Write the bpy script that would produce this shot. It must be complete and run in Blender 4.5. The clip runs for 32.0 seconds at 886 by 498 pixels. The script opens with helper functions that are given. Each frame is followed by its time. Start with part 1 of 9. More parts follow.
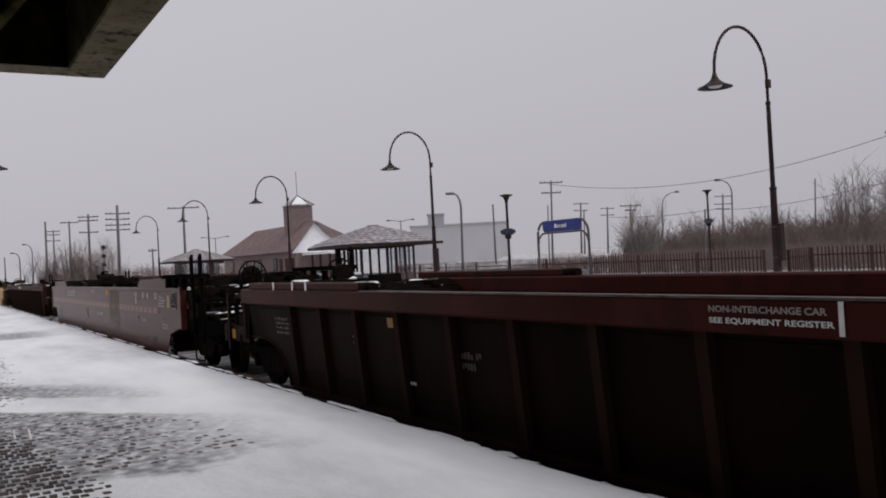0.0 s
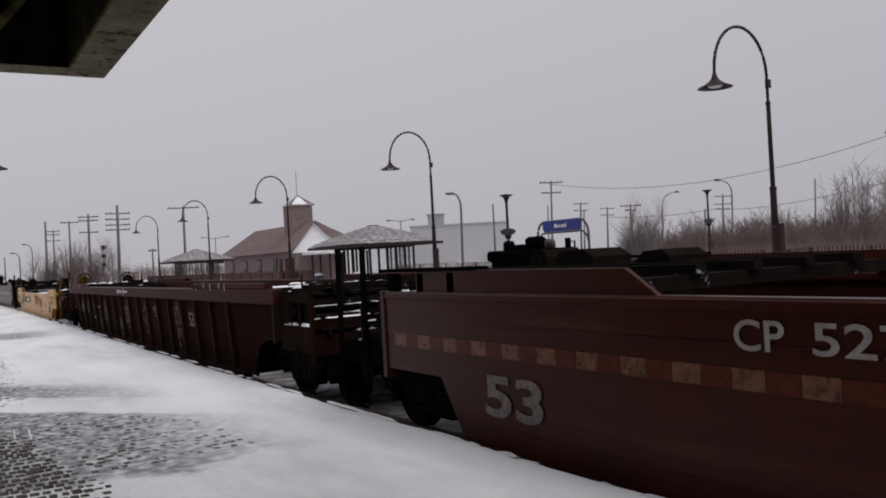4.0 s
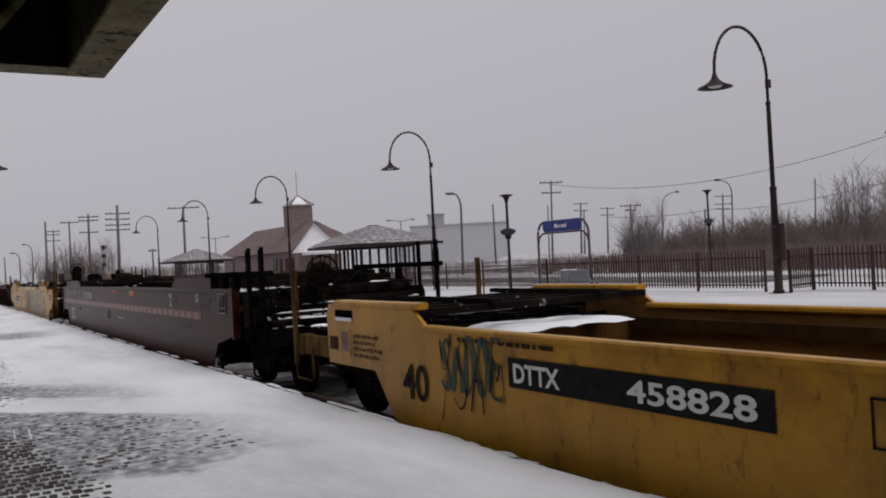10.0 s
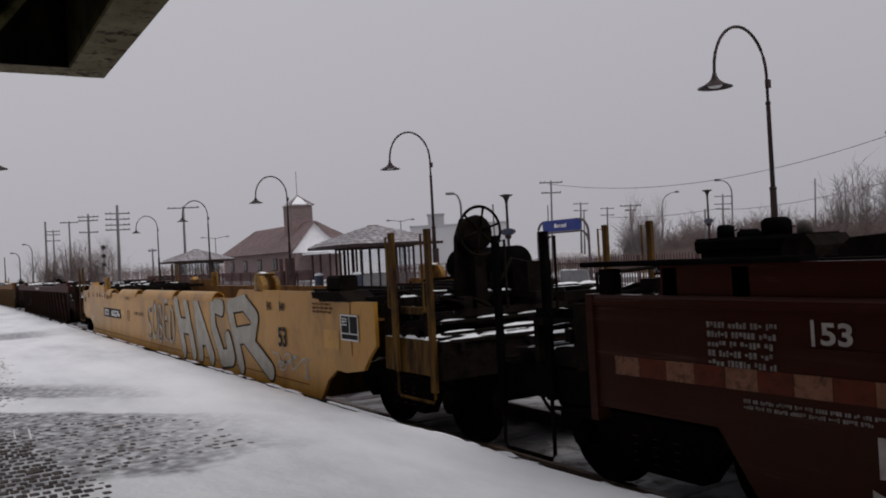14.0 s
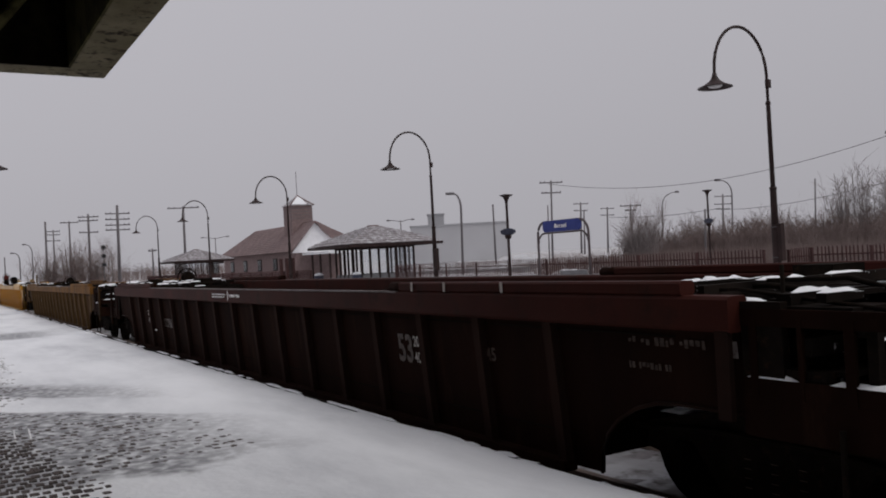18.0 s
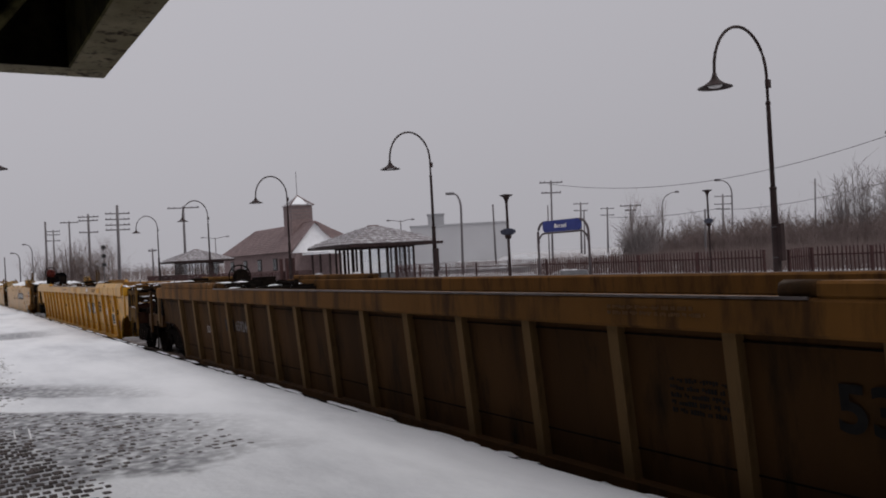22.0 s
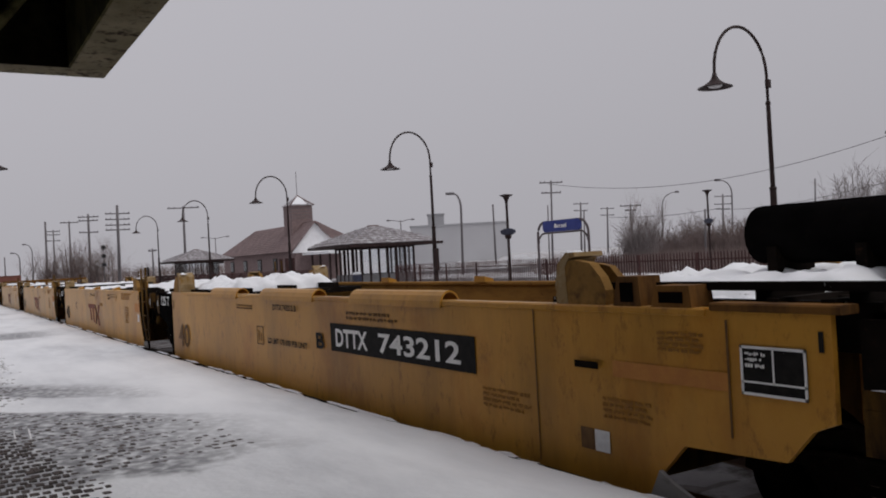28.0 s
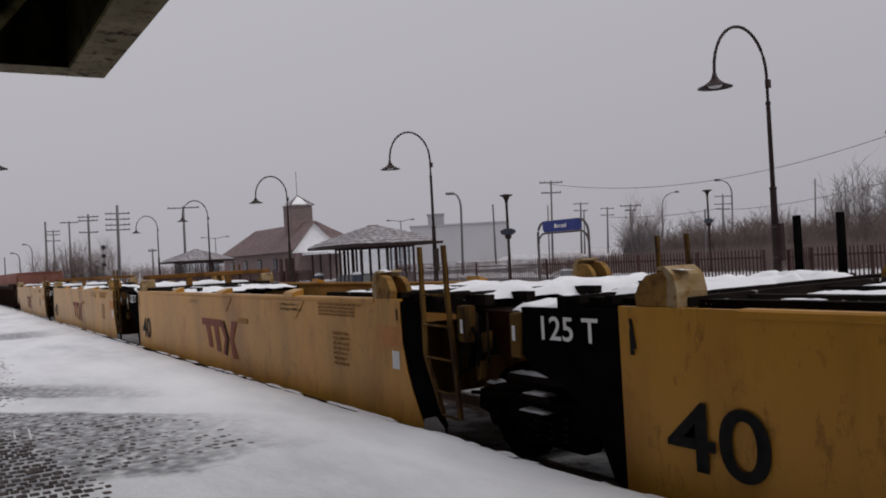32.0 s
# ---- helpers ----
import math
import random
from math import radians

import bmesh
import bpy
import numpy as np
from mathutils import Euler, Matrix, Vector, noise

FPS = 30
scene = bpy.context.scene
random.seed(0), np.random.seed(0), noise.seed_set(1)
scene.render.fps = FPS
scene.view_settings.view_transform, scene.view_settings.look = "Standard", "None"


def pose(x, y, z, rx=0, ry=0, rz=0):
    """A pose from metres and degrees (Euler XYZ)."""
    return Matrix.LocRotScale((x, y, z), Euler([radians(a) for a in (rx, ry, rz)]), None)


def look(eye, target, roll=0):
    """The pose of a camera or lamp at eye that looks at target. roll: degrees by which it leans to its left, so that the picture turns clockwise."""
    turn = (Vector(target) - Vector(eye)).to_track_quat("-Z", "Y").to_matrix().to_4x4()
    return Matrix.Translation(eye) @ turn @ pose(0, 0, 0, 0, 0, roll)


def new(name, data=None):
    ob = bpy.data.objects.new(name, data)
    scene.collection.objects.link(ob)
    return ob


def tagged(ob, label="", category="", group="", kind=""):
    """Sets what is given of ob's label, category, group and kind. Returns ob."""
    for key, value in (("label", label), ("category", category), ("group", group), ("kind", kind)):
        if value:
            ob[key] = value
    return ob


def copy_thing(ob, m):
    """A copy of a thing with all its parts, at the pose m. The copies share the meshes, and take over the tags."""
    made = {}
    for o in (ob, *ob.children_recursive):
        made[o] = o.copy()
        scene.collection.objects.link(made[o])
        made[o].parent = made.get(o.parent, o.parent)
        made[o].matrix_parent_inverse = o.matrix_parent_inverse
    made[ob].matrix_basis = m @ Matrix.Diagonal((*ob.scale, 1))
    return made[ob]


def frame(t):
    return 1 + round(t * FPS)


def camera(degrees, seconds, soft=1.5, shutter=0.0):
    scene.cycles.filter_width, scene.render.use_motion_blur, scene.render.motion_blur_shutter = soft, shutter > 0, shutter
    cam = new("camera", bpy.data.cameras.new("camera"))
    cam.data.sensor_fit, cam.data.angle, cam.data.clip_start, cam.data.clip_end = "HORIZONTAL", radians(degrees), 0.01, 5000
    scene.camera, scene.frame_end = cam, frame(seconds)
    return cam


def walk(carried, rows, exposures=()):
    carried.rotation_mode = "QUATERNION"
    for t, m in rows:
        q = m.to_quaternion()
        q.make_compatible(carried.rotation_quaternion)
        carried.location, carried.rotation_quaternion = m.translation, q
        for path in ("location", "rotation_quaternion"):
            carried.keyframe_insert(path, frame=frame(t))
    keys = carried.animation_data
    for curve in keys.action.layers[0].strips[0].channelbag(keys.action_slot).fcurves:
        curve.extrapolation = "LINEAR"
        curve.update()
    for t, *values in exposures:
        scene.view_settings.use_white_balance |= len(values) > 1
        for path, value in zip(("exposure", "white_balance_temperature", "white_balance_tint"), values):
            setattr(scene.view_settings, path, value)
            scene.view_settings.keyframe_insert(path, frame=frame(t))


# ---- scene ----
# ---- camera ----
cam = camera(55.19, 32.0, soft=1.9)
EYE = (0.0, 0.0, 1.55)
VIEW = pose(0, 0, 0, 0, 0, 90 - 31.134) @ pose(0, 0, 0, 90.505, 0, 0) @ pose(0, 0, 0, 0, 0, -3.151)
STAND = Matrix.Translation(EYE) @ VIEW
walk(cam, [(0, STAND), (32, STAND)], [(0, 0.13), (6, 0.10), (9, 0.04), (11, -0.06), (18, -0.08), (32, -0.08)])

# ---- light ----
world = bpy.data.worlds.new("overcast")
scene.world = world
world.use_nodes = True
wn, wl = world.node_tree.nodes, world.node_tree.links
sky = wn.new("ShaderNodeTexSky")
sky.sky_type, sky.sun_disc = "NISHITA", False
sky.sun_elevation, sky.sun_rotation = radians(38), radians(60)
sky.air_density, sky.dust_density, sky.ozone_density = 1.0, 6.0, 1.0
grey = wn.new("ShaderNodeHueSaturation")
grey.inputs["Saturation"].default_value = 0.10
wl.new(sky.outputs[0], grey.inputs["Color"])
cloud = wn.new("ShaderNodeMixRGB")
cloud.inputs[0].default_value = 0.93
cloud.inputs[2].default_value = (4.92, 4.80, 5.20, 1)
wl.new(grey.outputs[0], cloud.inputs[1])
where = wn.new("ShaderNodeTexCoord")
height = wn.new("ShaderNodeSeparateXYZ")
wl.new(where.outputs["Generated"], height.inputs[0])
rise = wn.new("ShaderNodeMapRange")
rise.inputs["From Min"].default_value, rise.inputs["From Max"].default_value = 0.0, 1.0
rise.inputs["To Min"].default_value, rise.inputs["To Max"].default_value = 0.90, 1.32
wl.new(height.outputs[2], rise.inputs["Value"])
lean = wn.new("ShaderNodeVectorMath")
lean.operation = "DOT_PRODUCT"
lean.inputs[1].default_value = (-0.045, -0.075, 0.0)
wl.new(where.outputs["Generated"], lean.inputs[0])
tilt = wn.new("ShaderNodeMath")
tilt.operation = "ADD"
wl.new(rise.outputs[0], tilt.inputs[0])
wl.new(lean.outputs["Value"], tilt.inputs[1])
dome = wn.new("ShaderNodeMixRGB")
dome.blend_type = "MULTIPLY"
dome.inputs[0].default_value = 1.0
wl.new(cloud.outputs[0], dome.inputs[1])
wl.new(tilt.outputs[0], dome.inputs[2])
back = wn["Background"]
wl.new(dome.outputs[0], back.inputs[0])
back.inputs[1].default_value = 0.099
sun = new("sun", bpy.data.lights.new("sun", "SUN"))
sun.data.energy, sun.data.angle, sun.data.color = 0.85, radians(30), (1.0, 0.97, 0.93)
sun.matrix_world = look((0, 0, 60), (-30, -25, 0))


# ---- materials ----
def surface(name, c1, c2, scale=3.0, rough=0.7, metal=0.0, bump=0.12, bscale=40.0, c3=None, amount=0.5, stretch=(1, 1, 1), vary=0.0, island=False, spec=0.35, soft3=0.12, grime=0.0, sheen=0.0, tint=None, flecks=None):
    m = bpy.data.materials.new(name)
    m.use_nodes = True
    n, l = m.node_tree.nodes, m.node_tree.links
    b = n["Principled BSDF"]
    co = n.new("ShaderNodeTexCoord")
    mp = n.new("ShaderNodeMapping")
    mp.inputs["Scale"].default_value = stretch
    l.new(co.outputs["Object"], mp.inputs[0])
    n1 = n.new("ShaderNodeTexNoise")
    n1.inputs["Scale"].default_value, n1.inputs["Detail"].default_value = scale, 5
    l.new(mp.outputs[0], n1.inputs["Vector"])
    r1 = n.new("ShaderNodeValToRGB")
    r1.color_ramp.elements[0].position, r1.color_ramp.elements[1].position = 0.32, 0.68
    r1.color_ramp.elements[0].color, r1.color_ramp.elements[1].color = (*c1, 1), (*c2, 1)
    l.new(n1.outputs[0], r1.inputs[0])
    col = r1.outputs[0]
    if c3:
        n2 = n.new("ShaderNodeTexNoise")
        n2.inputs["Scale"].default_value, n2.inputs["Detail"].default_value, n2.inputs["Roughness"].default_value = scale * 2.7, 8, 0.65
        l.new(mp.outputs[0], n2.inputs["Vector"])
        r2 = n.new("ShaderNodeValToRGB")
        r2.color_ramp.elements[0].position, r2.color_ramp.elements[1].position = 1 - amount - soft3 / 2, 1 - amount + soft3
        l.new(n2.outputs[0], r2.inputs[0])
        mx = n.new("ShaderNodeMixRGB")
        mx.inputs[2].default_value = (*c3, 1)
        l.new(r2.outputs[0], mx.inputs[0])
        l.new(col, mx.inputs[1])
        col = mx.outputs[0]
    if grime:
        m2 = n.new("ShaderNodeMapping")
        m2.inputs["Scale"].default_value = (0.8, 0.8, 0.13)
        l.new(co.outputs["Object"], m2.inputs[0])
        n4 = n.new("ShaderNodeTexNoise")
        n4.inputs["Scale"].default_value, n4.inputs["Detail"].default_value, n4.inputs["Roughness"].default_value = 2.2, 7, 0.7
        l.new(m2.outputs[0], n4.inputs["Vector"])
        n5 = n.new("ShaderNodeTexNoise")
        n5.inputs["Scale"].default_value, n5.inputs["Detail"].default_value = 0.55, 4
        l.new(co.outputs["Object"], n5.inputs["Vector"])
        ad = n.new("ShaderNodeMath")
        ad.operation = "ADD"
        l.new(n4.outputs[0], ad.inputs[0])
        l.new(n5.outputs[0], ad.inputs[1])
        r4 = n.new("ShaderNodeValToRGB")
        r4.color_ramp.elements[0].position, r4.color_ramp.elements[1].position = 0.92 / 2 + 0.02, 1.30 / 2 + 0.02
        hv = n.new("ShaderNodeMath")
        hv.operation = "MULTIPLY"
        hv.inputs[1].default_value = 0.5
        l.new(ad.outputs[0], hv.inputs[0])
        l.new(hv.outputs[0], r4.inputs[0])
        gm = n.new("ShaderNodeMath")
        gm.operation = "MULTIPLY"
        gm.inputs[1].default_value = grime
        l.new(r4.outputs[0], gm.inputs[0])
        mg = n.new("ShaderNodeMixRGB")
        mg.inputs[2].default_value = (0.030, 0.020, 0.013, 1)
        l.new(gm.outputs[0], mg.inputs[0])
        l.new(col, mg.inputs[1])
        col = mg.outputs[0]
    if flecks:
        spot, cut, run = flecks
        m3 = n.new("ShaderNodeMapping")
        m3.inputs["Scale"].default_value = run
        l.new(co.outputs["Object"], m3.inputs[0])
        n6 = n.new("ShaderNodeTexNoise")
        n6.inputs["Scale"].default_value, n6.inputs["Detail"].default_value, n6.inputs["Roughness"].default_value = 9.0, 9, 0.72
        l.new(m3.outputs[0], n6.inputs["Vector"])
        r6 = n.new("ShaderNodeValToRGB")
        r6.color_ramp.elements[0].position, r6.color_ramp.elements[1].position = cut, cut + 0.10
        r6.color_ramp.elements[1].color = (0.7, 0.7, 0.7, 1)
        l.new(n6.outputs[0], r6.inputs[0])
        mf = n.new("ShaderNodeMixRGB")
        mf.inputs[2].default_value = (*spot, 1)
        l.new(r6.outputs[0], mf.inputs[0])
        l.new(col, mf.inputs[1])
        col = mf.outputs[0]
    if vary:
        rnd = n.new("ShaderNodeNewGeometry").outputs["Random Per Island"] if island else n.new("ShaderNodeObjectInfo").outputs["Random"]
        hs = n.new("ShaderNodeHueSaturation")
        ma = n.new("ShaderNodeMapRange")
        ma.inputs["To Min"].default_value, ma.inputs["To Max"].default_value = 1 - vary, 1 + vary
        l.new(rnd, ma.inputs["Value"])
        l.new(ma.outputs[0], hs.inputs["Value"])
        l.new(col, hs.inputs["Color"])
        col = hs.outputs[0]
    l.new(col, b.inputs["Base Color"])
    b.inputs["Roughness"].default_value, b.inputs["Metallic"].default_value = rough, metal
    b.inputs["Specular IOR Level"].default_value = spec
    # Sheen pales sides seen at low angles, imitating haze and glare.
    if sheen:
        b.inputs["Sheen Weight"].default_value, b.inputs["Sheen Roughness"].default_value = sheen, 0.18
        if tint:
            b.inputs["Sheen Tint"].default_value = (*tint, 1)
    if bump:
        n3 = n.new("ShaderNodeTexNoise")
        n3.inputs["Scale"].default_value, n3.inputs["Detail"].default_value = bscale, 6
        l.new(co.outputs["Object"], n3.inputs["Vector"])
        bp = n.new("ShaderNodeBump")
        bp.inputs["Strength"].default_value, bp.inputs["Distance"].default_value = bump, 0.02
        l.new(n3.outputs[0], bp.inputs["Height"])
        l.new(bp.outputs[0], b.inputs["Normal"])
    return m


STREAK = (1, 1, 0.22)
SNOW = surface("snow", (0.82, 0.83, 0.86), (0.90, 0.91, 0.93), 0.7, 0.85, 0, 0.35, 7, spec=0.2)
SNOW_BLOWN = surface("wind_blown_snow", (0.54, 0.55, 0.575), (0.81, 0.82, 0.84), 0.42, 0.85, 0, 0.5, 14, c3=(0.85, 0.86, 0.88), amount=0.50, soft3=0.3, stretch=(0.5, 1.5, 1), spec=0.2)


def thin_patches(m):
    """Where the wind has left only a thin grey skin of snow on the paving."""
    n, l = m.node_tree.nodes, m.node_tree.links
    b = n["Principled BSDF"]
    was = b.inputs["Base Color"].links[0].from_socket
    co = n.new("ShaderNodeTexCoord")
    wob = n.new("ShaderNodeTexNoise")
    wob.inputs["Scale"].default_value, wob.inputs["Detail"].default_value = 1.6, 5
    l.new(co.outputs["Object"], wob.inputs["Vector"])
    sep = n.new("ShaderNodeSeparateXYZ")
    l.new(co.outputs["Object"], sep.inputs[0])

    def do(op, a, c):
        k = n.new("ShaderNodeMath")
        k.operation = op
        for i, q in enumerate((a, c)):
            if isinstance(q, (int, float)):
                k.inputs[i].default_value = q
            else:
                l.new(q, k.inputs[i])
        return k.outputs[0]

    def ramp(q, lo, hi):
        k = n.new("ShaderNodeMapRange")
        k.interpolation_type = "SMOOTHSTEP"
        l.new(q, k.inputs["Value"])
        k.inputs["From Min"].default_value, k.inputs["From Max"].default_value = lo, hi
        return k.outputs[0]
    x = do("ADD", sep.outputs[0], do("MULTIPLY", do("SUBTRACT", wob.outputs[0], 0.5), 1.3))
    y = do("ADD", sep.outputs[1], do("MULTIPLY", do("SUBTRACT", wob.outputs[0], 0.5), 0.5))
    slant = do("SUBTRACT", do("MULTIPLY", do("ADD", x, 11.3), 0.66), do("MULTIPLY", do("SUBTRACT", y, 0.7), 0.75))
    first = do("MULTIPLY", do("MULTIPLY", ramp(x, -6.55, -6.95), ramp(slant, 0.06, 0.20)), ramp(y, 3.1, 1.4))
    second = do("MULTIPLY", do("MULTIPLY", ramp(slant, -0.75, -1.0), ramp(slant, -2.1, -1.5)), ramp(y, 2.9, 1.0))
    third = do("MULTIPLY", do("MULTIPLY", ramp(x, -24.0, -25.2), ramp(x, -28.5, -26.5)), ramp(y, 3.6, 1.8))
    mask = do("MAXIMUM", do("MAXIMUM", first, do("MULTIPLY", second, 1.0)), do("MULTIPLY", third, 1.0))
    fine = n.new("ShaderNodeTexNoise")
    fine.inputs["Scale"].default_value, fine.inputs["Detail"].default_value = 9.0, 6
    l.new(co.outputs["Object"], fine.inputs["Vector"])
    mx = n.new("ShaderNodeMixRGB")
    mx.inputs[2].default_value = (0.22, 0.22, 0.232, 1)
    l.new(do("MULTIPLY", mask, ramp(fine.outputs[0], 0.15, 0.66)), mx.inputs[0])
    l.new(was, mx.inputs[1])
    l.new(mx.outputs[0], b.inputs["Base Color"])


thin_patches(SNOW_BLOWN)
# Dirty snow, made darker still to hold the shade under the cars.
SNOW_DIRTY_SHADED = surface("dirty_shaded_snow", (0.17, 0.165, 0.17), (0.36, 0.36, 0.375), 1.2, 0.9, 0, 0.6, 18, c3=(0.07, 0.06, 0.055), amount=0.47, spec=0.2)
# Canopy shade is put into the sheet red, sky light into the chord red.
MAROON = surface("shaded_oxide_red_paint", (0.0070, 0.0023, 0.0017), (0.0155, 0.0050, 0.0036), 1.3, 0.6, 0, 0.14, 30, c3=(0.0063, 0.00315, 0.00245), amount=0.46, stretch=STREAK, spec=0.03, grime=0.4)
MAROON_BRIGHT = surface("sky_lit_chord_paint", (0.046, 0.0115, 0.0085), (0.070, 0.0180, 0.0136), 1.2, 0.5, 0, 0.08, 30, c3=(0.032, 0.012, 0.010), amount=0.42, spec=0.05, grime=0.4)
UMBER = surface("rusty_brown_paint", (0.0115, 0.0040, 0.00255), (0.0245, 0.0082, 0.0052), 1.5, 0.85, 0, 0.16, 30, c3=(0.036, 0.0128, 0.0078), amount=0.36, stretch=STREAK, spec=0.02, sheen=0.03)
# Lighter than the panels: light caught by the ribs is in this colour.
RIB_UMBER = surface("dusty_lit_brown_ribs", (0.017, 0.0084, 0.0064), (0.032, 0.0170, 0.0132), 1.6, 0.8, 0, 0.14, 28, c3=(0.016, 0.010, 0.008), amount=0.40, stretch=STREAK, spec=0.03, sheen=0.06)
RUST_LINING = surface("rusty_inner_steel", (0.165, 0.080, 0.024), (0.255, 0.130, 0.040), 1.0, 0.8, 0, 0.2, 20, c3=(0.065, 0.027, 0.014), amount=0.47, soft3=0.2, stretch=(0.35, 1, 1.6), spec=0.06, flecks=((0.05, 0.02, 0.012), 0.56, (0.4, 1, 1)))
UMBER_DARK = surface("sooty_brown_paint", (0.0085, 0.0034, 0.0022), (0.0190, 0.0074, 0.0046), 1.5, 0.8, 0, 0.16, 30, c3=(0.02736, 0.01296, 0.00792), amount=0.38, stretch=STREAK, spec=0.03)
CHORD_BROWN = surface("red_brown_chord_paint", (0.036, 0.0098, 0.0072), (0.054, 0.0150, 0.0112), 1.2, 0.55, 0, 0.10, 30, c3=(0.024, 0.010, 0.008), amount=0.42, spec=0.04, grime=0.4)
CP_RED = surface("faded_red_paint", (0.046, 0.0125, 0.0074), (0.078, 0.0220, 0.0136), 1.1, 0.32, 0, 0.05, 9, c3=(0.095, 0.0360, 0.0250), amount=0.40, stretch=(0.14, 1, 2.2), spec=0.08, grime=0.5, sheen=0.12, tint=(1.0, 0.84, 0.84), flecks=((0.115, 0.060, 0.047), 0.60, (0.07, 1, 2.6)))
YELLOW = surface("weathered_yellow_paint", (0.495, 0.242, 0.021), (0.610, 0.309, 0.030), 0.8, 0.38, 0, 0.06, 9, c3=(0.33, 0.150, 0.0150), amount=0.43, stretch=(0.7, 1, 0.6), spec=0.2, grime=0.45, sheen=0.38, tint=(0.80, 0.93, 0.80), flecks=((0.16, 0.065, 0.010), 0.56, (1, 1, 0.4)))
YELLOW_OLD = surface("faded_yellow_paint", (0.420, 0.204, 0.025), (0.525, 0.260, 0.037), 0.8, 0.38, 0, 0.06, 9, c3=(0.30, 0.125, 0.016), amount=0.43, stretch=(0.6, 1, 0.35), spec=0.18, grime=0.55, sheen=0.35, tint=(0.80, 0.93, 0.80), flecks=((0.26, 0.115, 0.016), 0.56, (1, 1, 0.5)))
RED_GRIME = surface("grimy_dark_red_paint", (0.029, 0.0073, 0.0042), (0.046, 0.0120, 0.0072), 1.1, 0.32, 0, 0.05, 9, c3=(0.055, 0.0215, 0.0150), amount=0.40, stretch=(0.14, 1, 2.2), spec=0.04, grime=0.5, sheen=0.06, tint=(1.0, 0.86, 0.84), flecks=((0.105, 0.058, 0.047), 0.585, (0.07, 1, 2.6)))
RIB_DUST = surface("dusty_ochre_ribs", (0.105, 0.062, 0.026), (0.165, 0.100, 0.044), 1.6, 0.8, 0, 0.14, 28, c3=(0.06, 0.036, 0.016), amount=0.42, stretch=STREAK, spec=0.08, sheen=0.12, tint=(1.0, 0.95, 0.86))
WORN_INK = surface("worn_cream_lettering", (0.30, 0.265, 0.24), (0.44, 0.40, 0.37), 14, 0.36, 0, 0, c3=(0.12, 0.08, 0.07), amount=0.34, spec=0.12, sheen=0.12)
WORN_SILVER = surface("worn_silver_spray", (0.30, 0.28, 0.235), (0.42, 0.395, 0.34), 4, 0.6, 0, 0, c3=(0.24, 0.18, 0.10), amount=0.33, soft3=0.3, sheen=0.2)
TAN = surface("chalky_tan_paint", (0.450, 0.216, 0.029), (0.550, 0.272, 0.041), 0.7, 0.38, 0, 0.05, 9, c3=(0.39, 0.158, 0.016), amount=0.42, stretch=(0.5, 1, 0.35), spec=0.18, grime=0.42, sheen=0.35, tint=(0.80, 0.93, 0.80), flecks=((0.24, 0.105, 0.020), 0.55, (1, 1, 0.5)))
OCHRE = surface("rusty_ochre_paint", (0.12, 0.056, 0.015), (0.20, 0.092, 0.023), 1.4, 0.75, 0, 0.14, 28, c3=(0.065, 0.032, 0.013), amount=0.47, stretch=STREAK, spec=0.08, sheen=0.12, tint=(1.0, 0.95, 0.86))
# Darker than the tan and yellow outside; far-side beams use it too.
LINING_TAN = surface("darker_tan_inner_steel", (0.27, 0.138, 0.032), (0.37, 0.195, 0.048), 0.9, 0.75, 0, 0.12, 20, c3=(0.14, 0.066, 0.020), amount=0.45, soft3=0.2, stretch=(0.35, 1, 1.4), spec=0.08, flecks=((0.05, 0.024, 0.012), 0.58, (0.5, 1, 1)))
CASTING_WORN = surface("worn_pale_casting", (0.26, 0.175, 0.080), (0.37, 0.28, 0.165), 5.0, 0.7, 0, 0.2, 30, c3=(0.24, 0.125, 0.030), amount=0.45, soft3=0.1, spec=0.1)
CASTING = surface("grimy_tan_casting", (0.20, 0.105, 0.026), (0.31, 0.170, 0.048), 3.0, 0.7, 0, 0.2, 30, c3=(0.10, 0.050, 0.016), amount=0.45, spec=0.1)
RED_GEAR = surface("chipped_red_gear_paint", (0.10, 0.014, 0.009), (0.16, 0.024, 0.014), 4.0, 0.5, 0, 0.1, 40, c3=(0.03, 0.010, 0.008), amount=0.42, spec=0.2)
OCHRE_DARK = surface("grimy_ochre_paint", (0.042, 0.0205, 0.0078), (0.078, 0.0385, 0.0140), 1.4, 0.8, 0, 0.16, 28, c3=(0.020, 0.0125, 0.0070), amount=0.44, stretch=STREAK, spec=0.06, sheen=0.12, tint=(1.0, 0.95, 0.86))
BLACK_PAINT = surface("black_paint", (0.0030, 0.0028, 0.0028), (0.0065, 0.0060, 0.0060), 4, 0.75, 0, 0.08, 40, c3=(0.011, 0.0075, 0.006), amount=0.34, spec=0.0)
END_YELLOW = surface("grimy_yellow_steel", (0.085, 0.044, 0.011), (0.155, 0.083, 0.020), 2.6, 0.75, 0, 0.18, 30, c3=(0.024, 0.013, 0.007), amount=0.50, stretch=STREAK, spec=0.07)
ORANGE_FADE = surface("faded_orange_patch", (0.36, 0.135, 0.024), (0.44, 0.170, 0.032), 3, 0.6, 0, 0, c3=(0.52, 0.235, 0.036), amount=0.46, soft3=0.3)
PALE_INK = surface("pale_brown_lettering", (0.25, 0.115, 0.020), (0.31, 0.145, 0.026), 12, 0.7, 0, 0)
STEEL = surface("grimy_cast_steel", (0.006, 0.005, 0.0042), (0.014, 0.0102, 0.008), 6, 0.85, 0.0, 0.25, 40, c3=(0.030, 0.016, 0.010), amount=0.38, spec=0.02)
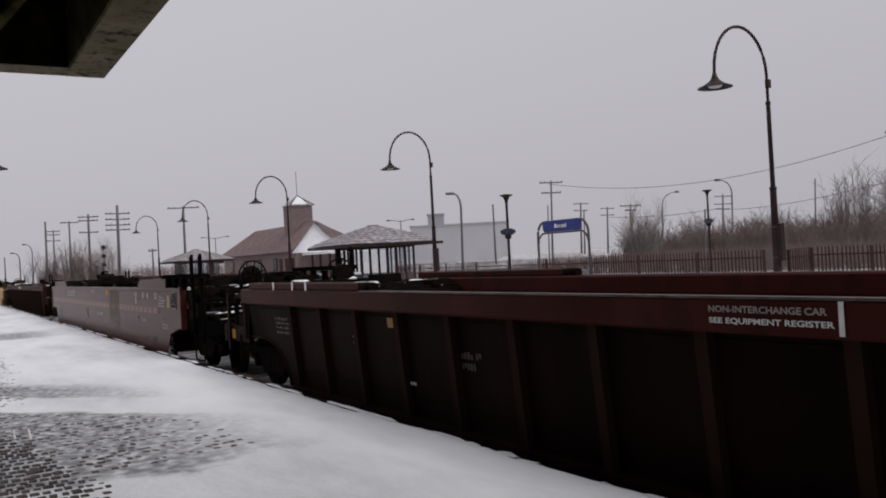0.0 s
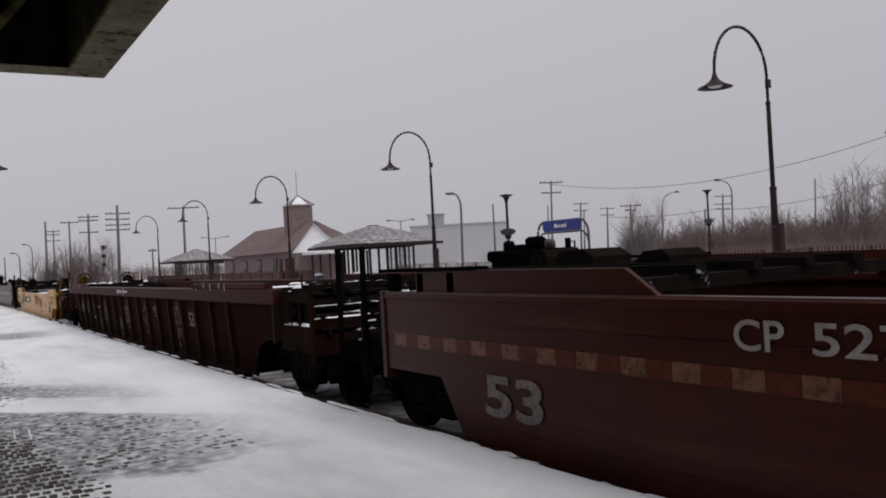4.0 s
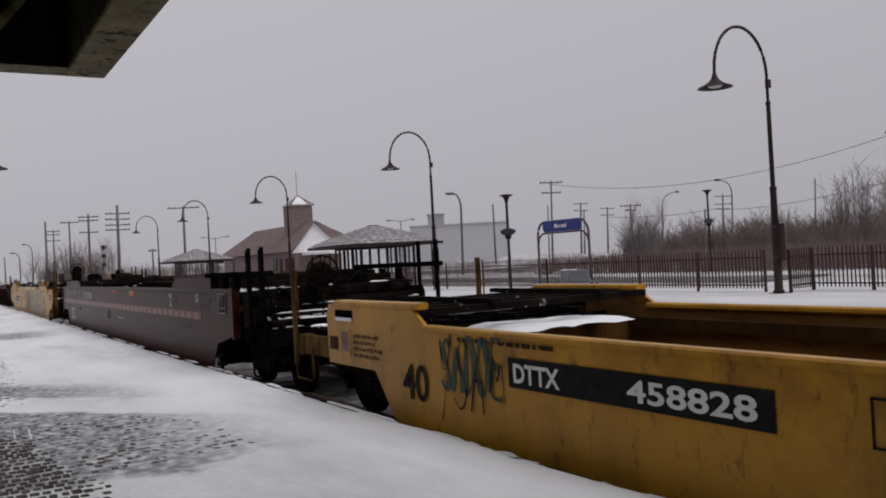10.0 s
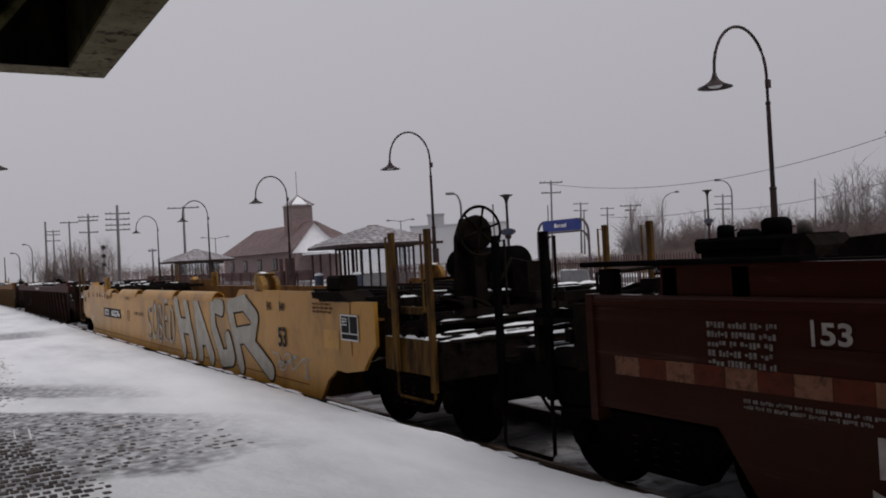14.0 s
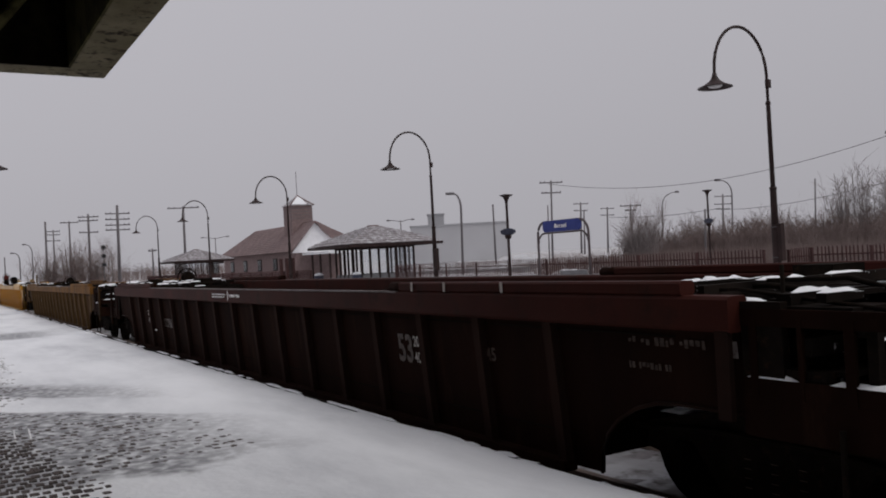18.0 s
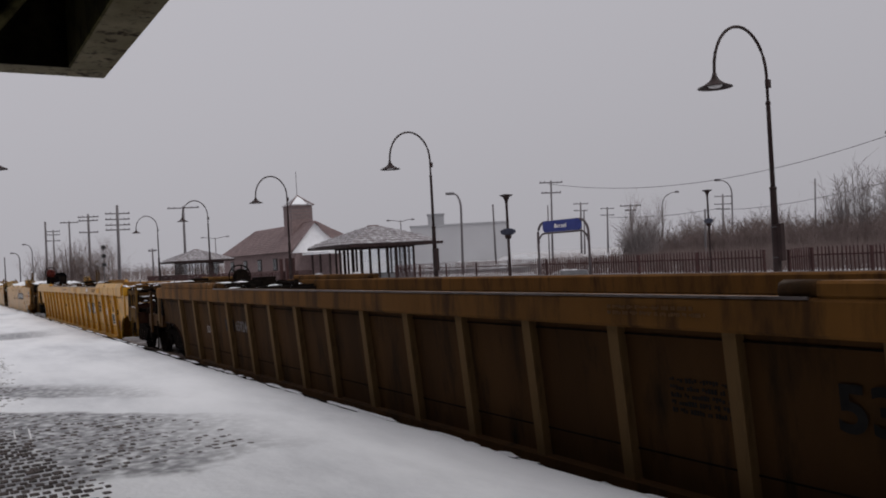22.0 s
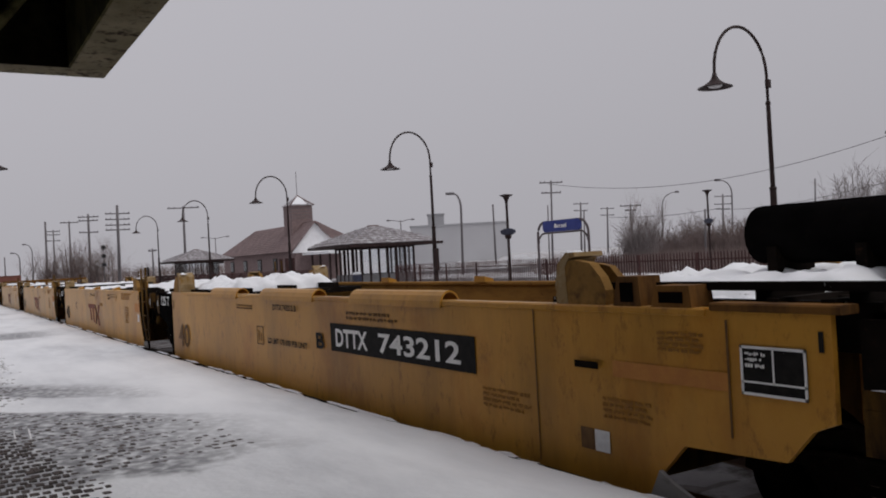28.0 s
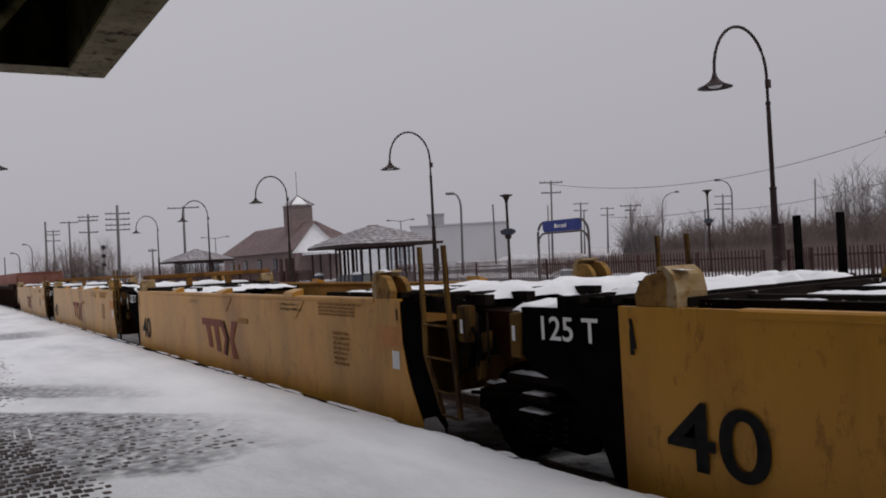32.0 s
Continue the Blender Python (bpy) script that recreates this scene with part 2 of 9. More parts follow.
DECK = surface("oily_deck_steel", (0.007, 0.006, 0.0055), (0.018, 0.0135, 0.011), 3, 0.8, 0.0, 0.2, 50, c3=(0.55, 0.55, 0.58), amount=0.33, soft3=0.05, spec=0.02)
RAILSTEEL = surface("rail_steel", (0.10, 0.07, 0.055), (0.16, 0.11, 0.085), 8, 0.5, 0.5, 0.1, 60)
WHITE_INK = surface("white_lettering", (0.74, 0.73, 0.72), (0.84, 0.83, 0.81), 14, 0.36, 0, 0, c3=(0.40, 0.37, 0.35), amount=0.24, spec=0.12, sheen=0.12)
DARK_PAVING = surface("bare_dark_paving", (0.05, 0.04, 0.036), (0.085, 0.068, 0.06), 6, 0.85, 0, 0.3, 60)
DULL_INK = surface("worn_white_lettering", (0.15, 0.12, 0.11), (0.27, 0.235, 0.22), 12, 0.36, 0, 0, c3=(0.06, 0.035, 0.03), amount=0.42, spec=0.12, sheen=0.12)
CHALK_INK = surface("dim_white_spray_line", (0.20, 0.18, 0.17), (0.33, 0.305, 0.29), 9, 0.5, 0, 0, c3=(0.10, 0.075, 0.065), amount=0.40, spec=0.12)
BLACK_INK = surface("black_lettering", (0.010, 0.009, 0.009), (0.020, 0.018, 0.017), 12, 0.7, 0, 0, spec=0.1)
BROWN_INK = surface("faded_brown_lettering", (0.10, 0.048, 0.014), (0.16, 0.078, 0.022), 12, 0.7, 0, 0)
RED_INK = surface("faded_red_lettering", (0.36, 0.072, 0.022), (0.43, 0.100, 0.030), 6, 0.6, 0, 0, c3=(0.30, 0.13, 0.05), amount=0.30)
DARKRED_INK = surface("dark_red_lettering", (0.155, 0.033, 0.015), (0.205, 0.047, 0.019), 6, 0.5, 0, 0, c3=(0.25, 0.085, 0.018), amount=0.36, spec=0.1)
PALE_STEEL = surface("pale_bare_steel", (0.075, 0.060, 0.056), (0.155, 0.130, 0.124), 3, 0.5, 0.1, 0.1, 30, c3=(0.04, 0.025, 0.02), amount=0.42)
FADED_INK = surface("nearly_gone_lettering", (0.060, 0.040, 0.032), (0.11, 0.078, 0.064), 12, 0.36, 0, 0, c3=(0.025, 0.012, 0.009), amount=0.47, spec=0.12, sheen=0.12)
REFLECT_YELLOW = surface("yellow_reflector", (0.36, 0.165, 0.016), (0.44, 0.215, 0.022), 6, 0.5, 0, 0, c3=(0.22, 0.10, 0.02), amount=0.36)
REFLECT_ORANGE = surface("orange_yellow_reflector", (0.58, 0.27, 0.010), (0.66, 0.33, 0.014), 6, 0.5, 0, 0, c3=(0.42, 0.19, 0.01), amount=0.34)
REFLECT_RED = surface("red_reflector", (0.085, 0.018, 0.009), (0.125, 0.028, 0.013), 8, 0.32, 0, 0, c3=(0.05, 0.015, 0.010), amount=0.42, spec=0.1, sheen=0.20, tint=(1.0, 0.88, 0.86))
REFLECT_CREAM = surface("cream_reflector", (0.165, 0.074, 0.044), (0.24, 0.115, 0.070), 8, 0.32, 0, 0, c3=(0.07, 0.028, 0.018), amount=0.46, spec=0.1, sheen=0.20, tint=(1.0, 0.88, 0.86))
SPRAY_DIM = surface("dim_cream_spray_paint", (0.115, 0.085, 0.042), (0.17, 0.13, 0.070), 3, 0.6, 0, 0, c3=(0.06, 0.034, 0.018), amount=0.42, soft3=0.3)
SPRAY_CREAM = surface("cream_spray_paint", (0.26, 0.20, 0.11), (0.36, 0.28, 0.17), 5, 0.6, 0, 0)
SPRAY_GREEN = surface("dark_green_spray_paint", (0.025, 0.045, 0.032), (0.05, 0.08, 0.055), 5, 0.6, 0, 0)
PAPER = surface("white_sticker", (0.60, 0.60, 0.60), (0.75, 0.75, 0.75), 20, 0.6, 0, 0)
POLE = surface("dark_brown_lamp_paint", (0.022, 0.013, 0.012), (0.038, 0.021, 0.020), 5, 0.6, 0, 0.05, 40, spec=0.2)
FENCE_RED = surface("red_brown_fence_paint", (0.045, 0.022, 0.021), (0.075, 0.035, 0.033), 3, 0.7, 0, 0.05, 40, vary=0.2, spec=0.2)
FENCE_GREY = surface("galvanised_rail", (0.06, 0.055, 0.058), (0.10, 0.09, 0.095), 3, 0.6, 0.2, 0.05, 40)
WOODPOLE = surface("weathered_pole_wood", (0.12, 0.11, 0.115), (0.19, 0.175, 0.18), 2, 0.9, 0, 0.3, 12, stretch=(4, 4, 0.3))
SHINGLE = surface("red_brown_shingle", (0.19, 0.137, 0.133), (0.26, 0.188, 0.183), 1.2, 0.9, 0, 0.4, 9, c3=(0.36, 0.335, 0.34), amount=0.36)
SHINGLE_SNOW = surface("snow_dusted_shingle", (0.17, 0.15, 0.155), (0.27, 0.245, 0.25), 1.2, 0.9, 0, 0.4, 9, c3=(0.62, 0.62, 0.65), amount=0.46, stretch=(1, 1, 6))
BRICKWORK = surface("grey_brown_brick", (0.20, 0.145, 0.14), (0.27, 0.20, 0.195), 4, 0.9, 0, 0.3, 30)
STUCCO = surface("white_gable_paint", (0.78, 0.78, 0.80), (0.86, 0.86, 0.88), 3, 0.8, 0, 0.1, 30)
CONCRETE = surface("platform_concrete", (0.22, 0.21, 0.20), (0.32, 0.31, 0.30), 2, 0.9, 0, 0.2, 30, c3=(0.12, 0.11, 0.105), amount=0.35)
PAVER = surface("brown_paver", (0.040, 0.031, 0.027), (0.080, 0.060, 0.053), 9, 0.85, 0, 0.3, 60, c3=(0.30, 0.29, 0.29), amount=0.34, soft3=0.1, vary=0.3)
PAVER_JOINED = surface("brown_paver_rest", (0.060, 0.049, 0.045), (0.115, 0.095, 0.088), 9, 0.85, 0, 0.3, 60, c3=(0.34, 0.33, 0.34), amount=0.40, soft3=0.1, vary=0.3, island=True)
CANOPY_PAINT = surface("peeling_cream_paint", (0.17, 0.145, 0.085), (0.27, 0.235, 0.155), 2.2, 0.8, 0, 0.3, 30, c3=(0.030, 0.020, 0.012), amount=0.41, soft3=0.05, spec=0.06, grime=0.5, flecks=((0.025, 0.017, 0.010), 0.53, (1, 1, 1)))
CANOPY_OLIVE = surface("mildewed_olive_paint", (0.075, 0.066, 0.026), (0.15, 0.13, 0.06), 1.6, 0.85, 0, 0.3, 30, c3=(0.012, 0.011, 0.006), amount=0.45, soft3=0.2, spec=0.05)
FAR_GROUND = surface("snow_with_bare_patches", (0.54, 0.54, 0.56), (0.70, 0.71, 0.73), 0.08, 0.9, 0, 0.3, 3, c3=(0.26, 0.225, 0.215), amount=0.50, soft3=0.2, spec=0.1)
HAZE_PANE = surface("dull_shelter_glazing", (0.13, 0.125, 0.13), (0.19, 0.185, 0.19), 1.0, 0.4, 0, 0)
CANOPY_DARK = surface("dark_canopy_steel", (0.008, 0.0068, 0.004), (0.022, 0.0175, 0.009), 2.0, 0.85, 0, 0.3, 30, c3=(0.005, 0.0042, 0.003), amount=0.50, spec=0.04)
PLASTER = surface("blocking_wall_plaster", (0.10, 0.09, 0.085), (0.15, 0.135, 0.125), 1.5, 0.9, 0, 0.2, 20)
SIGN_BLUE = surface("blue_sign_enamel", (0.020, 0.035, 0.20), (0.03, 0.05, 0.25), 4, 0.4, 0, 0)
SIGN_FRAME = surface("dark_tube_paint", (0.075, 0.058, 0.060), (0.12, 0.095, 0.098), 5, 0.5, 0, 0)
BIN_BLUE = surface("dark_bin_plastic", (0.025, 0.028, 0.05), (0.04, 0.045, 0.075), 5, 0.5, 0, 0)
# Far twigs and bark are coloured paler to stand in for haze.
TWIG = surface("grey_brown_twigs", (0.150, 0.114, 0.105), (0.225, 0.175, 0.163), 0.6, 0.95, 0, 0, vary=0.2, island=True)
TWIG_HAZE = surface("haze_pale_twigs", (0.20, 0.172, 0.166), (0.28, 0.245, 0.238), 0.6, 0.95, 0, 0, vary=0.15, island=True)
BARK = surface("haze_pale_bark", (0.12, 0.10, 0.095), (0.20, 0.175, 0.165), 2, 0.95, 0, 0.3, 14)
# Snowfall haze is mixed into these two greys for the far buildings.
HAZE_WALL = surface("hazed_far_wall", (0.47, 0.47, 0.485), (0.53, 0.53, 0.545), 0.08, 0.95, 0, 0)
HAZE_DARK = surface("hazed_far_roof", (0.36, 0.36, 0.375), (0.42, 0.42, 0.435), 0.2, 0.95, 0, 0)
LENS_DARK = surface("dark_signal_lens", (0.02, 0.02, 0.02), (0.03, 0.03, 0.03), 4, 0.2, 0, 0)
CLEAR_GLASS = surface("clear_glazing", (0.86, 0.89, 0.92), (0.92, 0.94, 0.96), 1.0, 0.06, 0, 0)
CLEAR_GLASS.node_tree.nodes["Principled BSDF"].inputs["Transmission Weight"].default_value = 0.92
CLEAR_GLASS.node_tree.nodes["Principled BSDF"].inputs["IOR"].default_value = 1.1
GLASS_DULL = surface("dull_window_glass", (0.05, 0.055, 0.06), (0.08, 0.085, 0.09), 2, 0.15, 0, 0, spec=0.5)
CONTAINER = surface("rusty_container_paint", (0.20, 0.075, 0.055), (0.27, 0.11, 0.08), 0.8, 0.7, 0, 0.1, 20, stretch=STREAK)
BENCH_GREY = surface("grey_bench_steel", (0.16, 0.16, 0.165), (0.22, 0.22, 0.225), 4, 0.6, 0.1, 0)


# ---- mesh helpers ----
def bx(bm, x0, x1, y0, y1, z0, z1):
    v = [bm.verts.new(p) for p in ((x0, y0, z0), (x1, y0, z0), (x1, y1, z0), (x0, y1, z0), (x0, y0, z1), (x1, y0, z1), (x1, y1, z1), (x0, y1, z1))]
    for f in ((3, 2, 1, 0), (4, 5, 6, 7), (0, 1, 5, 4), (1, 2, 6, 5), (2, 3, 7, 6), (3, 0, 4, 7)):
        bm.faces.new([v[i] for i in f])


def prism(bm, pts, axis, a, b, warp=None):
    """A closed polygon pushed along an axis from a to b; pts are in the other two axes, in order."""
    def at(p, h):
        q = {"x": (h, p[0], p[1]), "y": (p[0], h, p[1]), "z": (p[0], p[1], h)}[axis]
        return warp(q) if warp else q
    lo, hi = [bm.verts.new(at(p, a)) for p in pts], [bm.verts.new(at(p, b)) for p in pts]
    n = len(pts)
    bm.faces.new(lo)
    bm.faces.new(hi[::-1])
    for i in range(n):
        bm.faces.new((lo[i], hi[i], hi[(i + 1) % n], lo[(i + 1) % n]))


def cbx(bm, x0, x1, y0, y1, z0, z1, c=0.015):
    """A bar along x with chamfered edges."""
    prism(bm, [(y0 + c, z0), (y1 - c, z0), (y1, z0 + c), (y1, z1 - c), (y1 - c, z1), (y0 + c, z1), (y0, z1 - c), (y0, z0 + c)], "x", x0, x1)


def tube(bm, pts, r, n=6, r2=None):
    pts = [Vector(p) for p in pts]
    rings = []
    for i, p in enumerate(pts):
        d = (pts[min(i + 1, len(pts) - 1)] - pts[max(i - 1, 0)]).normalized()
        s = d.cross(Vector((0, 0, 1)) if abs(d.z) < 0.9 else Vector((1, 0, 0))).normalized()
        u = s.cross(d)
        k = r if r2 is None else r + (r2 - r) * i / (len(pts) - 1)
        rings.append([bm.verts.new(p + (s * math.cos(2 * math.pi * j / n) + u * math.sin(2 * math.pi * j / n)) * k) for j in range(n)])
    for a, b in zip(rings, rings[1:]):
        for j in range(n):
            bm.faces.new((a[j], a[(j + 1) % n], b[(j + 1) % n], b[j])).smooth = True
    bm.faces.new(rings[0][::-1])
    bm.faces.new(rings[-1])


def lathe(bm, prof, n=16, centre=(0, 0, 0), axis="z"):
    rings = []
    for r, h in prof:
        ring = []
        for j in range(n):
            a = 2 * math.pi * j / n
            p = (r * math.cos(a), r * math.sin(a), h)
            p = {"z": p, "y": (p[0], h, p[1]), "x": (h, p[0], p[1])}[axis]
            ring.append(bm.verts.new(Vector(p) + Vector(centre)))
        rings.append(ring)
    for a, b in zip(rings, rings[1:]):
        for j in range(n):
            bm.faces.new((a[j], a[(j + 1) % n], b[(j + 1) % n], b[j])).smooth = True
    bm.faces.new(rings[0][::-1])
    bm.faces.new(rings[-1])


def torus(bm, c, R, r, axis="x", n=24, k=6):
    rings = []
    for i in range(n):
        a = 2 * math.pi * i / n
        ring = []
        for j in range(k):
            b = 2 * math.pi * j / k
            p = ((R + r * math.cos(b)) * math.cos(a), (R + r * math.cos(b)) * math.sin(a), r * math.sin(b))
            p = {"z": p, "x": (p[2], p[0], p[1]), "y": (p[0], p[2], p[1])}[axis]
            ring.append(bm.verts.new(Vector(p) + Vector(c)))
        rings.append(ring)
    for i in range(n):
        a, b = rings[i], rings[(i + 1) % n]
        for j in range(k):
            bm.faces.new((a[j], b[j], b[(j + 1) % k], a[(j + 1) % k])).smooth = True


def drift(bm, x0, x1, y0, y1, z, h, seed, nx=16, ny=6):
    """A heap of snow with a soft uneven top on a flat base."""
    top = []
    for i in range(nx + 1):
        row = []
        for j in range(ny + 1):
            u, v = i / nx, j / ny
            k = min(1, 8 * min(u, 1 - u)) ** 0.5 * min(1, 6 * min(v, 1 - v)) ** 0.5 if 0 < u < 1 and 0 < v < 1 else 0
            p = Vector((x0 + (x1 - x0) * u, y0 + (y1 - y0) * v, z))
            p.z += h * k * (0.72 + 0.45 * noise.noise(Vector((p.x * 1.3 + seed, p.y * 1.6, seed))) + 0.30 * noise.noise(Vector((p.x * 4.1 + seed, p.y * 4.6, seed))) + 0.20 * noise.noise(Vector((p.x * 11 + seed, p.y * 12, seed))))
            bare = min(1.0, max(0.0, 0.5 + 3.0 * (noise.noise(Vector((p.x * 2.6 + 7 * seed, p.y * 3.1, seed))) + 0.10 + 0.5 * k * min(h * 6, 1.0)) + 1.3 * noise.noise(Vector((p.x * 9 + seed, p.y * 10, seed)))))
            p.z = z + (p.z - z) * bare - min(0.03, 0.5 * h) * (1 - bare)
            row.append(bm.verts.new(p))
        top.append(row)
    for i in range(nx):
        for j in range(ny):
            bm.faces.new((top[i][j], top[i + 1][j], top[i + 1][j + 1], top[i][j + 1])).smooth = True


def mesh_of(name, bm, material):
    bmesh.ops.recalc_face_normals(bm, faces=bm.faces)
    me = bpy.data.meshes.new(name)
    bm.to_mesh(me)
    bm.free()
    me.materials.append(material)
    return me


def piece(name, me, parent, where=None, label=""):
    ob = new(name, me)
    ob.parent = parent
    if where is not None:
        ob.matrix_basis = where
    return tagged(ob, label)


def part(name, bm, material, parent, label=""):
    return piece(name, mesh_of(name, bm, material), parent, None, label)


def thing(name, label, category, where=None, group="", kind=""):
    ob = new(name)
    ob.empty_display_size = 0.2
    if where is not None:
        ob.matrix_basis = where
    return tagged(ob, label, category, group, kind)


def solid(name, bm, material, label, category, group="", kind=""):
    return tagged(new(name, mesh_of(name, bm, material)), label, category, group, kind)


# ---- lettering, shaped once while the scene is small ----
GLYPHS = {}
for words in ("53", "40", "20", "45", "48", "5", "0", "B", "C", "125 T", "DTTX", "743212", "527651", "458828", "652276", "659240", "527377", "527006", "EMPTY LOAD", '1/2" ADJ. BLOCK', "L 73-4",
              "NON-INTERCHANGE CAR", "SEE EQUIPMENT REGISTER", "GWF13S", "CP", "LD LMT", "168800", "PLATE", "H", "M", "LD LMT 170 600 PER UNIT", "DTTX 743212 C", "DTTX 743212 B", "52900 LBS", "FOR 20 FT", "50", "A LMT 162700"):
    cu = bpy.data.curves.new("words", "FONT")
    cu.body, cu.resolution_u, cu.offset = words, 6 if len(words) < 4 else 3, 0.028 if words == "DTTX" else 0.013 if words in ("40", "125 T", "527006", "527377", "CP") else 0.022 if words in ("743212", "527651", "458828", "652276") else 0.026
    tmp = new("words", cu)
    bpy.context.view_layer.update()
    me = bpy.data.meshes.new_from_object(tmp.evaluated_get(bpy.context.evaluated_depsgraph_get()))
    v = np.array([p.co[:2] for p in me.vertices])
    GLYPHS[words] = ((v - v.min(0)) / (v.max(0) - v.min(0)), [tuple(p.vertices) for p in me.polygons])
    bpy.data.objects.remove(tmp)
    bpy.data.curves.remove(cu)
    bpy.data.meshes.remove(me)
# ---- the train ----
TRACK_Y, RAIL_Z, SPEED, WHEEL_R = 5.45, -0.35, 7.0, 0.42
TRAIN, WHEELSETS = [], []


class Side:
    """Where the outer face of a car's near side lies at a height: straight, or leaning in towards the bottom."""
    def __init__(self, y=-1.5, lean=0.0, top=1.38):
        self.y, self.lean, self.top = y, lean, top

    def at(self, z):
        return self.y + self.lean * max(0.0, self.top - z)


def letters(car, words, x0, x1, z0, z1, ink, side):
    """Painted words; large characters are pieces of their own."""
    uv, polys = GLYPHS[words]
    at = [(x0 + (x1 - x0) * u, side.at(z0 + (z1 - z0) * w) - 0.014, z0 + (z1 - z0) * w) for u, w in uv]
    groups = [polys]
    if z1 - z0 > 0.035:
        root = list(range(len(at)))

        def find(i):
            while root[i] != i:
                i = root[i]
            return i
        for p in polys:
            for i in p[1:]:
                root[find(i)] = find(p[0])
        by = {}
        for p in polys:
            by.setdefault(find(p[0]), []).append(p)
        groups = list(by.values())
    for group in groups:
        used = sorted({i for p in group for i in p})
        index = {i: k for k, i in enumerate(used)}
        me = bpy.data.meshes.new("lettering")
        me.from_pydata([at[i] for i in used], [], [tuple(index[i] for i in p) for p in group])
        me.materials.append(ink)
        piece("lettering", me, car, None, "painted characters on the side")


def plate(car, name, x0, x1, z0, z1, ink, side, out=0.005, label="", tilt=0.0):
    bm = bmesh.new()
    pts = [(x0, z0), (x1, z0 + tilt), (x1, z1 + tilt), (x0, z1)]
    prism(bm, pts, "y", -0.003, 0.0, lambda q: (q[0], side.at(q[2]) - out + q[1], q[2]))
    return part(name, bm, ink, car, label)


def poly(car, name, pts, ink, side, out=0.006, label=""):
    bm = bmesh.new()
    prism(bm, pts, "y", -0.003, 0.0, lambda q: (q[0], side.at(q[2]) - out + q[1], q[2]))
    return part(name, bm, ink, car, label)


def bars(car, x0, x1, z0, z1, lines, ink, side, seed=1):
    """Small unreadable writing: broken bars of its size."""
    rnd = random.Random(seed)
    bm = bmesh.new()
    h = (z1 - z0) / lines
    for i in range(lines):
        x = x0
        end = x1 - (x1 - x0) * rnd.uniform(0, 0.25)
        z = z1 - (i + 0.85) * h
        while x < end - h * 0.3:
            for k in range(rnd.choice((2, 3, 4, 5, 6))):
                w = h * rnd.uniform(0.24, 0.42)
                if x + w > end:
                    break
                lo, hi = z + h * rnd.choice((0, 0, 0, 0.2)), z + h * rnd.choice((0.62, 0.62, 0.62, 0.45))
                prism(bm, [(x, lo), (x + w, lo), (x + w, hi), (x, hi)], "y", -0.003, 0.0, lambda q: (q[0], side.at(q[2]) - 0.006 + q[1], q[2]))
                x += w + h * 0.16
            x += h * 0.40
    tagged(part("small_lettering", bm, ink, car, "small worn lettering"), kind="stuff")


def scrawl(car, x0, x1, z0, z1, ink, side, seed, strokes=7, r=0.014, label="sprayed scrawl"):
    """A sprayed tag: flat looping strokes that stand for no letters."""
    rnd = random.Random(seed)
    bm = bmesh.new()
    w, h = x1 - x0, z1 - z0
    path = []
    for s in range(strokes):
        cx, cz = x0 + w * (s + 0.5) / strokes, z0 + h * rnd.uniform(0.4, 0.6)
        a0, turn = rnd.uniform(0, 6.3), rnd.choice((-1, 1)) * rnd.uniform(2.5, 5.5)
        ax, az = w / strokes * rnd.uniform(0.5, 0.8), h * rnd.uniform(0.30, 0.5)
        for i in range(12):
            a = a0 + turn * i / 11
            path.append(Vector((min(max(cx + ax * math.cos(a), x0), x1), min(max(cz + az * math.sin(a), z0), z1))))
    last = None
    for i, p in enumerate(path):
        d = path[min(i + 1, len(path) - 1)] - path[max(i - 1, 0)]
        n = Vector((-d.y, d.x)).normalized() * r * (0.7 + 0.5 * abs(math.sin(i * 0.37)))
        pair = [bm.verts.new((q.x, side.at(q.y) - 0.008, q.y)) for q in (p - n, p + n)]
        if last:
            bm.faces.new((last[0], pair[0], pair[1], last[1]))
        last = pair
    part("graffiti", bm, ink, car, label)


